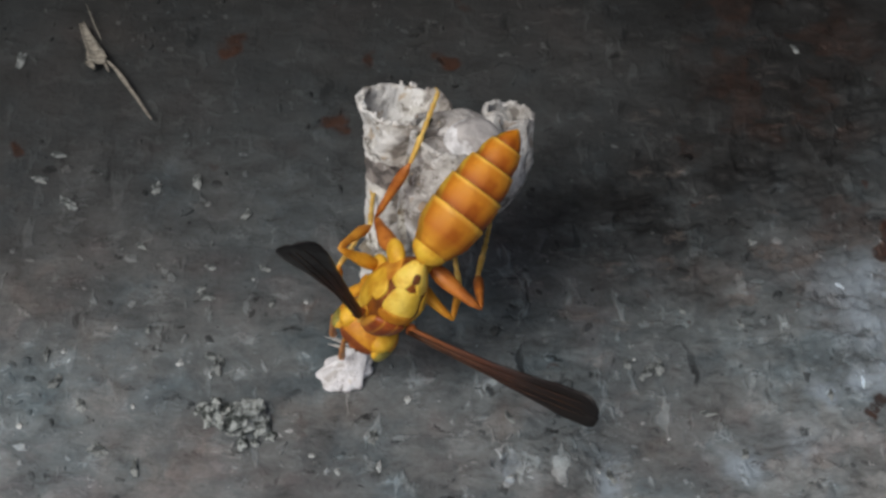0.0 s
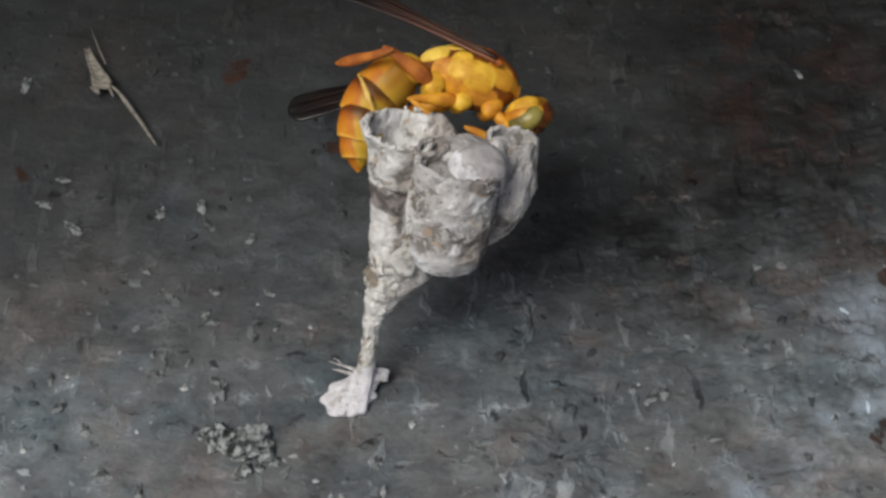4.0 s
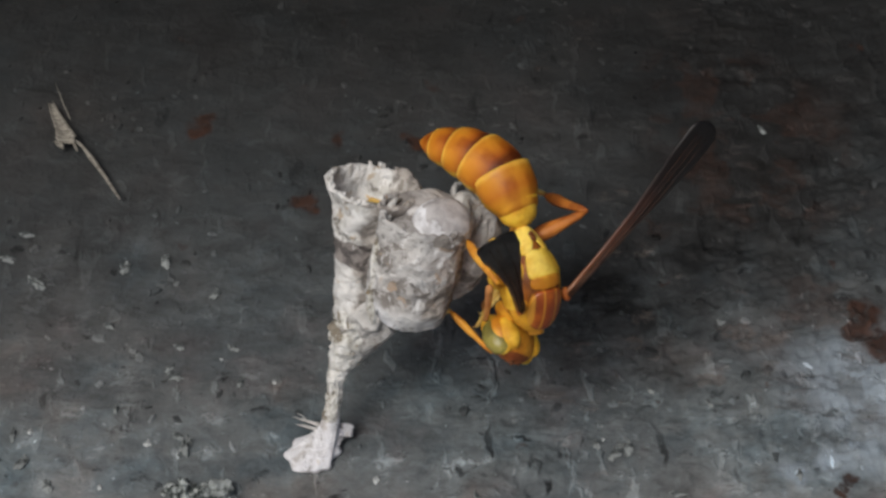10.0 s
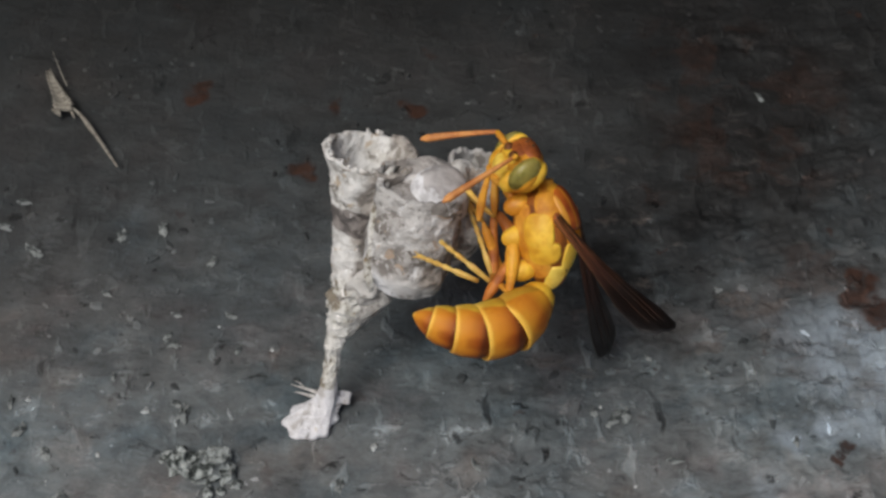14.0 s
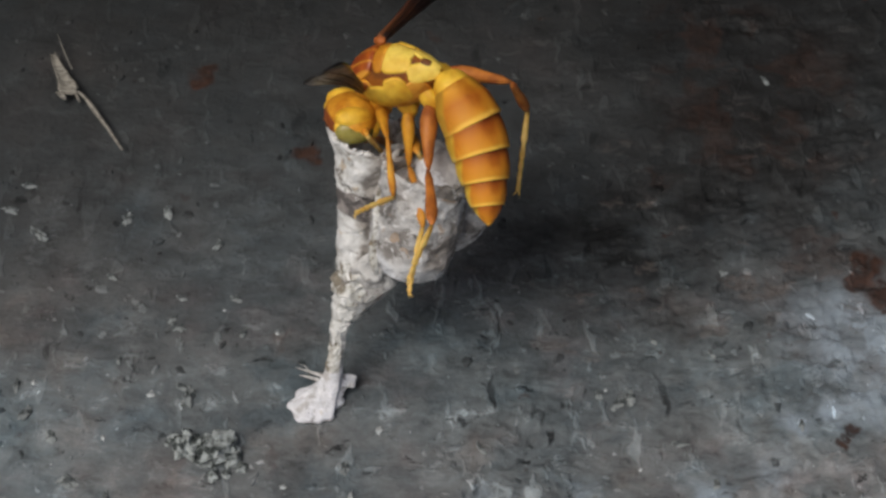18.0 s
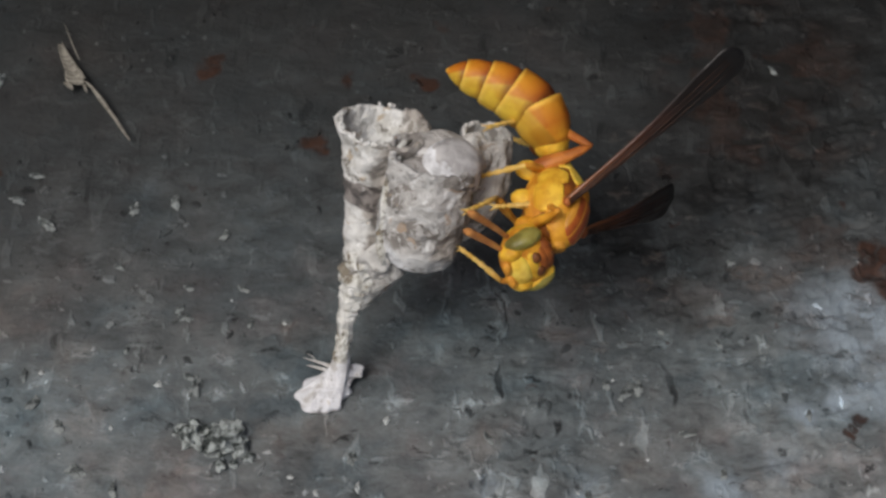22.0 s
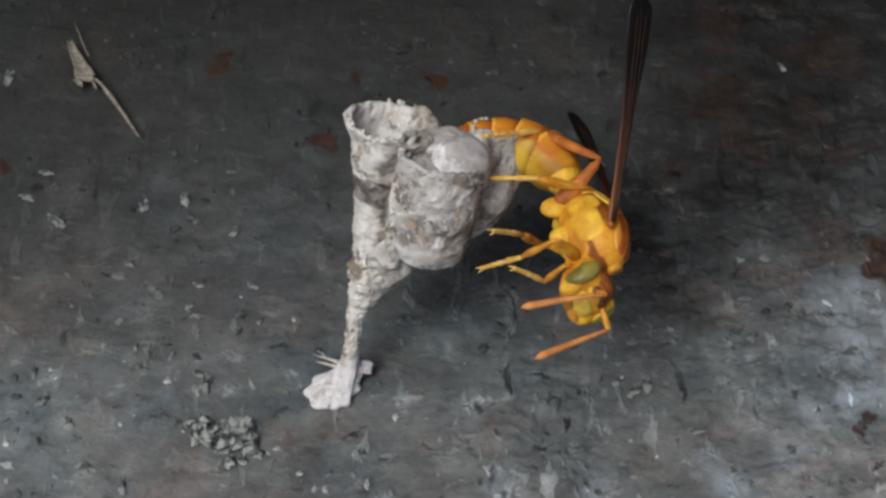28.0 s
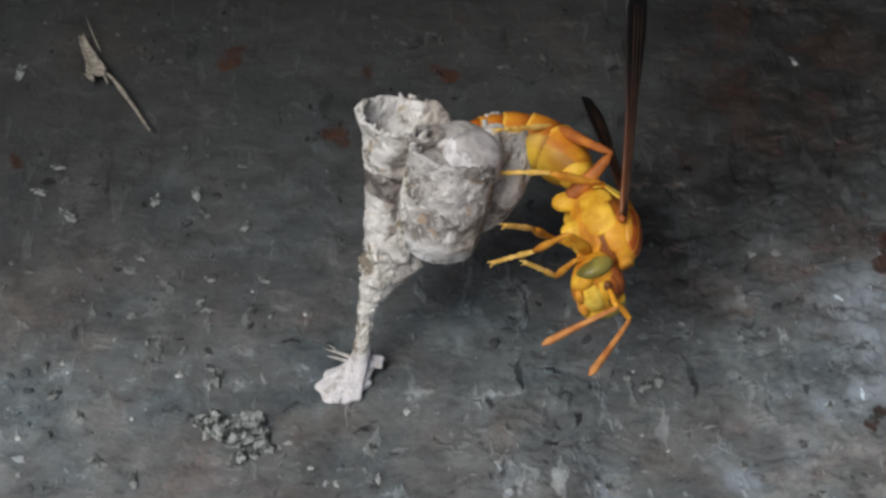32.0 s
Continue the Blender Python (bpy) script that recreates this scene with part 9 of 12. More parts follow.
    walk(MOVING["scape_l"], [
        (0, mm(7.33, 1.11, -0.37, 23, 27, -27)), (0.5, mm(3.94, 1.85, -1.70, -37, 34, -97)), (0.733, mm(4.50, -0.58, -1.79, -9, 54, -46)),
        (1, mm(5.06, -3.01, -1.88, 35, 47, 21)), (1.5, mm(5.93, -2.88, -0.96, 79, 21, 55)), (1.8, mm(6.33, -2.49, -1.32, 79, 17, 59)), (2, mm(5.68, 0.75, -3.14, 110, 32, 92)),
        (2.2, mm(3.66, -2.49, -2.31, 70, 55, 29)), (2.5, mm(6.93, 0.21, -2.30, 33, 18, 34)), (2.733, mm(7.09, 0.91, -1.26, 28, 3, 65)), (3, mm(7.26, 1.60, -0.21, 15, -6, 98)),
        (3.5, mm(7.42, 1.04, -1.38, 37, 19, 126)), (4.5, mm(6.37, -0.80, -1.38, 37, 17, 71)), (5.5, mm(5.33, -2.64, -1.38, 38, 16, 17)),
        (6, mm(5.33, -2.64, -1.38, 38, 16, 17)), (6.5, mm(5.45, -2.57, -1.42, 38, 16, 18)), (7, mm(5.45, -2.57, -1.42, 38, 16, 18)), (7.5, mm(5.45, -2.57, -1.42, 38, 16, 18)),
        (8, mm(6.21, 0.15, -2.05, 3, 31, 31)), (8.5, mm(6.66, 0.27, -1.80, 7, 30, 19)), (9, mm(6.06, 0.54, -1.94, 9, 22, 29)), (9.5, mm(7.12, -1.24, -1.54, 13, 17, 22)),
        (9.733, mm(6.70, -1.06, -2.12, 27, 60, 31)), (10, mm(6.28, -0.87, -2.71, 159, 72, 158)), (10.267, mm(6.58, -1.00, -1.74, 0, 40, 2)),
        (10.5, mm(6.89, -1.14, -0.78, -7, -26, 1)), (11, mm(7.71, 0.02, 0.09, 13, 31, 16)), (11.5, mm(4.08, -3.28, 1.36, 51, 26, 8)), (12, mm(3.74, -3.23, 0.61, 35, -5, 34)),
        (12.167, mm(4.74, -1.95, 0.19, 56, 21, 87)), (12.333, mm(5.74, -0.67, -0.24, 91, 18, 149)), (12.5, mm(6.73, 0.61, -0.67, 107, -12, -161)),
        (12.6, mm(5.33, 2.35, 0.35, 74, -6, 151)), (12.7, mm(3.93, 4.09, 1.36, 47, -27, 104)), (13, mm(4.88, 3.15, -1.46, 23, 6, 78)),
        (13.5, mm(5.61, 3.20, -0.80, 12, -19, 122)), (14, mm(6.40, 2.24, -1.18, 42, -16, 83)), (14.5, mm(7.19, 1.27, -1.57, 64, 3, 51)),
        (15, mm(7.48, 0.72, -0.55, 31, 4, 21)), (15.5, mm(7.77, 0.17, 0.47, 2, -12, -6)), (16, mm(7.69, -0.16, 0.52, -2, -26, -7)),
        (16.267, mm(7.31, 0.98, -0.46, 21, -3, 22)), (16.5, mm(6.92, 2.12, -1.44, 51, 4, 56)), (17, mm(5.17, -1.21, -2.17, 59, -30, 44)),
        (17.267, mm(4.98, 1.16, -1.80, 135, -31, 25)), (17.5, mm(4.80, 3.53, -1.43, -156, -16, 19)), (17.75, mm(5.08, 3.42, -1.64, -166, -9, 95)),
        (18, mm(5.37, 3.32, -1.84, -162, 2, 169)), (18.3, mm(5.37, 3.32, -1.84, -162, 2, 169)), (18.4, mm(5.71, 2.79, -1.16, -120, -57, 179)),
        (18.5, mm(6.04, 2.26, -0.48, 39, -54, 57)), (18.733, mm(5.45, 1.47, -1.61, 36, 1, 37)), (19, mm(4.86, 0.69, -2.73, 7, 49, 3)),
        (19.5, mm(7.15, 0.66, -1.39, -41, 62, -42)), (19.733, mm(7.16, 0.46, 0.49, 19, 42, 23)), (20, mm(7.17, 0.25, 2.37, 34, 5, 45)),
        (20.5, mm(6.75, 0.00, -2.01, 41, 7, -18)), (20.733, mm(6.09, -0.96, -1.99, 20, 39, -34)), (21, mm(5.42, -1.92, -1.97, -28, 57, -79)),
        (21.167, mm(5.58, -1.98, -1.61, 7, 62, -97)), (21.333, mm(5.74, -2.04, -1.25, 49, 72, -107)), (21.5, mm(5.90, -2.10, -0.88, 123, 80, -82)),
        (22, mm(6.11, -0.58, -0.86, 42, 58, -118)), (22.167, mm(6.03, -0.33, -0.91, -6, 79, 148)), (22.333, mm(5.95, -0.07, -0.96, -55, 58, 53)),
        (22.5, mm(5.87, 0.19, -1.01, -40, 34, 15)), (22.733, mm(5.81, 0.37, -1.40, -22, 38, -13)), (23, mm(5.76, 0.55, -1.78, -6, 48, -42)),
        (23.5, mm(5.75, 0.47, -1.78, -5, 29, -6)), (24, mm(5.74, 0.39, -1.78, -15, 13, 25)), (25, mm(5.74, 0.39, -1.78, -15, 12, 25)),
        (25.5, mm(5.74, 0.39, -1.78, -15, 12, 25)), (27.5, mm(5.74, 0.39, -1.78, -15, 10, 25)), (28, mm(5.74, 0.39, -1.78, -15, 10, 25)),
        (29, mm(5.74, 0.39, -1.78, -15, 7, 25)), (30, mm(5.74, 0.39, -1.78, -14, -0, 26)), (31, mm(5.74, 0.39, -1.78, -14, -6, 27)), (32, mm(5.74, 0.39, -1.78, -15, -11, 27)),
    ])
    walk(MOVING["flag_l"], [
        (0, mm(9.16, 0.20, -1.42, 32, 17, 21)), (0.267, mm(6.43, 0.08, -2.20, 10, 51, -31)), (0.5, mm(3.70, -0.05, -2.97, -47, 45, -115)),
        (1, mm(6.53, -2.45, -3.57, 124, 86, 97)), (1.5, mm(7.16, -1.11, -1.77, -175, 75, 168)), (1.8, mm(7.46, -0.60, -1.98, 87, 59, 72)),
        (2, mm(5.62, 2.69, -4.37, 111, 36, 91)), (2.2, mm(4.80, -1.86, -4.20, 150, 51, 119)), (2.5, mm(8.74, 1.45, -3.00, 58, 63, 66)),
        (2.733, mm(7.84, 2.66, -1.48, 38, 30, 73)), (3, mm(6.95, 3.87, 0.04, 17, 0, 90)), (3.5, mm(6.14, 2.80, -2.12, 46, 14, 93)), (5.5, mm(7.46, -2.00, -2.00, 63, 59, 52)),
        (6, mm(7.46, -2.00, -2.00, 63, 59, 52)), (6.5, mm(7.56, -1.89, -2.04, 63, 59, 53)), (7, mm(7.56, -1.89, -2.04, 63, 59, 53)), (7.5, mm(7.56, -1.89, -2.04, 63, 59, 53)),
        (8, mm(7.91, 1.16, -3.22, -8, 49, -18)), (8.5, mm(8.56, 0.91, -2.95, -0, 13, -16)), (9, mm(7.93, 1.55, -2.81, 4, 19, -11)), (9.5, mm(9.16, -0.42, -2.20, 11, 67, 17)),
        (10, mm(5.62, -0.60, -4.89, 76, 56, 107)), (10.267, mm(7.28, -0.85, -2.33, 13, 53, 24)), (10.5, mm(8.95, -1.10, 0.24, -4, 21, -17)),
        (11, mm(9.61, 0.57, -1.08, 14, 35, 9)), (11.5, mm(6.13, -2.98, 0.35, 45, 13, -12)), (12, mm(5.63, -1.94, 0.82, 54, 34, -11)),
        (12.167, mm(5.29, -1.34, 0.48, 57, 55, 42)), (12.333, mm(4.95, -0.74, 0.14, 95, 60, 126)), (12.5, mm(4.61, -0.14, -0.21, 112, 42, -170)),
        (12.6, mm(4.01, 2.97, 1.10, 64, 28, 141)), (12.7, mm(3.42, 6.08, 2.41, 41, -7, 116)), (12.867, mm(4.39, 5.73, 0.36, 47, 29, 118)),
        (13, mm(5.37, 5.39, -1.68, 60, 64, 129)), (13.5, mm(4.44, 5.04, -0.05, 34, 67, 152)), (14, mm(6.54, 4.05, -0.87, 54, 46, 123)),
        (14.5, mm(8.64, 3.05, -1.69, 80, 33, 94)), (15, mm(9.33, 1.50, -0.38, 42, 16, 121)), (15.5, mm(10.01, -0.06, 0.93, 1, 18, 153)),
        (15.667, mm(9.92, -0.17, 1.13, -19, 7, 96)), (15.833, mm(9.84, -0.28, 1.33, -21, -16, 43)), (16, mm(9.75, -0.39, 1.53, -1, -30, -17)),
        (16.267, mm(8.98, 1.81, -0.04, 11, 21, 21)), (16.5, mm(8.21, 4.02, -1.61, 69, 42, 93)), (17, mm(6.59, 0.17, -1.02, 48, -3, 60)),
        (17.267, mm(6.75, 2.20, -0.91, 75, 54, 98)), (17.5, mm(6.90, 4.24, -0.81, 173, 43, -155)), (18, mm(3.12, 3.77, -1.90, -55, 53, -44)),
        (18.3, mm(3.12, 3.77, -1.90, -55, 53, -44)), (18.5, mm(6.79, 3.40, 1.37, 11, 16, 52)), (18.733, mm(6.58, 2.08, -1.55, 18, 43, 32)),
        (19, mm(6.37, 0.76, -4.46, 4, 70, -3)), (19.5, mm(7.95, -0.06, -3.42, -19, 40, -0)), (20, mm(8.80, 1.86, 2.17, 35, -4, 29)),
        (20.5, mm(8.92, -0.71, -2.29, 59, 50, 13)), (21, mm(5.66, -3.14, -3.91, -147, 84, -156)), (21.167, mm(5.76, -2.92, -3.66, -42, 61, -94)),
        (21.333, mm(5.86, -2.70, -3.40, -11, 37, -111)), (21.5, mm(5.95, -2.48, -3.15, 20, 22, -137)), (22, mm(5.53, -1.66, -2.80, 32, 14, -81)),
        (22.267, mm(6.62, -0.49, -2.56, 17, 18, -49)), (22.5, mm(7.70, 0.68, -2.31, 7, 29, -17)), (23, mm(6.89, -0.47, -3.50, -5, 32, -40)),
        (24, mm(7.77, 1.33, -2.28, 11, 58, -70)), (25, mm(7.78, 1.34, -2.27, 25, 64, -79)), (25.5, mm(7.78, 1.34, -2.27, 18, 61, -76)),
        (27.5, mm(7.79, 1.35, -2.20, 17, 60, -76)), (28, mm(7.79, 1.35, -2.20, 17, 60, -76)), (29, mm(7.80, 1.37, -2.06, -0, 53, -55)),
        (30, mm(7.80, 1.40, -1.78, -8, 50, -42)), (31, mm(7.78, 1.41, -1.53, -10, 49, -37)), (32, mm(7.75, 1.41, -1.34, -9, 39, -32)),
    ])
    walk(MOVING["wing_r"], [
        (0, mm(1.45, -2.25, 1.65, 5, -19, -138)), (0.267, mm(1.45, -2.25, 1.65, -23, -37, -97)), (0.5, mm(1.45, -2.25, 1.65, -61, -32, -47)),
        (0.733, mm(1.45, -2.25, 1.65, -23, -31, -101)), (1, mm(1.45, -2.25, 1.65, -1, -6, -143)), (1.5, mm(1.45, -2.25, 1.65, -2, -6, -179)),
        (1.8, mm(1.45, -2.25, 1.65, -20, -20, -158)), (2, mm(1.45, -2.25, 1.65, -70, -34, -154)), (2.2, mm(1.45, -2.25, 1.65, -73, -40, -171)),
        (2.5, mm(1.45, -2.25, 1.65, -105, -42, -179)), (3, mm(1.45, -2.25, 1.65, -112, -7, -118)), (3.5, mm(1.45, -2.25, 1.65, -71, 3, -172)),
        (5.5, mm(1.45, -2.25, 1.65, -16, -0, 156)), (6, mm(1.45, -2.25, 1.65, -16, -0, 156)), (6.5, mm(1.45, -2.25, 1.65, -16, 2, 157)),
        (7, mm(1.45, -2.25, 1.65, -16, 2, 157)), (7.5, mm(1.45, -2.25, 1.65, -16, 2, 157)), (8, mm(1.45, -2.25, 1.65, 4, -1, -160)),
        (8.5, mm(1.45, -2.25, 1.65, 37, -29, -172)), (9, mm(1.45, -2.25, 1.65, 20, -31, -144)), (9.5, mm(1.45, -2.25, 1.65, -7, -28, -111)),
        (10, mm(1.45, -2.25, 1.65, -31, -39, -134)), (10.267, mm(1.45, -2.25, 1.65, 24, -49, -126)), (10.5, mm(1.45, -2.25, 1.65, 93, -58, -137)),
        (11, mm(1.45, -2.25, 1.65, 161, -60, -166)), (11.167, mm(1.45, -2.25, 1.65, 162, -58, -176)), (11.333, mm(1.45, -2.25, 1.65, -148, -53, -179)),
        (11.5, mm(1.45, -2.25, 1.65, -104, -48, -175)), (12, mm(1.45, -2.25, 1.65, -84, -50, -160)), (12.167, mm(1.45, -2.25, 1.65, -20, -34, 170)),
        (12.333, mm(1.45, -2.25, 1.65, 24, -7, 170)), (12.5, mm(1.45, -2.25, 1.65, 69, 13, -171)), (12.6, mm(1.45, -2.25, 1.65, 39, 15, -155)),
        (12.7, mm(1.45, -2.25, 1.65, 9, 25, -142)), (13, mm(1.45, -2.25, 1.65, -6, 3, -148)), (13.5, mm(1.45, -2.25, 1.65, -5, 19, -154)),
        (14.5, mm(1.45, -2.25, 1.65, 48, -19, -139)), (15.5, mm(1.45, -2.25, 1.65, 51, -15, -178)), (15.733, mm(1.45, -2.25, 1.65, 4, -34, 176)),
        (16, mm(1.45, -2.25, 1.65, -55, -50, -168)), (16.5, mm(1.45, -2.25, 1.65, -11, -60, 175)), (17, mm(1.45, -2.25, 1.65, -6, -35, -169)),
        (17.5, mm(1.45, -2.25, 1.65, 10, -56, 170)), (17.733, mm(1.45, -2.25, 1.65, -34, -35, -151)), (17.867, mm(1.45, -2.25, 1.65, 16, 19, -133)),
        (18, mm(1.45, -2.25, 1.65, 95, 26, -72)), (18.3, mm(1.45, -2.25, 1.65, 95, 26, -72)), (18.4, mm(1.45, -2.25, 1.65, 45, 24, -102)),
        (18.5, mm(1.45, -2.25, 1.65, 3, 3, -119)), (19, mm(1.45, -2.25, 1.65, 2, -11, -122)), (19.5, mm(1.45, -2.25, 1.65, 16, -27, -127)),
        (19.733, mm(1.45, -2.25, 1.65, 28, -35, -94)), (20, mm(1.45, -2.25, 1.65, 54, -47, -58)), (20.267, mm(1.45, -2.25, 1.65, 37, -53, 1)),
        (20.5, mm(1.45, -2.25, 1.65, 27, -58, 70)), (21, mm(1.45, -2.25, 1.65, -110, -61, -156)), (21.5, mm(1.45, -2.25, 1.65, -84, -27, -174)),
        (21.733, mm(1.45, -2.25, 1.65, -57, -40, -160)), (22, mm(1.45, -2.25, 1.65, -27, -56, -154)), (22.5, mm(1.45, -2.25, 1.65, -17, -37, -153)),
        (23, mm(1.45, -2.25, 1.65, -25, -44, -142)), (24, mm(1.45, -2.25, 1.65, -46, -42, -145)), (25, mm(1.45, -2.25, 1.65, -40, -40, -145)),
        (25.5, mm(1.45, -2.25, 1.65, -38, -38, -145)), (27.5, mm(1.45, -2.25, 1.65, -34, -36, -145)), (28, mm(1.45, -2.25, 1.65, -34, -35, -145)),
        (29, mm(1.45, -2.25, 1.65, -30, -35, -145)), (30, mm(1.45, -2.25, 1.65, -30, -35, -145)), (31, mm(1.45, -2.25, 1.65, -30, -33, -145)),
        (32, mm(1.45, -2.25, 1.65, -30, -31, -145)),
    ])
    walk(MOVING["femur_r1"], [
        (0, mm(2.60, -1.10, -1.90, -0, 21, -10)), (0.5, mm(2.60, -1.10, -1.90, -0, -36, -48)), (0.667, mm(2.60, -1.10, -1.90, -27, -13, 3)),
        (0.833, mm(2.60, -1.10, -1.90, -29, 21, 42)), (1, mm(2.60, -1.10, -1.90, 0, 45, 97)), (1.167, mm(2.60, -1.10, -1.90, 19, 31, 156)),
        (1.333, mm(2.60, -1.10, -1.90, 17, 10, -159)), (1.5, mm(2.60, -1.10, -1.90, 0, -3, -113)), (1.8, mm(2.60, -1.10, -1.90, 0, -5, -116)),
        (1.867, mm(2.60, -1.10, -1.90, 7, 1, -167)), (1.933, mm(2.60, -1.10, -1.90, 7, 9, 143)), (2, mm(2.60, -1.10, -1.90, -0, 15, 91)),
        (2.1, mm(2.60, -1.10, -1.90, 5, 23, 37)), (2.2, mm(2.60, -1.10, -1.90, -0, 32, -21)), (2.5, mm(2.60, -1.10, -1.90, 0, 32, -21)),
        (3, mm(2.60, -1.10, -1.90, -0, 32, -21)), (3.5, mm(2.60, -1.10, -1.90, -0, 32, -21)), (4.5, mm(2.60, -1.10, -1.90, 3, 25, 28)),
        (5.5, mm(2.60, -1.10, -1.90, 0, 18, 73)), (6, mm(2.60, -1.10, -1.90, 0, 18, 73)), (6.5, mm(2.60, -1.10, -1.90, -0, 17, 72)), (7, mm(2.60, -1.10, -1.90, -0, 17, 72)),
        (7.5, mm(2.60, -1.10, -1.90, -0, 17, 72)), (7.733, mm(2.60, -1.10, -1.90, 2, 21, 24)), (8, mm(2.60, -1.10, -1.90, 0, 25, -25)),
        (8.5, mm(2.60, -1.10, -1.90, 0, 32, -21)), (9, mm(2.60, -1.10, -1.90, 0, -20, -13)), (9.5, mm(2.60, -1.10, -1.90, -0, 5, -10)),
        (10, mm(2.60, -1.10, -1.90, 0, 26, -6)), (10.5, mm(2.60, -1.10, -1.90, 0, 32, -21)), (11, mm(2.60, -1.10, -1.90, -0, 4, -24)),
        (11.5, mm(2.60, -1.10, -1.90, -0, 32, -21)), (12, mm(2.60, -1.10, -1.90, 0, -0, 18)), (12.5, mm(2.60, -1.10, -1.90, 0, -30, 9)),
        (12.7, mm(2.60, -1.10, -1.90, 0, 32, -21)), (13, mm(2.60, -1.10, -1.90, 0, 32, -21)), (13.5, mm(2.60, -1.10, -1.90, -0, 32, -21)),
        (14.5, mm(2.60, -1.10, -1.90, 0, 32, -21)), (15.5, mm(2.60, -1.10, -1.90, -0, 32, -21)), (15.733, mm(2.60, -1.10, -1.90, -11, -16, -41)),
        (16, mm(2.60, -1.10, -1.90, -0, -64, -67)), (16.267, mm(2.60, -1.10, -1.90, -11, -16, -41)), (16.5, mm(2.60, -1.10, -1.90, 0, 32, -21)),
        (16.733, mm(2.60, -1.10, -1.90, -10, 8, -65)), (17, mm(2.60, -1.10, -1.90, -0, -15, -107)), (17.267, mm(2.60, -1.10, -1.90, 12, 23, -134)),
        (17.5, mm(2.60, -1.10, -1.90, 0, 61, -171)), (17.75, mm(2.60, -1.10, -1.90, -69, 49, 88)), (18, mm(2.60, -1.10, -1.90, -71, 10, 44)),
        (18.3, mm(2.60, -1.10, -1.90, -71, 10, 44)), (18.4, mm(2.60, -1.10, -1.90, -34, 18, 15)), (18.5, mm(2.60, -1.10, -1.90, -0, 41, -7)),
        (19, mm(2.60, -1.10, -1.90, -0, 51, -29)), (19.5, mm(2.60, -1.10, -1.90, 0, 12, -1)), (20, mm(2.60, -1.10, -1.90, -0, -29, 24)),
        (20.5, mm(2.60, -1.10, -1.90, 0, -19, 22)), (21, mm(2.60, -1.10, -1.90, 0, 9, 51)), (21.5, mm(2.60, -1.10, -1.90, 0, -8, 53)),
        (21.733, mm(2.60, -1.10, -1.90, -16, -29, -3)), (22, mm(2.60, -1.10, -1.90, 0, -52, -75)), (22.5, mm(2.60, -1.10, -1.90, 0, -59, -81)),
        (23, mm(2.60, -1.10, -1.90, 0, 8, -86)), (24, mm(2.60, -1.10, -1.90, 0, 5, -91)), (25, mm(2.60, -1.10, -1.90, 0, 5, -91)), (25.5, mm(2.60, -1.10, -1.90, 0, 5, -91)),
        (27.5, mm(2.60, -1.10, -1.90, 0, 5, -91)), (28, mm(2.60, -1.10, -1.90, 0, 5, -91)), (29, mm(2.60, -1.10, -1.90, 0, 5, -91)), (30, mm(2.60, -1.10, -1.90, 0, 5, -91)),
        (31, mm(2.60, -1.10, -1.90, 0, 5, -91)), (32, mm(2.60, -1.10, -1.90, 0, 5, -91)),
    ])
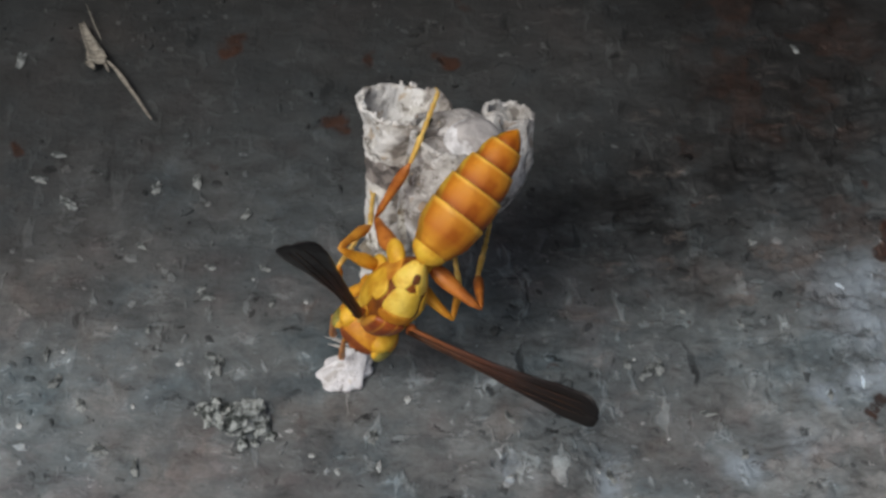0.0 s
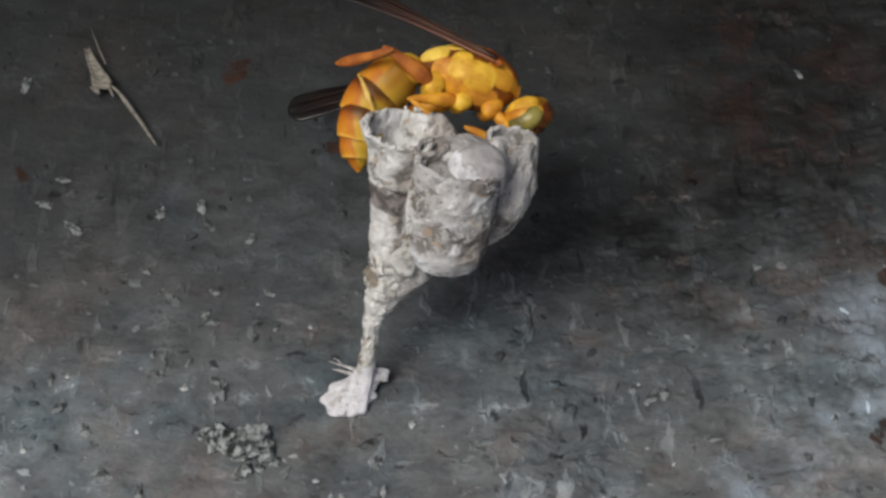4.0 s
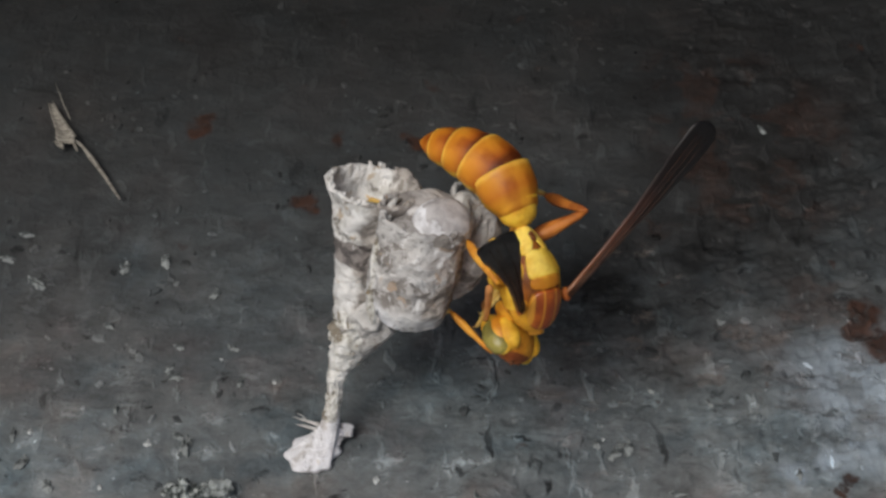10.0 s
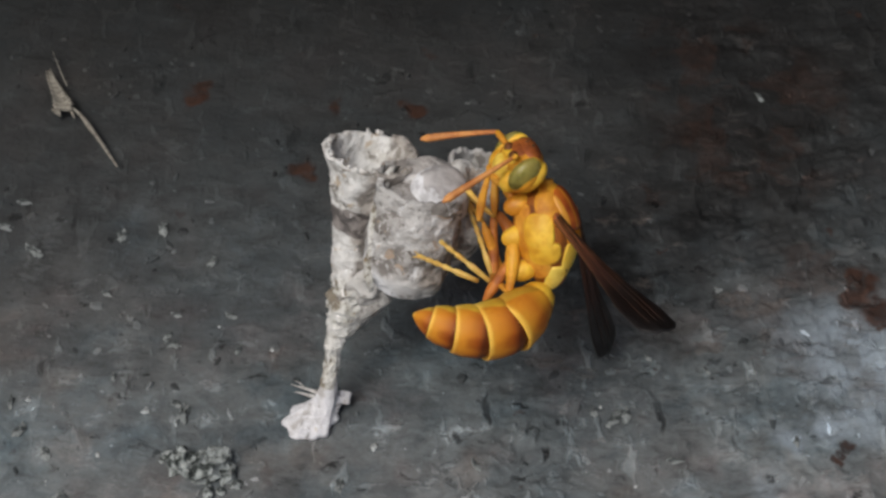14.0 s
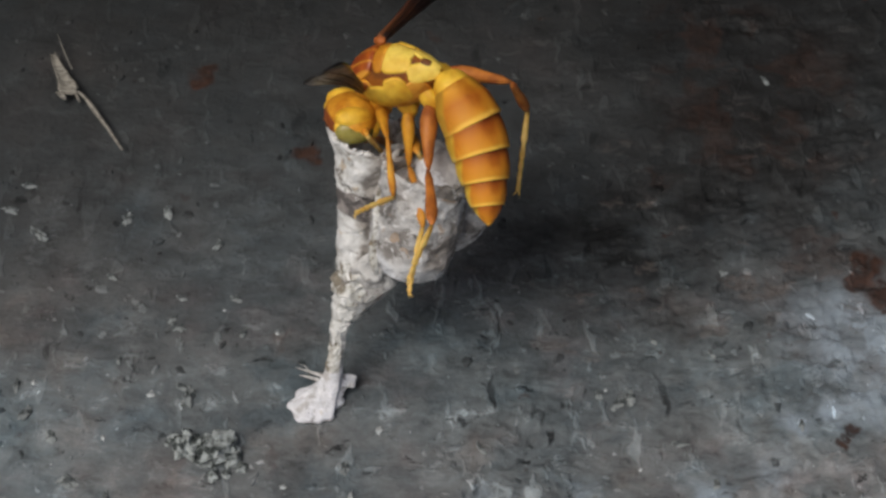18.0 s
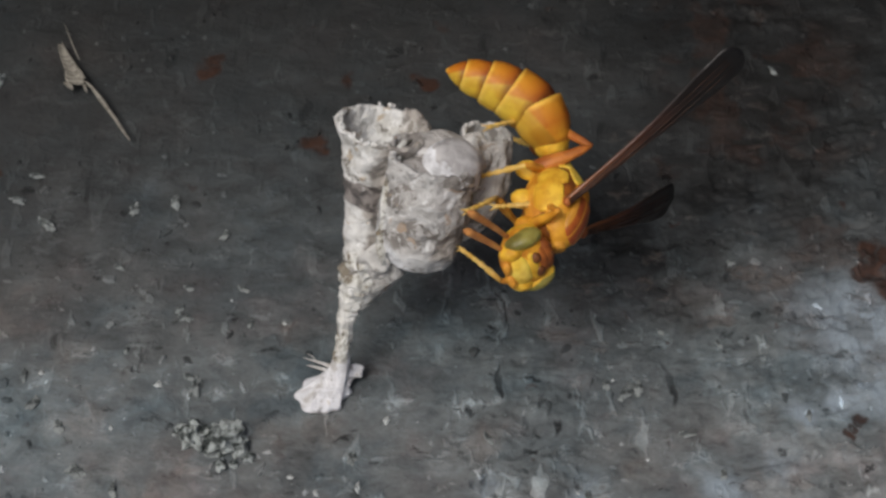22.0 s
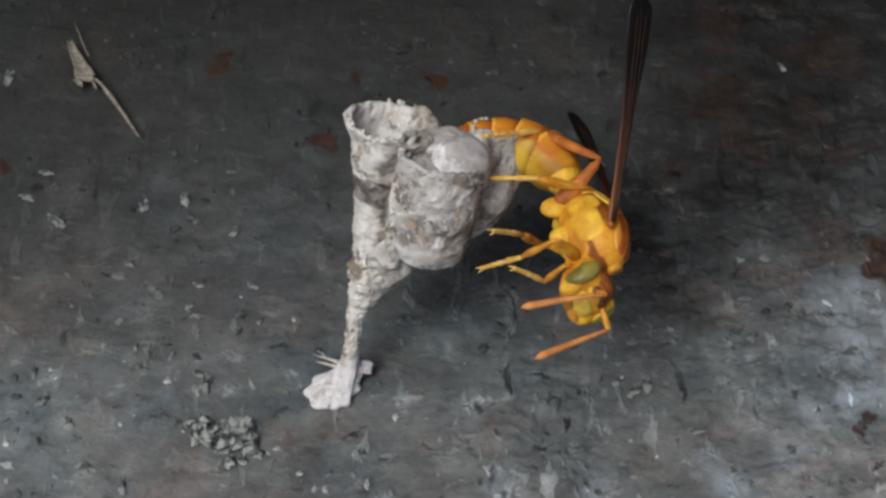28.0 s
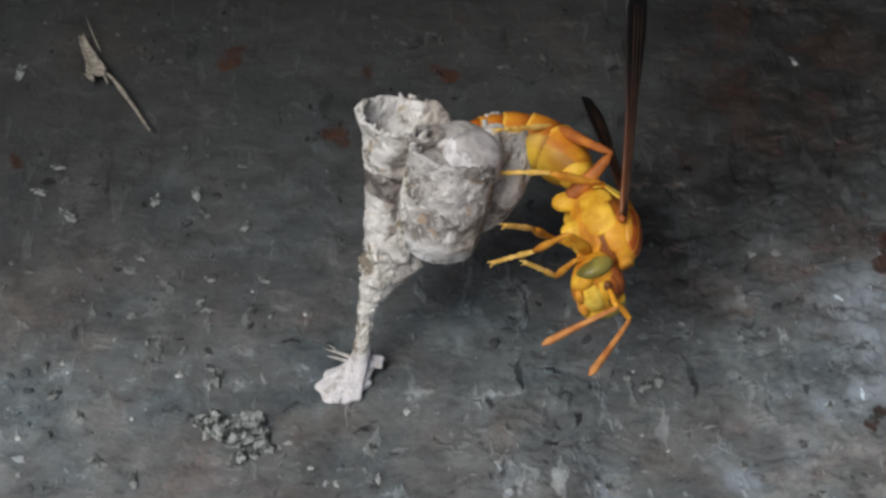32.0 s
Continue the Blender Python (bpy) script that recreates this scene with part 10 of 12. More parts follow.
    walk(MOVING["tibia_r1"], [
        (0, mm(6.46, -1.76, -3.41, 0, -8, -154)), (0.5, mm(4.85, -3.63, 0.58, -0, 30, 169)), (0.733, mm(3.54, -0.90, -2.15, 10, 14, -130)),
        (1, mm(2.22, 1.83, -4.89, -0, -2, -74)), (1.167, mm(1.80, -0.43, -3.81, -19, 10, -26)), (1.333, mm(1.37, -2.69, -2.73, -22, 32, 22)),
        (1.5, mm(0.95, -4.95, -1.66, 0, 48, 86)), (1.8, mm(0.77, -4.86, -1.54, -0, 31, 80)), (1.867, mm(1.35, -2.25, -2.02, 13, 23, 144)),
        (1.933, mm(1.93, 0.35, -2.50, 13, 8, -159)), (2, mm(2.51, 2.96, -2.98, 0, 1, -103)), (2.1, mm(4.22, 0.30, -3.55, 1, 3, -146)),
        (2.2, mm(5.94, -2.35, -4.12, 0, 5, 170)), (2.5, mm(5.94, -2.35, -4.12, -0, 5, 170)), (3, mm(5.94, -2.35, -4.12, -0, 5, 170)),
        (3.5, mm(5.94, -2.35, -4.12, -0, 5, 170)), (4.5, mm(4.85, 0.18, -3.67, 3, -3, -145)), (5.5, mm(3.77, 2.71, -3.21, 0, -10, -101)),
        (6, mm(3.77, 2.71, -3.21, 0, -10, -101)), (6.5, mm(3.83, 2.72, -3.14, 0, -11, -100)), (7, mm(3.83, 2.72, -3.14, 0, -11, -100)),
        (7.5, mm(3.83, 2.72, -3.14, 0, -11, -100)), (7.733, mm(4.94, 0.01, -3.42, 5, 3, -141)), (8, mm(6.04, -2.71, -3.69, 0, 16, 176)),
        (8.5, mm(5.94, -2.35, -4.12, -0, 5, 170)), (9, mm(6.45, -1.98, -0.48, 0, 44, -175)), (9.5, mm(6.72, -1.82, -2.29, 0, 70, 160)),
        (10, mm(6.34, -1.50, -3.77, -0, 32, -151)), (10.5, mm(5.94, -2.35, -4.12, -0, 5, 170)), (11, mm(6.43, -2.78, -2.22, -0, -12, -142)),
        (11.5, mm(5.94, -2.35, -4.12, 0, 5, 170)), (12, mm(6.59, 0.22, -1.86, -0, 6, -132)), (12.267, mm(6.40, -0.16, -0.84, 3, -0, -75)),
        (12.5, mm(6.21, -0.54, 0.18, -0, -6, -18)), (12.567, mm(6.12, -1.14, -1.25, 4, -3, -76)), (12.633, mm(6.03, -1.75, -2.69, 4, 2, -133)),
        (12.7, mm(5.94, -2.35, -4.12, -0, 5, 170)), (13, mm(5.94, -2.35, -4.12, -0, 5, 170)), (13.5, mm(5.94, -2.35, -4.12, 0, 5, 170)),
        (14.5, mm(5.94, -2.35, -4.12, 0, 5, 170)), (15.5, mm(5.94, -2.35, -4.12, 0, 5, 170)), (15.733, mm(4.64, -2.57, -1.13, -13, 36, -162)),
        (16, mm(3.34, -2.80, 1.87, 0, 68, -119)), (16.267, mm(4.64, -2.57, -1.13, -13, 36, -162)), (16.5, mm(5.94, -2.35, -4.12, 0, 5, 170)),
        (16.733, mm(3.68, -3.67, -2.46, -2, 1, 114)), (17, mm(1.43, -4.98, -0.80, 0, -2, 58)), (17.5, mm(0.62, -1.42, -5.59, -0, -10, 71)),
        (17.75, mm(3.10, 0.18, -4.09, 33, -3, 107)), (18, mm(5.58, 1.77, -2.60, 65, -17, 142)), (18.3, mm(5.58, 1.77, -2.60, 65, -17, 142)),
        (18.4, mm(5.66, 0.15, -3.63, 61, 32, 112)), (18.5, mm(5.73, -1.48, -4.67, 0, 61, 34)), (18.667, mm(5.46, -1.78, -4.83, 38, 32, 103)),
        (18.833, mm(5.19, -2.09, -5.00, 32, -5, 141)), (19, mm(4.91, -2.39, -5.16, -0, -28, -169)), (19.167, mm(5.51, -1.99, -4.37, -29, -8, -116)),
        (19.333, mm(6.11, -1.58, -3.58, -32, 26, -72)), (19.5, mm(6.70, -1.18, -2.80, -0, 49, -8)), (19.667, mm(6.45, -0.65, -1.81, 2, 50, -59)),
        (19.833, mm(6.19, -0.12, -0.82, 2, 52, -112)), (20, mm(5.93, 0.41, 0.16, -0, 53, -168)), (20.5, mm(6.27, 0.39, -0.51, -0, 38, -144)),
        (21, mm(5.23, 2.11, -2.57, 0, 57, -161)), (21.5, mm(5.12, 2.21, -1.32, -0, 35, -141)), (21.733, mm(4.19, -0.69, 0.05, -2, 31, 176)),
        (22, mm(3.26, -3.59, 1.42, 0, 27, 134)), (22.5, mm(2.93, -3.25, 1.69, -0, 52, 100)), (23, mm(2.90, -5.25, -2.47, -0, 40, 120)),
        (24, mm(2.49, -5.28, -2.29, 0, 45, 120)), (25, mm(2.49, -5.28, -2.29, 0, 45, 120)), (25.5, mm(2.49, -5.28, -2.29, 0, 45, 120)),
        (27.5, mm(2.49, -5.28, -2.29, 0, 45, 120)), (28, mm(2.49, -5.28, -2.29, 0, 45, 120)), (29, mm(2.49, -5.28, -2.29, 0, 45, 120)),
        (30, mm(2.49, -5.28, -2.29, 0, 45, 120)), (31, mm(2.49, -5.28, -2.29, 0, 45, 120)), (32, mm(2.49, -5.28, -2.29, 0, 45, 120)),
    ])
    walk(MOVING["tarsus_r1"], [
        (0, mm(2.35, -3.72, -2.78, -0, 62, 71)), (0.267, mm(1.66, -3.29, -2.26, 10, 47, 131)), (0.5, mm(0.96, -2.86, -1.74, 0, 33, 176)),
        (0.733, mm(2.22, -2.73, -3.22, -8, 46, -142)), (1, mm(3.48, -2.60, -4.70, 0, 59, -88)), (1.267, mm(2.32, -2.23, -4.87, 1, 58, -19)),
        (1.5, mm(1.17, -1.86, -5.05, 0, 58, 50)), (1.8, mm(1.45, -0.96, -3.88, -0, 47, 58)), (2, mm(1.47, -1.52, -3.06, -0, 37, 77)), (2.2, mm(1.42, -1.59, -4.51, 0, 43, 16)),
        (2.5, mm(1.42, -1.59, -4.51, 0, 43, 16)), (3, mm(1.42, -1.59, -4.51, 0, 43, 16)), (3.5, mm(1.42, -1.59, -4.51, 0, 43, 16)), (5.5, mm(2.92, -1.73, -2.38, 0, 10, 35)),
        (6, mm(2.92, -1.73, -2.38, 0, 10, 35)), (6.5, mm(3.07, -1.74, -2.29, -0, 11, 36)), (7, mm(3.07, -1.74, -2.29, -0, 11, 36)), (7.5, mm(3.07, -1.74, -2.29, -0, 11, 36)),
        (8, mm(1.64, -2.42, -4.99, 0, 8, -23)), (8.5, mm(1.42, -1.59, -4.51, -0, 43, 16)), (8.667, mm(2.00, -1.82, -4.23, 4, 40, 75)),
        (8.833, mm(2.59, -2.05, -3.96, 4, 37, 132)), (9, mm(3.17, -2.28, -3.69, -0, 34, -174)), (9.5, mm(5.25, -1.28, -6.61, 0, 42, 160)),
        (9.667, mm(4.47, -1.99, -6.47, -21, 49, -159)), (9.833, mm(3.70, -2.69, -6.33, -32, 64, -113)), (10, mm(2.92, -3.40, -6.19, 0, 76, -26)),
        (10.5, mm(1.42, -1.59, -4.51, -0, 43, 16)), (10.733, mm(2.16, -3.58, -2.88, -6, 33, -43)), (11, mm(2.91, -5.58, -1.25, 0, 23, -95)),
        (11.267, mm(2.16, -3.58, -2.88, -6, 33, -43)), (11.5, mm(1.42, -1.59, -4.51, -0, 43, 16)), (12, mm(3.53, -3.19, -2.32, 0, 52, 57)),
        (12.267, mm(7.04, -2.59, -0.83, -11, 21, 17)), (12.5, mm(10.55, -1.99, 0.65, 0, -10, -16)), (12.7, mm(1.42, -1.59, -4.51, -0, 43, 16)),
        (13, mm(1.42, -1.59, -4.51, -0, 43, 16)), (13.5, mm(1.42, -1.59, -4.51, 0, 43, 16)), (14.5, mm(1.42, -1.59, -4.51, -0, 43, 16)),
        (15.5, mm(1.42, -1.59, -4.51, 0, 43, 16)), (15.667, mm(1.78, -2.48, -3.81, 3, 45, -31)), (15.833, mm(2.15, -3.38, -3.11, 4, 48, -79)),
        (16, mm(2.51, -4.28, -2.40, 0, 50, -131)), (16.167, mm(2.15, -3.38, -3.11, 4, 48, -79)), (16.333, mm(1.78, -2.48, -3.81, 3, 45, -31)),
        (16.5, mm(1.42, -1.59, -4.51, 0, 43, 16)), (16.733, mm(2.65, -1.34, -2.57, -4, 37, -49)), (17, mm(3.88, -1.10, -0.64, 0, 32, -109)),
        (17.5, mm(2.11, 2.85, -4.76, 0, 45, -135)), (17.75, mm(2.12, 3.67, -3.01, 5, 56, -90)), (18, mm(2.12, 4.49, -1.27, 25, 60, -33)),
        (18.3, mm(2.12, 4.49, -1.27, 25, 60, -33)), (18.4, mm(4.86, 2.14, -4.97, 12, 61, -3)), (18.5, mm(7.60, -0.22, -8.68, 0, 65, 29)),
        (19, mm(0.94, -3.16, -2.97, 0, 64, 16)), (19.5, mm(9.70, -1.58, -6.27, 0, 48, 3)), (19.667, mm(7.54, -1.11, -5.35, -1, 47, -55)),
        (19.833, mm(5.39, -0.65, -4.43, -1, 47, -112)), (20, mm(3.23, -0.18, -3.51, 0, 46, -169)), (20.167, mm(3.27, -0.71, -3.46, -8, 41, 136)),
        (20.333, mm(3.31, -1.23, -3.40, -7, 33, 88)), (20.5, mm(3.36, -1.76, -3.35, 0, 28, 42)), (20.667, mm(3.20, -0.74, -4.38, -13, 17, -8)),
        (20.833, mm(3.04, 0.28, -5.41, -12, -0, -54)), (21, mm(2.88, 1.30, -6.43, 0, -11, -100)), (21.167, mm(2.64, 0.81, -5.61, -12, -1, -50)),
        (21.333, mm(2.41, 0.33, -4.78, -12, 14, -2)), (21.5, mm(2.18, -0.15, -3.95, -0, 24, 50)), (21.733, mm(1.29, -0.40, -2.30, 5, 32, -1)),
        (22, mm(0.40, -0.64, -0.66, 0, 41, -59)), (22.167, mm(1.08, -0.58, -1.08, -9, 45, -12)), (22.333, mm(1.76, -0.52, -1.51, -11, 53, 39)),
        (22.5, mm(2.44, -0.46, -1.93, -0, 58, 100)), (22.733, mm(1.78, -1.34, -3.69, -2, 57, 32)), (23, mm(1.12, -2.22, -5.45, -0, 55, -33)),
        (23.333, mm(1.04, -2.29, -5.47, 4, 54, 26)), (23.667, mm(0.96, -2.36, -5.49, 3, 51, 81)), (24, mm(0.88, -2.43, -5.52, -0, 50, 134)),
        (25, mm(0.88, -2.43, -5.52, -0, 50, 134)), (25.5, mm(0.88, -2.43, -5.52, -0, 50, 134)), (27.5, mm(0.88, -2.43, -5.52, -0, 50, 134)),
        (28, mm(0.88, -2.43, -5.52, -0, 50, 134)), (29, mm(0.88, -2.43, -5.52, -0, 50, 134)), (30, mm(0.88, -2.43, -5.52, -0, 50, 134)),
        (31, mm(0.88, -2.43, -5.52, -0, 50, 134)), (32, mm(0.88, -2.43, -5.52, -0, 50, 134)),
    ])
    walk(MOVING["femur_r2"], [
        (0, mm(0.20, -1.30, -2.30, -0, -13, -111)), (0.267, mm(0.20, -1.30, -2.30, 4, -2, -149)), (0.5, mm(0.20, -1.30, -2.30, 0, 9, 174)),
        (1, mm(0.20, -1.30, -2.30, -0, -7, -131)), (1.5, mm(0.20, -1.30, -2.30, -0, 3, -118)), (1.8, mm(0.20, -1.30, -2.30, 0, 27, -164)),
        (1.9, mm(0.20, -1.30, -2.30, 8, -6, -138)), (2, mm(0.20, -1.30, -2.30, -0, -40, -110)), (2.2, mm(0.20, -1.30, -2.30, -0, -31, -134)),
        (2.5, mm(0.20, -1.30, -2.30, -0, 27, -164)), (3, mm(0.20, -1.30, -2.30, 0, 27, -164)), (3.5, mm(0.20, -1.30, -2.30, 0, 27, -164)),
        (5.5, mm(0.20, -1.30, -2.30, 0, -15, 148)), (6, mm(0.20, -1.30, -2.30, 0, -15, 148)), (6.5, mm(0.20, -1.30, -2.30, -0, -15, 150)),
        (7, mm(0.20, -1.30, -2.30, -0, -15, 150)), (7.5, mm(0.20, -1.30, -2.30, -0, -15, 150)), (8, mm(0.20, -1.30, -2.30, 0, 5, -171)),
        (8.5, mm(0.20, -1.30, -2.30, 0, 3, 175)), (9, mm(0.20, -1.30, -2.30, 0, 9, -168)), (9.5, mm(0.20, -1.30, -2.30, 0, 27, -164)),
        (9.733, mm(0.20, -1.30, -2.30, 10, -12, -140)), (10, mm(0.20, -1.30, -2.30, 0, -52, -112)), (10.267, mm(0.20, -1.30, -2.30, -4, -44, -72)),
        (10.5, mm(0.20, -1.30, -2.30, 0, -35, -38)), (11, mm(0.20, -1.30, -2.30, 0, -53, -101)), (11.5, mm(0.20, -1.30, -2.30, 0, -49, -125)),
        (12, mm(0.20, -1.30, -2.30, 0, -58, -116)), (12.5, mm(0.20, -1.30, -2.30, 0, -0, -98)), (12.6, mm(0.20, -1.30, -2.30, 4, 13, -130)),
        (12.7, mm(0.20, -1.30, -2.30, 0, 27, -164)), (13, mm(0.20, -1.30, -2.30, -0, 27, -164)), (13.5, mm(0.20, -1.30, -2.30, 0, 27, -164)),
        (14.5, mm(0.20, -1.30, -2.30, -0, 27, -164)), (15.5, mm(0.20, -1.30, -2.30, -0, 19, -170)), (15.733, mm(0.20, -1.30, -2.30, 7, -7, -143)),
        (16, mm(0.20, -1.30, -2.30, 0, -33, -114)), (16.267, mm(0.20, -1.30, -2.30, 7, -3, -139)), (16.5, mm(0.20, -1.30, -2.30, 0, 27, -164)),
        (17, mm(0.20, -1.30, -2.30, 0, -27, -127)), (17.5, mm(0.20, -1.30, -2.30, -0, 6, -133)), (17.75, mm(0.20, -1.30, -2.30, 19, 68, -105)),
        (18, mm(0.20, -1.30, -2.30, 152, 44, 36)), (18.3, mm(0.20, -1.30, -2.30, 152, 44, 36)), (18.4, mm(0.20, -1.30, -2.30, 89, 64, 18)),
        (18.5, mm(0.20, -1.30, -2.30, 0, 58, -27)), (18.733, mm(0.20, -1.30, -2.30, -15, 25, -78)), (19, mm(0.20, -1.30, -2.30, 0, -8, -117)),
        (19.5, mm(0.20, -1.30, -2.30, 0, -17, -116)), (20, mm(0.20, -1.30, -2.30, -0, 12, -135)), (20.5, mm(0.20, -1.30, -2.30, -0, 27, -164)),
        (20.733, mm(0.20, -1.30, -2.30, 11, -12, -138)), (21, mm(0.20, -1.30, -2.30, 0, -52, -107)), (21.5, mm(0.20, -1.30, -2.30, 0, -38, -146)),
        (22, mm(0.20, -1.30, -2.30, 0, -29, 151)), (22.5, mm(0.20, -1.30, -2.30, 0, -60, 179)), (23, mm(0.20, -1.30, -2.30, 0, -55, 176)),
        (24, mm(0.20, -1.30, -2.30, -0, -54, 173)), (25, mm(0.20, -1.30, -2.30, -0, -54, 173)), (25.5, mm(0.20, -1.30, -2.30, -0, -54, 173)),
        (27.5, mm(0.20, -1.30, -2.30, -0, -54, 173)), (28, mm(0.20, -1.30, -2.30, -0, -54, 173)), (29, mm(0.20, -1.30, -2.30, -0, -54, 173)),
        (30, mm(0.20, -1.30, -2.30, -0, -54, 173)), (31, mm(0.20, -1.30, -2.30, -0, -54, 173)), (32, mm(0.20, -1.30, -2.30, -0, -54, 173)),
    ])
    walk(MOVING["tibia_r2"], [
        (0, mm(-1.44, -5.47, -1.25, 0, 52, 70)), (0.167, mm(-2.40, -3.93, -1.83, -29, 26, 14)), (0.333, mm(-3.36, -2.38, -2.41, -26, -8, -22)),
        (0.5, mm(-4.32, -0.84, -2.99, 0, -32, -68)), (0.667, mm(-3.81, -2.14, -2.57, -24, -12, -16)), (0.833, mm(-3.30, -3.45, -2.15, -25, 18, 26)),
        (1, mm(-2.79, -4.75, -1.73, 0, 39, 81)), (1.5, mm(-1.94, -5.37, -2.53, -0, 37, 119)), (1.667, mm(-2.84, -3.89, -3.46, -7, 25, 62)),
        (1.8, mm(-3.74, -2.41, -4.39, 0, 13, 10)), (2, mm(-1.00, -4.61, 0.66, 0, 43, 57)), (2.2, mm(-2.55, -4.13, 0.06, -0, 26, 50)),
        (2.5, mm(-3.74, -2.41, -4.39, -0, 13, 10)), (3, mm(-3.74, -2.41, -4.39, -0, 13, 10)), (3.5, mm(-3.74, -2.41, -4.39, -0, 13, 10)),
        (4.5, mm(-3.67, -0.69, -2.76, 6, 23, -46)), (5.5, mm(-3.59, 1.03, -1.13, 0, 34, -107)), (6, mm(-3.59, 1.03, -1.13, 0, 34, -107)),
        (6.5, mm(-3.64, 0.95, -1.12, 0, 34, -105)), (7, mm(-3.64, 0.95, -1.12, 0, 34, -105)), (7.5, mm(-3.64, 0.95, -1.12, 0, 34, -105)),
        (7.733, mm(-3.98, -0.54, -1.93, 4, 27, -53)), (8, mm(-4.32, -2.03, -2.74, 0, 20, -5)), (8.5, mm(-4.38, -0.92, -2.53, 0, 6, -20)),
        (9, mm(-4.25, -2.24, -3.01, -0, 10, -11)), (9.5, mm(-3.74, -2.41, -4.39, 0, 13, 10)), (9.667, mm(-2.79, -2.91, -2.49, -18, 24, 54)),
        (9.833, mm(-1.83, -3.42, -0.59, -24, 44, 100)), (10, mm(-0.88, -3.93, 1.32, 0, 59, 169)), (10.5, mm(3.17, -3.58, 0.37, -0, 66, -137)),
        (11, mm(-0.34, -4.04, 1.36, 0, 31, -160)), (11.167, mm(-0.73, -3.95, 1.30, 10, 36, 150)), (11.333, mm(-1.11, -3.85, 1.25, 11, 46, 95)),
        (11.5, mm(-1.50, -3.76, 1.20, 0, 51, 31)), (12, mm(-0.87, -3.51, 1.59, -0, 65, 52)), (12.267, mm(-0.66, -4.68, -0.34, 5, 59, 105)),
        (12.5, mm(-0.46, -5.85, -2.27, 0, 53, 149)), (12.567, mm(-1.55, -4.70, -2.98, -16, 41, 93)), (12.633, mm(-2.65, -3.56, -3.69, -14, 24, 50)),
        (12.7, mm(-3.74, -2.41, -4.39, 0, 13, 10)), (13, mm(-3.74, -2.41, -4.39, 0, 13, 10)), (13.5, mm(-3.74, -2.41, -4.39, 0, 13, 10)),
        (14.5, mm(-3.74, -2.41, -4.39, 0, 13, 10)), (15.5, mm(-4.08, -2.04, -3.81, 0, -20, -2)), (15.733, mm(-2.71, -3.43, -1.80, 11, 7, -42)),
        (16, mm(-1.34, -4.83, 0.22, -0, 34, -85)), (16.267, mm(-2.54, -3.62, -2.09, 5, 24, -36)), (16.5, mm(-3.74, -2.41, -4.39, 0, 13, 10)),
        (17, mm(-2.26, -4.56, -0.18, 0, 7, 59)), (17.167, mm(-2.48, -4.58, -1.03, -14, 17, 107)), (17.333, mm(-2.71, -4.61, -1.89, -17, 34, 157)),
        (17.5, mm(-2.93, -4.64, -2.75, 0, 45, -141)), (17.75, mm(-0.02, -1.98, -4.11, 8, 9, 178)), (18, mm(2.89, 0.67, -5.47, 38, -12, 133)),
        (18.3, mm(2.89, 0.67, -5.47, 38, -12, 133)), (18.4, mm(2.62, -0.87, -5.84, 43, 29, 94)), (18.5, mm(2.34, -2.41, -6.22, 0, 58, 23)),
        (19, mm(-1.84, -5.38, -1.67, 0, 42, 85)), (19.5, mm(-1.72, -5.26, -0.96, 0, 34, 40)), (20, mm(-3.00, -4.45, -3.27, 0, -1, 30)),
        (20.5, mm(-3.74, -2.41, -4.39, 0, 13, 10)), (20.733, mm(-2.19, -3.19, -1.52, -9, 31, 48)), (21, mm(-0.64, -3.98, 1.35, 0, 50, 95)),
        (21.5, mm(-2.81, -3.32, 0.53, 0, 49, 80)), (21.667, mm(-2.97, -1.99, 0.34, -14, 39, 24)), (21.833, mm(-3.13, -0.67, 0.15, -12, 25, -22)),
        (22, mm(-3.29, 0.66, -0.04, -0, 16, -65)), (22.167, mm(-2.89, 0.02, 0.54, 15, 27, -105)), (22.333, mm(-2.50, -0.63, 1.11, 19, 45, -149)),
        (22.5, mm(-2.10, -1.28, 1.68, -0, 58, 149)), (22.733, mm(-2.28, -1.19, 1.57, 7, 49, -154)), (23, mm(-2.46, -1.11, 1.45, 0, 40, -107)),
        (24, mm(-2.50, -0.95, 1.40, -0, 38, -100)), (25, mm(-2.50, -0.95, 1.40, -0, 38, -100)), (25.5, mm(-2.50, -0.95, 1.40, -0, 38, -100)),
        (27.5, mm(-2.50, -0.95, 1.40, -0, 38, -100)), (28, mm(-2.50, -0.95, 1.40, -0, 38, -100)), (29, mm(-2.50, -0.95, 1.40, -0, 38, -100)),
        (30, mm(-2.50, -0.95, 1.40, -0, 38, -100)), (31, mm(-2.50, -0.95, 1.40, -0, 38, -100)), (32, mm(-2.50, -0.95, 1.40, -0, 38, -100)),
    ])
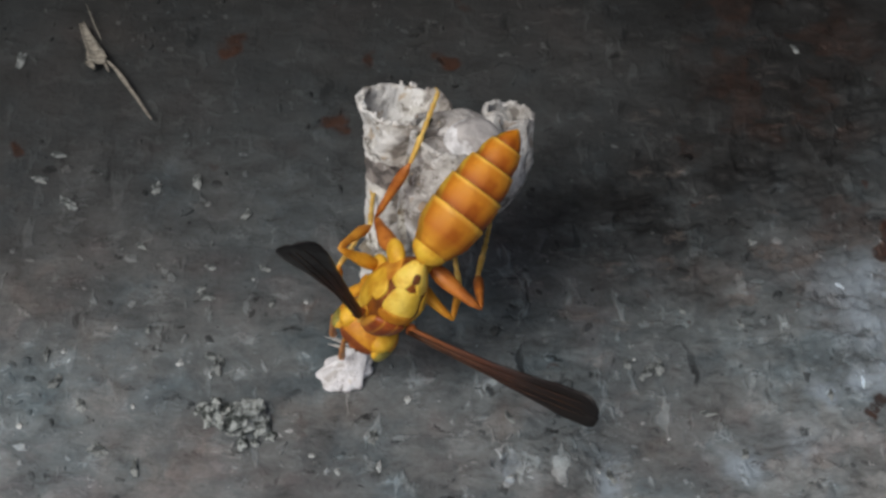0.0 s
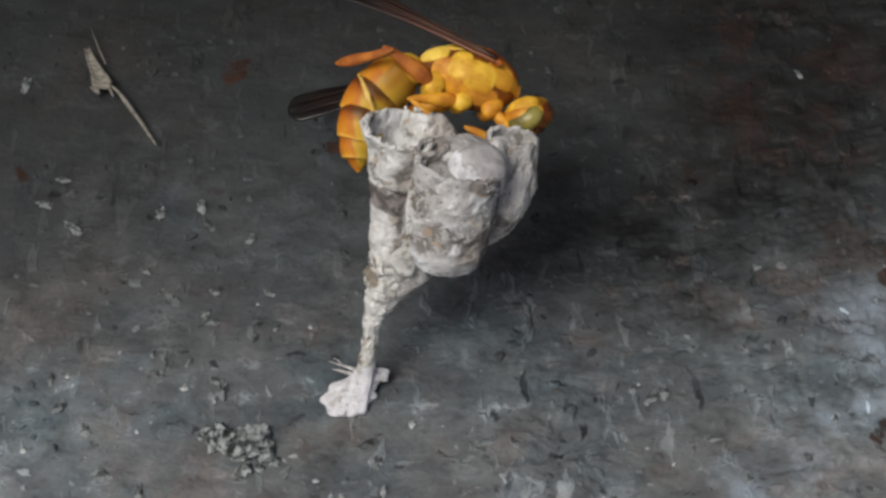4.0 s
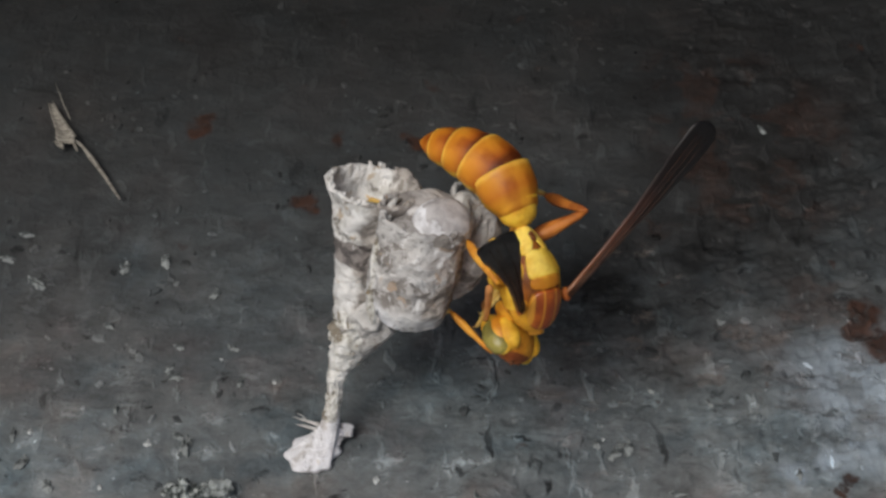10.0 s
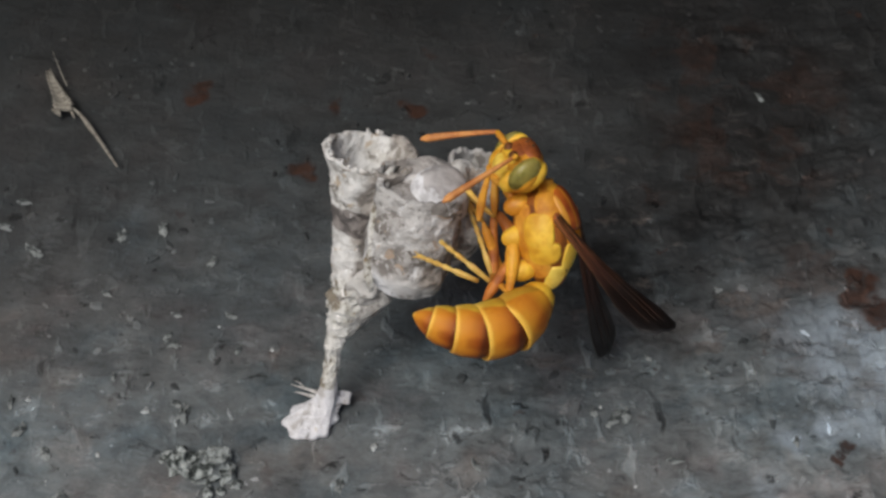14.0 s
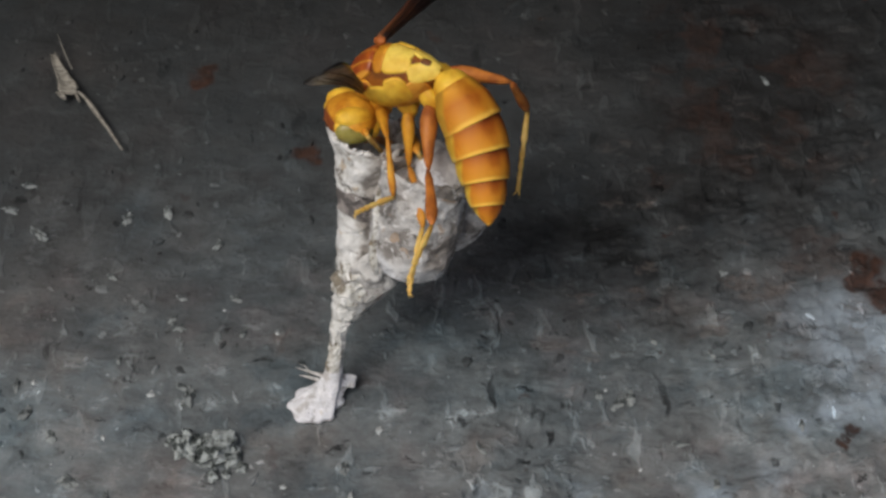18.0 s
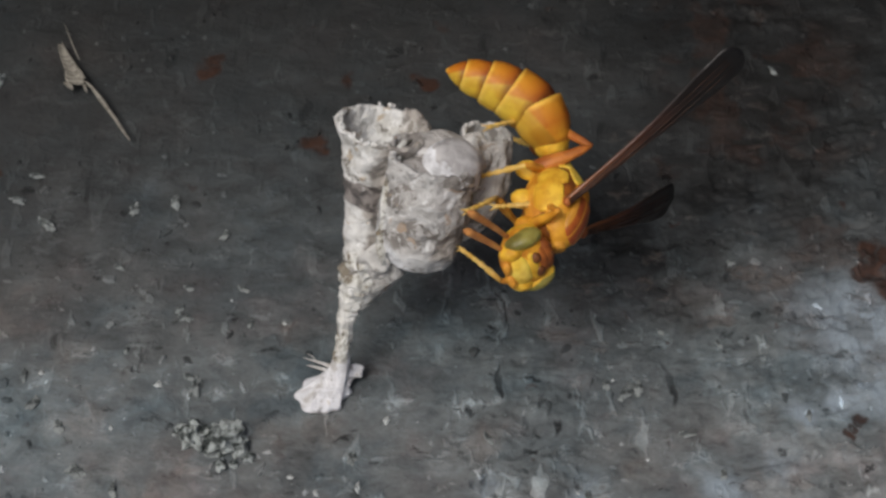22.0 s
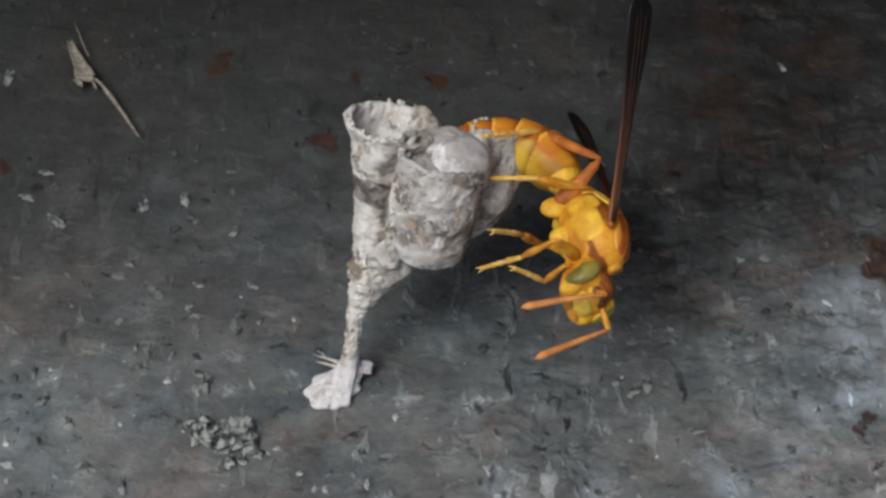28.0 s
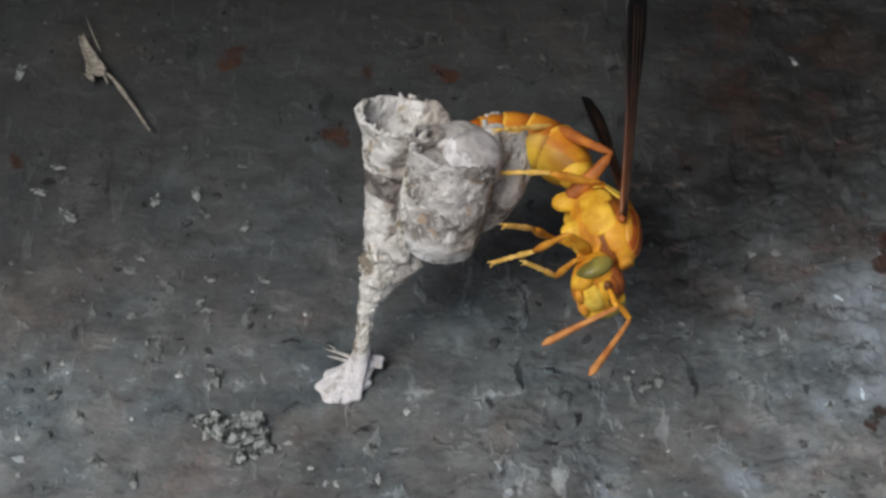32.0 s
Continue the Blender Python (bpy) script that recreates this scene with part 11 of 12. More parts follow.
    walk(MOVING["tarsus_r2"], [
        (0, mm(-0.38, -2.60, -5.21, 0, 63, 26)), (0.167, mm(-1.16, -3.33, -3.59, 16, 54, 90)), (0.333, mm(-1.93, -4.05, -1.98, 13, 42, 137)),
        (0.5, mm(-2.71, -4.78, -0.37, 0, 35, 179)), (0.733, mm(-2.45, -2.85, -2.63, 5, 43, 130)), (1, mm(-2.20, -0.91, -4.88, -0, 51, 75)),
        (1.5, mm(-3.90, -1.87, -5.53, -0, 38, 73)), (1.8, mm(1.06, -1.59, -5.51, 0, 26, 17)), (2, mm(0.96, -1.54, -2.77, 0, 36, 43)), (2.2, mm(0.31, -0.67, -2.13, 0, 22, 35)),
        (2.5, mm(1.06, -1.59, -5.51, -0, 26, 17)), (3, mm(1.06, -1.59, -5.51, -0, 26, 17)), (3.5, mm(1.06, -1.59, -5.51, -0, 26, 17)),
        (4.5, mm(-1.88, -2.26, -4.71, -3, 20, -28)), (5.5, mm(-4.81, -2.94, -3.92, 0, 14, -72)), (6, mm(-4.81, -2.94, -3.92, 0, 14, -72)),
        (6.5, mm(-4.70, -3.06, -3.92, 0, 14, -70)), (7, mm(-4.70, -3.06, -3.92, 0, 14, -70)), (7.5, mm(-4.70, -3.06, -3.92, 0, 14, -70)),
        (8, mm(0.36, -2.43, -4.47, 0, 5, -18)), (8.5, mm(0.28, -2.66, -3.07, 0, 9, -17)), (9, mm(0.58, -3.18, -3.92, 0, 8, -9)), (9.5, mm(1.06, -1.59, -5.51, 0, 26, 17)),
        (9.733, mm(-1.17, -2.52, -4.24, 3, 30, -42)), (10, mm(-3.40, -3.45, -2.97, 0, 34, -104)), (10.5, mm(1.70, -4.94, -4.21, 0, 75, -57)),
        (11, mm(-4.34, -5.53, -1.24, -0, 29, -98)), (11.5, mm(1.17, -2.15, -2.71, 0, 33, -65)), (12, mm(0.43, -1.86, -2.95, -0, 46, -72)),
        (12.267, mm(-1.29, -3.09, -4.62, -3, 49, -13)), (12.5, mm(-3.01, -4.33, -6.29, 0, 52, 51)), (12.7, mm(1.06, -1.59, -5.51, -0, 26, 17)),
        (13, mm(1.06, -1.59, -5.51, 0, 26, 17)), (13.5, mm(1.06, -1.59, -5.51, 0, 26, 17)), (14.5, mm(1.06, -1.59, -5.51, -0, 26, 17)),
        (14.833, mm(0.91, -1.79, -4.37, 22, 36, -23)), (15.167, mm(0.76, -2.00, -3.23, 33, 56, -66)), (15.5, mm(0.61, -2.21, -2.09, 0, 73, -148)),
        (15.733, mm(-0.19, -5.57, -2.34, 29, 25, -76)), (16, mm(-0.99, -8.94, -2.60, -0, -16, -30)), (16.5, mm(1.06, -1.59, -5.51, 0, 26, 17)),
        (16.733, mm(0.69, -0.96, -3.17, 4, 31, -46)), (17, mm(0.33, -0.33, -0.82, -0, 36, -113)), (17.5, mm(-5.68, -6.87, -6.28, -0, 47, -125)),
        (18, mm(-0.47, 4.21, -4.39, 23, 54, -29)), (18.3, mm(-0.47, 4.21, -4.39, 23, 54, -29)), (18.5, mm(4.76, -1.40, -10.48, -0, 58, 23)),
        (19, mm(-1.49, -1.70, -5.04, 0, 48, 83)), (19.5, mm(1.44, -2.57, -3.75, -0, 40, 34)), (20, mm(1.34, -1.98, -3.20, 0, 10, 37)),
        (20.5, mm(1.06, -1.59, -5.51, 0, 26, 17)), (21, mm(-0.93, -0.78, -2.49, 0, 74, 12)), (21.5, mm(-2.26, -0.10, -3.25, -0, 43, 22)),
        (21.733, mm(-1.75, -1.89, -2.33, -8, 53, 61)), (22, mm(-1.24, -3.69, -1.40, 0, 65, 112)), (22.167, mm(-2.29, -2.44, -1.79, -20, 55, 40)),
        (22.333, mm(-3.33, -1.18, -2.17, -15, 42, -10)), (22.5, mm(-4.38, 0.08, -2.56, 0, 35, -54)), (23, mm(-3.55, -4.78, -1.78, 0, 42, -87)),
        (23.5, mm(-3.38, -4.81, -1.71, 4, 48, -138)), (24, mm(-3.21, -4.85, -1.64, 0, 53, 166)), (25, mm(-3.21, -4.85, -1.64, 0, 53, 166)),
        (25.5, mm(-3.21, -4.85, -1.64, 0, 53, 166)), (27.5, mm(-3.21, -4.85, -1.64, 0, 53, 166)), (28, mm(-3.21, -4.85, -1.64, 0, 53, 166)),
        (29, mm(-3.21, -4.85, -1.64, 0, 53, 166)), (30, mm(-3.21, -4.85, -1.64, 0, 53, 166)), (31, mm(-3.21, -4.85, -1.64, 0, 53, 166)),
        (32, mm(-3.21, -4.85, -1.64, 0, 53, 166)),
    ])
    walk(MOVING["femur_r3"], [
        (0, mm(-2.40, -1.40, -2.00, 0, 61, -12)), (0.267, mm(-2.40, -1.40, -2.00, -22, 23, -79)), (0.5, mm(-2.40, -1.40, -2.00, -0, -12, -128)),
        (0.733, mm(-2.40, -1.40, -2.00, 30, 31, -166)), (1, mm(-2.40, -1.40, -2.00, 0, 82, 122)), (1.5, mm(-2.40, -1.40, -2.00, -0, 27, 143)),
        (1.8, mm(-2.40, -1.40, -2.00, -0, 12, -154)), (2, mm(-2.40, -1.40, -2.00, 0, 51, -160)), (2.2, mm(-2.40, -1.40, -2.00, -0, 45, 173)),
        (2.3, mm(-2.40, -1.40, -2.00, 37, 12, -142)), (2.4, mm(-2.40, -1.40, -2.00, 46, -34, -117)), (2.5, mm(-2.40, -1.40, -2.00, 0, -75, -51)),
        (3, mm(-2.40, -1.40, -2.00, -0, -50, -108)), (3.5, mm(-2.40, -1.40, -2.00, -0, -11, -144)), (5.5, mm(-2.40, -1.40, -2.00, -0, -19, 149)),
        (6, mm(-2.40, -1.40, -2.00, -0, -19, 149)), (6.5, mm(-2.40, -1.40, -2.00, -0, -19, 150)), (7, mm(-2.40, -1.40, -2.00, -0, -19, 150)),
        (7.5, mm(-2.40, -1.40, -2.00, -0, -19, 150)), (7.733, mm(-2.40, -1.40, -2.00, 8, -29, -149)), (8, mm(-2.40, -1.40, -2.00, 0, -39, -80)),
        (8.5, mm(-2.40, -1.40, -2.00, 0, -55, -97)), (9, mm(-2.40, -1.40, -2.00, 0, -47, -117)), (9.267, mm(-2.40, -1.40, -2.00, -1, -45, -79)),
        (9.5, mm(-2.40, -1.40, -2.00, -0, -44, -42)), (9.733, mm(-2.40, -1.40, -2.00, -14, -3, -5)), (10, mm(-2.40, -1.40, -2.00, -0, 39, 31)),
        (10.5, mm(-2.40, -1.40, -2.00, 0, 28, -1)), (10.733, mm(-2.40, -1.40, -2.00, -11, -9, -31)), (11, mm(-2.40, -1.40, -2.00, -0, -46, -65)),
        (11.267, mm(-2.40, -1.40, -2.00, -2, -44, -1)), (11.5, mm(-2.40, -1.40, -2.00, -0, -42, 61)), (12, mm(-2.40, -1.40, -2.00, -0, -39, 51)),
        (12.167, mm(-2.40, -1.40, -2.00, 13, -29, -5)), (12.333, mm(-2.40, -1.40, -2.00, 12, -14, -54)), (12.5, mm(-2.40, -1.40, -2.00, 0, -5, -101)),
        (12.6, mm(-2.40, -1.40, -2.00, -7, 13, -59)), (12.7, mm(-2.40, -1.40, -2.00, -0, 32, -14)), (13, mm(-2.40, -1.40, -2.00, -0, 32, -14)),
        (13.5, mm(-2.40, -1.40, -2.00, 0, 32, -14)), (14.5, mm(-2.40, -1.40, -2.00, 0, 32, -14)), (15, mm(-2.40, -1.40, -2.00, -25, -16, -58)),
        (15.5, mm(-2.40, -1.40, -2.00, -0, -67, -115)), (16, mm(-2.40, -1.40, -2.00, 0, -44, -145)), (16.167, mm(-2.40, -1.40, -2.00, -23, -21, -96)),
        (16.333, mm(-2.40, -1.40, -2.00, -22, 10, -59)), (16.5, mm(-2.40, -1.40, -2.00, 0, 32, -14)), (16.667, mm(-2.40, -1.40, -2.00, -33, 5, -60)),
        (16.833, mm(-2.40, -1.40, -2.00, -41, -35, -92)), (17, mm(-2.40, -1.40, -2.00, -0, -68, -160)), (17.5, mm(-2.40, -1.40, -2.00, 0, -63, -166)),
        (17.75, mm(-2.40, -1.40, -2.00, -1, -10, -165)), (18, mm(-2.40, -1.40, -2.00, -0, 42, -164)), (18.3, mm(-2.40, -1.40, -2.00, -0, 42, -164)),
        (18.5, mm(-2.40, -1.40, -2.00, -0, 27, -91)), (19, mm(-2.40, -1.40, -2.00, 0, 29, -77)), (19.5, mm(-2.40, -1.40, -2.00, -0, 20, -67)),
        (20, mm(-2.40, -1.40, -2.00, -0, -31, -46)), (20.5, mm(-2.40, -1.40, -2.00, 0, -54, -35)), (20.733, mm(-2.40, -1.40, -2.00, -1, -52, 16)),
        (21, mm(-2.40, -1.40, -2.00, 0, -51, 66)), (21.5, mm(-2.40, -1.40, -2.00, 0, -42, 122)), (22, mm(-2.40, -1.40, -2.00, 0, -72, 173)),
        (22.5, mm(-2.40, -1.40, -2.00, 0, -61, -179)), (23, mm(-2.40, -1.40, -2.00, 0, -69, -152)), (24, mm(-2.40, -1.40, -2.00, 0, -71, -159)),
        (25, mm(-2.40, -1.40, -2.00, 0, -71, -159)), (25.5, mm(-2.40, -1.40, -2.00, 0, -71, -159)), (27.5, mm(-2.40, -1.40, -2.00, 0, -71, -159)),
        (28, mm(-2.40, -1.40, -2.00, 0, -71, -159)), (29, mm(-2.40, -1.40, -2.00, 0, -71, -159)), (30, mm(-2.40, -1.40, -2.00, 0, -71, -159)),
        (31, mm(-2.40, -1.40, -2.00, 0, -71, -159)), (32, mm(-2.40, -1.40, -2.00, 0, -71, -159)),
    ])
    walk(MOVING["tibia_r3"], [
        (0, mm(0.12, -1.95, -6.63, -0, 10, -178)), (0.5, mm(-5.59, -5.50, -0.94, 0, 34, -132)), (1, mm(-2.82, -0.74, -7.24, 0, 20, -94)),
        (1.5, mm(-6.15, 1.47, -4.41, -0, 38, -94)), (1.8, mm(-7.04, -3.71, -3.10, 0, 36, -81)), (2, mm(-5.55, -2.55, -6.10, 0, 21, -76)),
        (2.2, mm(-6.09, -0.95, -5.78, 0, 20, -83)), (2.5, mm(-1.54, -2.46, 3.12, 0, 22, -143)), (3, mm(-3.47, -4.61, 2.08, -0, 59, -132)),
        (3.267, mm(-5.04, -4.55, 0.52, -15, 39, 154)), (3.5, mm(-6.60, -4.48, -1.03, -0, 21, 100)), (4.167, mm(-6.64, -2.59, -0.79, -6, 26, 146)),
        (4.833, mm(-6.67, -0.70, -0.55, -7, 34, -166)), (5.5, mm(-6.71, 1.19, -0.32, -0, 39, -113)), (6, mm(-6.71, 1.19, -0.32, -0, 39, -113)),
        (6.5, mm(-6.75, 1.10, -0.30, 0, 39, -110)), (7, mm(-6.75, 1.10, -0.30, 0, 39, -110)), (7.5, mm(-6.75, 1.10, -0.30, 0, 39, -110)),
        (8, mm(-1.68, -5.44, 1.36, 0, 59, -171)), (8.5, mm(-2.80, -4.43, 2.33, 0, 58, -168)), (9, mm(-4.04, -4.66, 1.85, 0, 66, 179)),
        (9.5, mm(0.41, -3.95, 1.70, 0, 61, -168)), (10, mm(1.13, 0.76, -5.32, 0, 27, -158)), (10.5, mm(2.27, -1.51, -4.50, 0, 35, -151)),
        (11, mm(-0.87, -4.71, 1.84, 0, 64, -178)), (11.5, mm(-0.49, 2.04, 1.55, 0, 39, -119)), (12, mm(0.21, 1.81, 1.32, -0, 41, -131)),
        (12.267, mm(-1.59, -2.39, -0.13, 8, 53, -172)), (12.5, mm(-3.39, -6.59, -1.57, 0, 64, 133)), (12.6, mm(-0.72, -4.55, -3.18, 6, 33, 155)),
        (12.7, mm(1.96, -2.52, -4.80, -0, 3, 171)), (13, mm(1.96, -2.52, -4.80, 0, 3, 171)), (13.5, mm(1.96, -2.52, -4.80, 0, 3, 171)),
        (14.5, mm(1.96, -2.52, -4.80, 0, 3, 171)), (15.5, mm(-3.30, -3.29, 2.87, 0, 45, -151)), (16, mm(-5.54, -3.59, 1.67, 0, 47, -112)),
        (16.267, mm(-1.79, -3.06, -1.56, -9, 25, -154)), (16.5, mm(1.96, -2.52, -4.80, 0, 3, 171)), (17, mm(-4.24, -2.06, 2.93, 0, 33, -127)),
        (17.5, mm(-4.71, -1.99, 2.73, 0, 21, -152)), (17.75, mm(-5.45, -2.23, -1.41, 34, 68, -160)), (18, mm(-6.18, -2.47, -5.56, -159, 61, -28)),
        (18.3, mm(-6.18, -2.47, -5.56, -159, 61, -28)), (18.4, mm(-4.33, -4.29, -4.99, -5, 53, 130)), (18.5, mm(-2.49, -6.11, -4.43, 0, -11, 140)),
        (18.733, mm(-1.92, -6.00, -4.51, 8, 21, 116)), (19, mm(-1.35, -5.90, -4.60, -0, 52, 86)), (19.267, mm(-0.90, -5.94, -4.21, 11, 25, 132)),
        (19.5, mm(-0.46, -5.98, -3.83, 0, -1, 169)), (20, mm(0.77, -4.66, 0.72, 0, 57, 143)), (20.267, mm(0.46, -3.94, 1.50, 3, 53, -173)),
        (20.5, mm(0.16, -3.21, 2.27, 0, 48, -133)), (21, mm(-1.05, 1.65, 2.12, -0, 28, -134)), (21.5, mm(-4.50, 1.96, 1.52, -0, 46, -130)),
        (22, mm(-4.05, -1.19, 3.03, -0, 50, 177)), (22.5, mm(-5.00, -1.45, 2.62, 0, 57, 171)), (22.733, mm(-4.54, -1.87, 2.78, 8, 42, -139)),
        (23, mm(-4.08, -2.29, 2.95, 0, 27, -100)), (23.5, mm(-4.04, -2.16, 2.98, 1, 30, -143)), (24, mm(-4.00, -2.03, 3.01, 0, 33, 173)),
        (25, mm(-4.00, -2.03, 3.01, 0, 33, 173)), (25.5, mm(-4.00, -2.03, 3.01, 0, 33, 173)), (27.5, mm(-4.00, -2.03, 3.01, 0, 33, 173)),
        (28, mm(-4.00, -2.03, 3.01, 0, 33, 173)), (29, mm(-4.00, -2.03, 3.01, 0, 33, 173)), (30, mm(-4.00, -2.03, 3.01, 0, 33, 173)), (31, mm(-4.00, -2.03, 3.01, 0, 33, 173)),
        (32, mm(-4.00, -2.03, 3.01, 0, 33, 173)),
    ])
    walk(MOVING["tarsus_r3"], [
        (0, mm(-5.78, -2.15, -7.69, 0, 69, 146)), (0.167, mm(-6.82, -4.50, -6.57, 35, 44, -140)), (0.333, mm(-7.86, -6.84, -5.44, 25, 15, -101)),
        (0.5, mm(-8.90, -9.19, -4.32, 0, -2, -61)), (1, mm(-3.26, -6.38, -9.25, 0, 6, -111)), (1.5, mm(-6.49, -3.26, -8.08, 0, 19, -94)),
        (1.8, mm(-6.26, -8.47, -6.67, 0, 20, -81)), (2, mm(-4.18, -7.99, -8.24, 0, 12, -73)), (2.2, mm(-5.38, -6.53, -7.87, 0, 10, -87)),
        (2.333, mm(-5.69, -6.15, -3.51, -5, 18, -27)), (2.5, mm(-6.00, -5.77, 0.85, 0, 27, 36)), (3, mm(-5.55, -6.96, -3.04, 0, -1, 68)),
        (3.267, mm(-6.55, -2.96, -3.11, 12, 17, 9)), (3.5, mm(-7.56, 1.04, -3.18, 0, 37, -57)), (5.5, mm(-8.53, -3.12, -4.07, -0, 31, -38)),
        (6, mm(-8.53, -3.12, -4.07, -0, 31, -38)), (6.5, mm(-8.38, -3.27, -4.08, 0, 31, -37)), (7, mm(-8.38, -3.27, -4.08, 0, 31, -37)),
        (7.5, mm(-8.38, -3.27, -4.08, 0, 31, -37)), (8, mm(-4.71, -5.92, -3.80, 0, 15, -7)), (8.5, mm(-5.89, -5.11, -2.77, 0, 12, -15)),
        (9, mm(-6.52, -4.61, -3.61, 0, 26, -11)), (9.167, mm(-5.14, -4.59, -3.60, -23, 36, 31)), (9.333, mm(-3.77, -4.58, -3.58, -35, 56, 75)),
        (9.5, mm(-2.40, -4.56, -3.57, 0, 73, 160)), (9.733, mm(-3.12, -2.90, -5.79, 13, 52, -146)), (10, mm(-3.85, -1.24, -8.01, 0, 34, -113)),
        (10.5, mm(-2.01, -3.91, -7.95, -0, 69, -81)), (11, mm(-3.53, -4.83, -3.53, -0, 55, -123)), (11.5, mm(-2.78, -2.03, -2.22, 0, 52, -82)),
        (12, mm(-2.74, -1.58, -2.66, -0, 59, -93)), (12.5, mm(-5.16, -4.70, -6.99, -0, 37, -40)), (12.7, mm(-3.96, -1.57, -5.07, 0, 10, 4)),
        (13, mm(-3.96, -1.57, -5.07, -0, 10, 4)), (13.5, mm(-3.96, -1.57, -5.07, 0, 10, 4)), (14.5, mm(-3.96, -1.57, -5.07, 0, 10, 4)),
        (15.5, mm(-7.01, -5.37, -1.36, -0, -13, -29)), (16, mm(-7.09, -7.36, -2.74, -0, -21, -5)), (16.5, mm(-3.96, -1.57, -5.07, 0, 10, 4)),
        (17, mm(-7.26, -6.10, -0.31, 0, -5, 49)), (17.167, mm(-8.06, -5.62, 0.00, 20, 6, -7)), (17.333, mm(-8.86, -5.13, 0.31, 22, 28, -62)),
        (17.5, mm(-9.65, -4.65, 0.62, -0, 41, -131)), (17.75, mm(-6.62, -4.24, -5.08, -40, 41, 151)), (18, mm(-3.59, -3.83, -10.79, -53, 14, 94)),
        (18.3, mm(-3.59, -3.83, -10.79, -53, 14, 94)), (18.4, mm(-5.29, -3.07, -7.06, -22, 28, 58)), (18.5, mm(-7.00, -2.31, -3.33, -0, 57, 25)),
        (19, mm(-1.08, -2.21, -9.33, 0, 45, 63)), (19.267, mm(-3.71, -3.51, -6.51, -2, 49, 107)), (19.5, mm(-6.34, -4.82, -3.69, 0, 53, 154)),
        (19.733, mm(-4.09, -3.76, -4.00, 7, 59, 106)), (20, mm(-1.83, -2.70, -4.32, -0, 66, 45)), (20.267, mm(-2.20, -4.43, -3.25, 1, 67, 10)),
        (20.5, mm(-2.56, -6.16, -2.19, -0, 69, -26)), (21, mm(-4.71, -2.16, -0.73, 0, 57, -83)), (21.267, mm(-5.93, -1.68, -1.78, 3, 52, -34)),
        (21.5, mm(-7.16, -1.20, -2.83, -0, 48, 9)), (22, mm(-7.87, -0.98, -1.59, 0, 19, -49)), (22.5, mm(-8.22, -0.96, -2.42, -0, 17, -53)),
        (22.667, mm(-7.15, -3.16, -1.54, 8, 23, -103)), (22.833, mm(-6.08, -5.36, -0.65, 9, 32, -157)), (23, mm(-5.01, -7.56, 0.23, -0, 38, 144)),
        (23.5, mm(-7.01, -4.48, 0.01, 2, 35, -144)), (24, mm(-9.02, -1.40, -0.22, 0, 32, -76)), (25, mm(-9.02, -1.40, -0.22, 0, 32, -76)),
        (25.5, mm(-9.02, -1.40, -0.22, 0, 32, -76)), (27.5, mm(-9.02, -1.40, -0.22, 0, 32, -76)), (28, mm(-9.02, -1.40, -0.22, 0, 32, -76)),
        (29, mm(-9.02, -1.40, -0.22, 0, 32, -76)), (30, mm(-9.02, -1.40, -0.22, 0, 32, -76)), (31, mm(-9.02, -1.40, -0.22, 0, 32, -76)),
        (32, mm(-9.02, -1.40, -0.22, 0, 32, -76)),
    ])
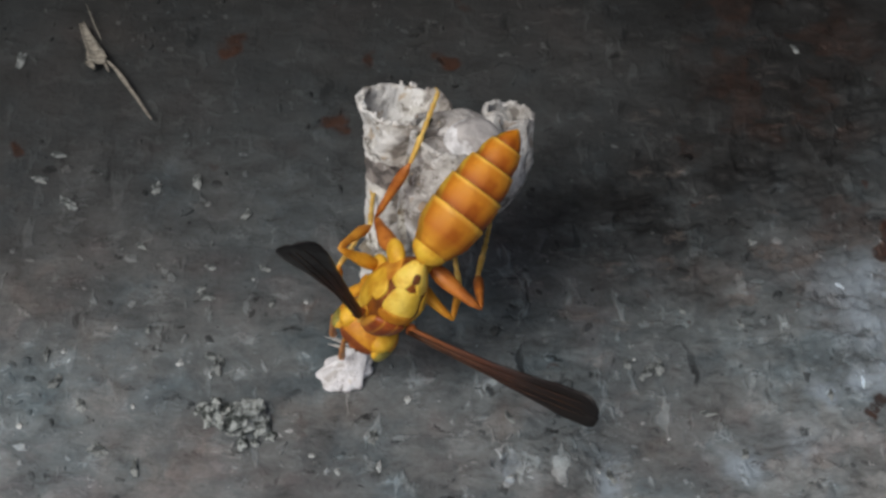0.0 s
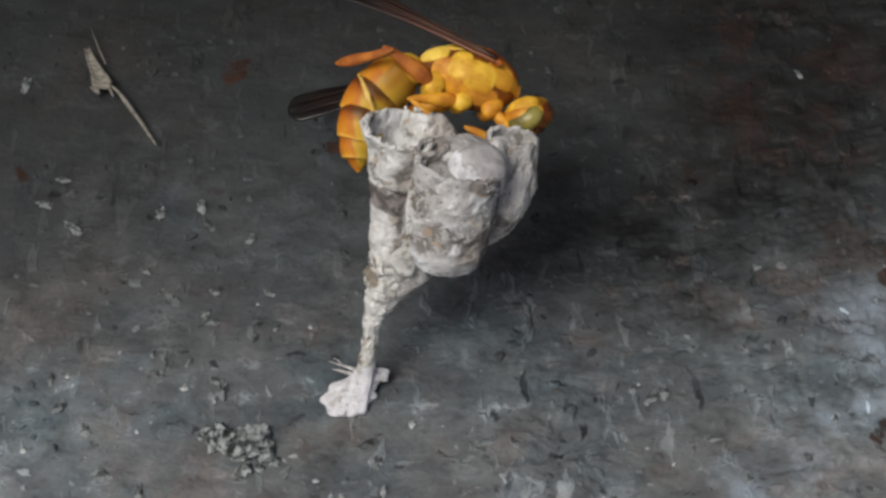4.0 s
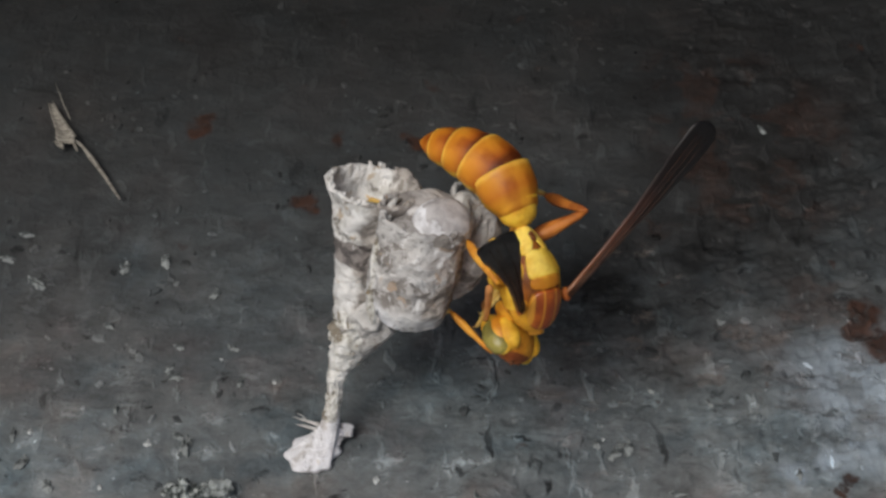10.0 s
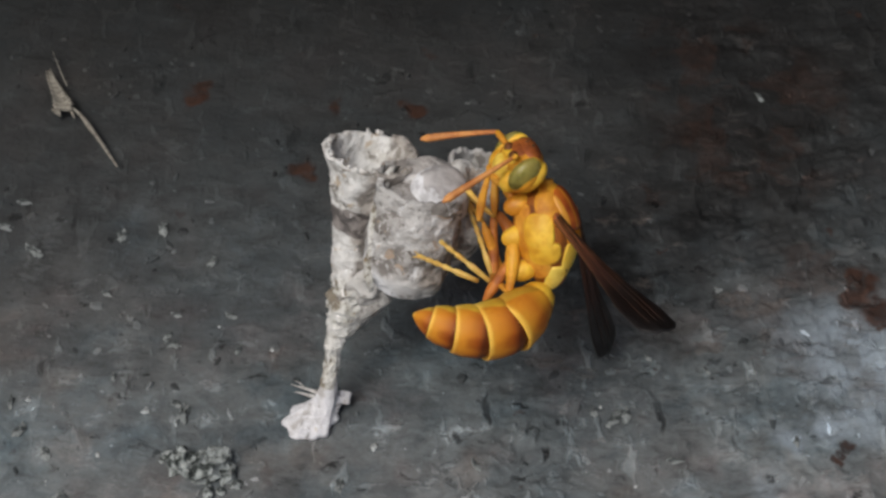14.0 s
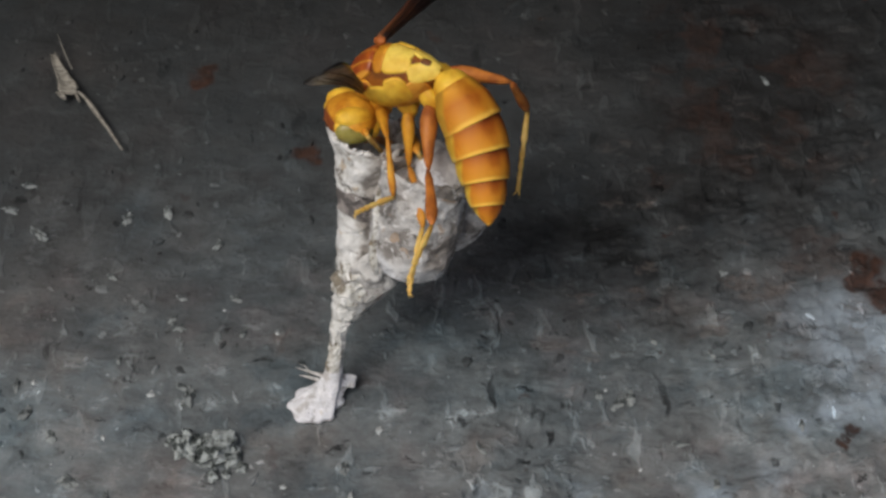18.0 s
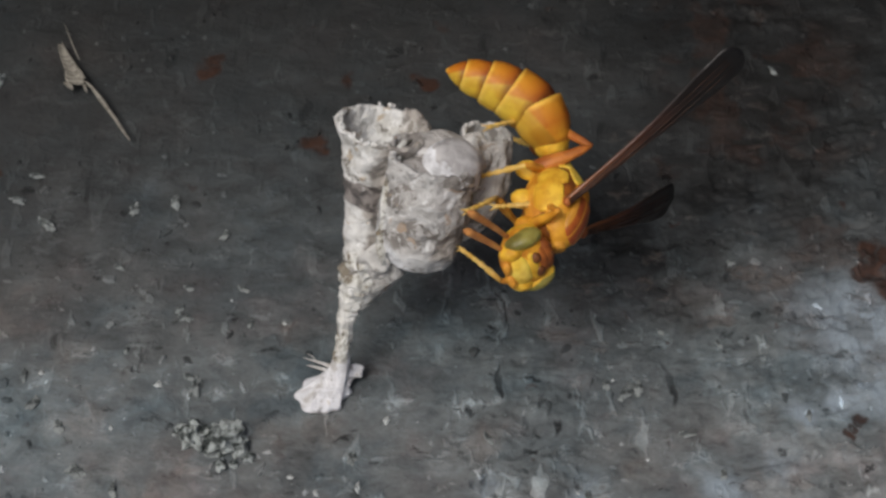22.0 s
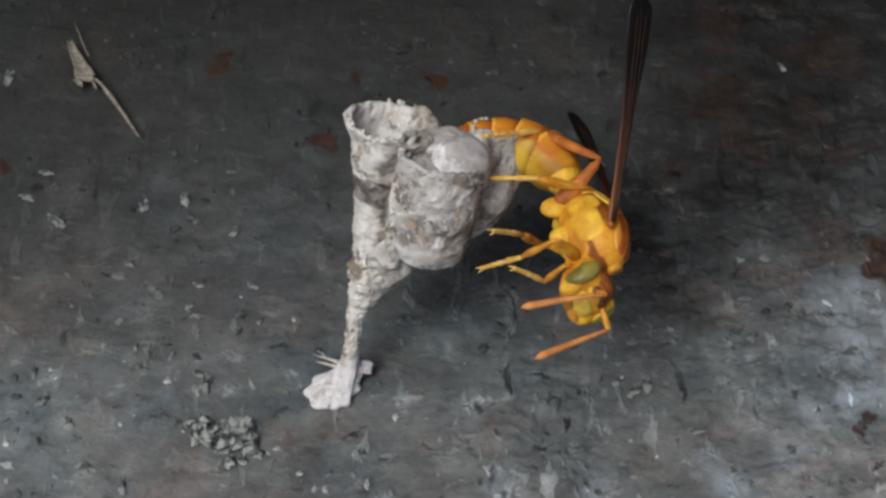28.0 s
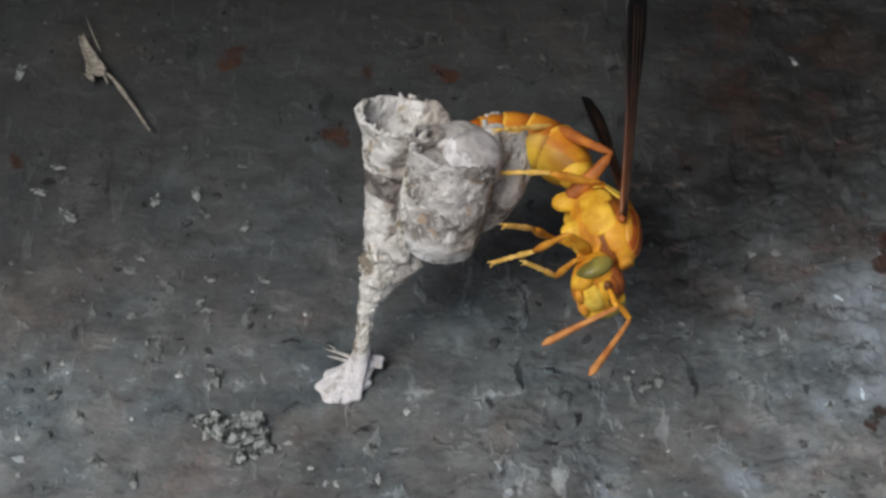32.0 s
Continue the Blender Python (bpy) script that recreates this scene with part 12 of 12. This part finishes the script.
    walk(MOVING["scape_r"], [
        (0, mm(7.38, 0.16, -0.92, 8, 42, -61)), (0.5, mm(4.33, 1.18, -2.48, -40, 26, -105)), (1, mm(4.30, -3.73, -1.53, -50, -17, -85)),
        (1.5, mm(5.63, -3.64, -0.22, -82, 0, -60)), (1.667, mm(5.80, -3.46, -0.44, -33, 19, -39)), (1.8, mm(5.96, -3.29, -0.65, 21, 13, -11)),
        (1.9, mm(5.63, -1.70, -1.61, -42, 38, -71)), (2, mm(5.30, -0.11, -2.57, -95, 2, -120)), (2.2, mm(3.06, -3.39, -2.11, -82, 35, -106)),
        (2.5, mm(6.75, -0.87, -2.32, -32, 19, -52)), (2.733, mm(7.24, -0.11, -1.43, -28, 53, -87)), (3, mm(7.72, 0.66, -0.54, -95, 73, 174)),
        (3.5, mm(7.29, 0.00, -1.70, -126, 62, -177)), (4.5, mm(6.05, -1.80, -1.60, -52, 56, -98)), (5.5, mm(4.81, -3.60, -1.50, -29, 24, -71)),
        (6, mm(4.81, -3.60, -1.50, -29, 24, -71)), (6.5, mm(4.95, -3.55, -1.53, -29, 24, -69)), (7, mm(4.95, -3.55, -1.53, -29, 24, -69)),
        (7.5, mm(4.95, -3.55, -1.53, -29, 24, -69)), (8, mm(5.94, -0.92, -1.95, -15, 43, -99)), (8.5, mm(6.42, -0.80, -1.82, -9, 35, -58)),
        (9, mm(6.00, -0.56, -2.04, -5, 56, -56)), (9.5, mm(6.81, -2.27, -1.29, -33, -0, -59)), (9.733, mm(6.27, -2.01, -1.81, -27, 13, -112)),
        (10, mm(5.74, -1.75, -2.33, -35, 26, -168)), (10.267, mm(5.93, -1.84, -1.57, -3, 8, -124)), (10.5, mm(6.12, -1.92, -0.81, 9, -24, -91)),
        (10.733, mm(6.82, -1.48, -0.46, -1, 2, -43)), (11, mm(7.53, -1.05, -0.11, 12, 27, 6)), (11.267, mm(5.62, -2.52, 0.24, -11, 2, -55)),
        (11.5, mm(3.71, -3.98, 0.60, -1, -30, -112)), (11.667, mm(3.56, -3.94, 0.34, -39, -37, -130)), (11.833, mm(3.41, -3.89, 0.09, -80, -52, -141)),
        (12, mm(3.26, -3.84, -0.17, -141, -67, -126)), (12.167, mm(4.72, -2.29, -0.14, -85, -54, -126)), (12.333, mm(6.18, -0.74, -0.11, -41, -46, -111)),
        (12.5, mm(7.64, 0.80, -0.07, 2, -46, -92)), (12.6, mm(6.24, 2.24, 0.42, -22, -12, -26)), (12.7, mm(4.85, 3.68, 0.91, -3, 23, 30)),
        (13, mm(5.68, 2.46, -1.78, -2, 41, 1)), (13.5, mm(6.39, 2.47, -1.03, -8, 28, -39)), (14.5, mm(7.16, 0.34, -2.15, -11, 47, -29)),
        (15, mm(7.47, -0.30, -0.87, -13, 15, -45)), (15.5, mm(7.79, -0.93, 0.41, -6, -17, -60)), (16, mm(7.58, -1.25, 0.55, 3, -31, -113)),
        (16.267, mm(7.32, -0.07, -0.66, -19, -1, -67)), (16.5, mm(7.07, 1.12, -1.87, -15, 36, -26)), (16.733, mm(6.13, -0.58, -2.17, -42, 17, -77)),
        (17, mm(5.19, -2.27, -2.47, -47, -14, -114)), (17.267, mm(5.18, 0.20, -2.23, -86, 1, -107)), (17.5, mm(5.17, 2.66, -2.00, -125, 17, -111)),
        (18, mm(6.13, 2.53, -1.93, -94, 81, -76)), (18.3, mm(6.13, 2.53, -1.93, -94, 81, -76)), (18.5, mm(7.05, 2.01, -0.84, 1, 35, 25)),
        (19, mm(4.78, -0.41, -2.79, 0, 43, -9)), (19.5, mm(7.25, -0.39, -1.08, -102, 82, -69)), (19.667, mm(7.05, -0.47, -0.05, -114, 71, -131)),
        (19.833, mm(6.84, -0.56, 0.97, -100, 62, -167)), (20, mm(6.64, -0.65, 2.00, -80, 58, 160)), (20.267, mm(6.22, -0.56, -0.13, -34, 50, -137)),
        (20.5, mm(5.80, -0.48, -2.27, -20, 26, -102)), (21, mm(4.71, -2.72, -1.74, -18, 16, -100)), (21.5, mm(4.87, -2.46, -1.00, -5, 55, -47)),
        (21.733, mm(5.36, -2.06, -0.93, 12, 46, -88)), (22, mm(5.85, -1.65, -0.86, 32, 46, -128)), (22.5, mm(5.59, -0.88, -1.05, 51, 59, -112)),
        (23, mm(5.42, -0.49, -1.63, 20, 50, -143)), (23.5, mm(5.39, -0.56, -1.63, 21, 18, -93)), (24, mm(5.36, -0.63, -1.62, -3, -3, -46)),
        (25, mm(5.36, -0.63, -1.62, -1, -16, -53)), (25.5, mm(5.36, -0.63, -1.62, -1, -16, -53)), (27.5, mm(5.36, -0.63, -1.62, -2, -16, -48)),
        (28, mm(5.36, -0.63, -1.62, -2, -16, -48)), (29, mm(5.36, -0.63, -1.62, -3, -13, -42)), (30, mm(5.36, -0.63, -1.62, -5, -13, -37)),
        (31, mm(5.36, -0.63, -1.62, -7, -9, -29)), (32, mm(5.36, -0.63, -1.62, -11, -0, -10)),
    ])
    walk(MOVING["flag_r"], [
        (0, mm(8.21, -1.33, -2.46, 32, 18, 23)), (0.267, mm(6.00, -1.07, -2.97, 16, 53, -23)), (0.5, mm(3.80, -0.82, -3.48, -49, 54, -113)),
        (1, mm(4.48, -5.92, -0.85, -74, 63, -127)), (1.5, mm(6.79, -5.63, -0.24, -86, 14, -108)), (1.8, mm(8.16, -3.71, -1.18, -74, 17, -83)),
        (2, mm(4.14, -2.09, -2.64, -95, -5, -112)), (2.2, mm(2.56, -5.20, -3.44, -125, 38, -170)), (2.5, mm(8.08, -2.59, -3.08, -57, 65, -84)),
        (3, mm(7.03, 0.73, -2.74, -32, 63, -104)), (3.5, mm(6.22, -0.06, -3.73, -52, 51, -105)), (5.5, mm(5.51, -5.58, -2.43, -58, 70, -104)),
        (6, mm(5.51, -5.58, -2.43, -58, 70, -104)), (6.5, mm(5.70, -5.52, -2.45, -58, 70, -102)), (7, mm(5.70, -5.52, -2.45, -58, 70, -102)),
        (7.5, mm(5.70, -5.52, -2.45, -58, 70, -102)), (8, mm(5.67, -2.58, -3.51, -9, 39, -31)), (8.5, mm(7.43, -2.40, -3.12, -3, 10, -28)),
        (9, mm(6.71, -1.61, -3.96, 2, 14, -24)), (9.5, mm(8.00, -4.23, -1.28, -43, 47, -79)), (9.733, mm(5.86, -3.21, -2.31, -49, -1, -112)),
        (10, mm(3.73, -2.19, -3.34, -23, -43, -154)), (10.267, mm(4.90, -3.10, -1.60, -20, -5, -115)), (10.5, mm(6.07, -4.02, 0.14, 7, 22, -71)),
        (10.733, mm(7.81, -2.42, -0.52, 8, 30, -35)), (11, mm(9.56, -0.82, -1.17, 14, 36, 3)), (11.5, mm(2.95, -5.84, 1.73, 49, 32, -20)),
        (12, mm(2.73, -4.56, 1.95, 53, 37, -17)), (12.167, mm(4.35, -3.30, 1.83, -7, 25, -35)), (12.333, mm(5.97, -2.04, 1.71, -58, 4, -34)),
        (12.5, mm(7.59, -0.78, 1.59, -109, -8, -18)), (12.6, mm(7.13, 1.98, 0.80, -81, 41, -20)), (12.7, mm(6.68, 4.74, 0.01, 18, 71, 59)),
        (13, mm(7.41, 2.48, -3.29, -67, 77, -88)), (13.5, mm(7.98, 1.20, -2.09, -32, 75, -67)), (14.5, mm(8.51, -0.43, -3.84, 141, 81, 126)),
        (15, mm(8.70, -1.63, -1.38, -8, 32, -29)), (15.5, mm(8.89, -2.83, 1.08, -4, -34, -38)), (16, mm(6.81, -3.07, 1.72, -2, -45, -4)),
        (16.267, mm(7.78, -1.40, -0.74, -0, 20, -7)), (16.5, mm(8.74, 0.28, -3.20, -13, 86, -23)), (17, mm(4.27, -4.31, -1.93, -62, 41, -116)),
        (17.267, mm(4.33, -1.85, -2.30, -123, 51, -134)), (17.5, mm(4.39, 0.61, -2.68, 173, 44, -156)), (18, mm(6.22, 2.15, -4.20, -60, 51, -35)),
        (18.3, mm(6.22, 2.15, -4.20, -60, 51, -35)), (18.5, mm(8.76, 2.79, -2.18, 11, 17, 52)), (18.733, mm(7.60, 1.06, -3.27, 18, 44, 32)),
        (19, mm(6.44, -0.66, -4.37, 3, 70, -4)), (19.5, mm(7.37, -0.70, -3.36, -20, 39, -3)), (19.667, mm(6.75, -0.55, -2.22, -24, 48, -52)),
        (19.833, mm(6.13, -0.39, -1.09, -37, 51, -109)), (20, mm(5.51, -0.24, 0.04, -48, 45, -163)), (20.5, mm(5.36, -2.51, -3.26, -33, 76, -116)),
        (21, mm(4.33, -4.91, -2.36, -15, 30, -141)), (21.5, mm(5.76, -3.42, -2.89, 21, 27, -136)), (22, mm(4.87, -2.90, -2.53, 31, 10, -81)),
        (22.5, mm(5.15, -2.00, -3.01, 36, 2, -77)), (22.733, mm(4.69, -1.68, -3.20, 35, 26, -104)), (23, mm(4.23, -1.37, -3.39, 19, 46, -141)),
        (24, mm(6.96, -2.28, -1.50, 32, 63, -135)), (25, mm(6.68, -2.40, -0.98, 27, 58, -139)), (25.5, mm(6.68, -2.40, -0.98, 29, 60, -138)),
        (27.5, mm(6.83, -2.28, -0.98, 39, 68, -132)), (28, mm(6.83, -2.28, -0.98, 39, 68, -132)), (29, mm(7.01, -2.14, -1.10, 58, 75, -121)),
        (30, mm(7.14, -1.99, -1.11, 80, 79, -107)), (31, mm(7.35, -1.73, -1.27, 101, 80, -95)), (32, mm(7.63, -1.02, -1.60, 136, 82, -76)),
    ])


motions()
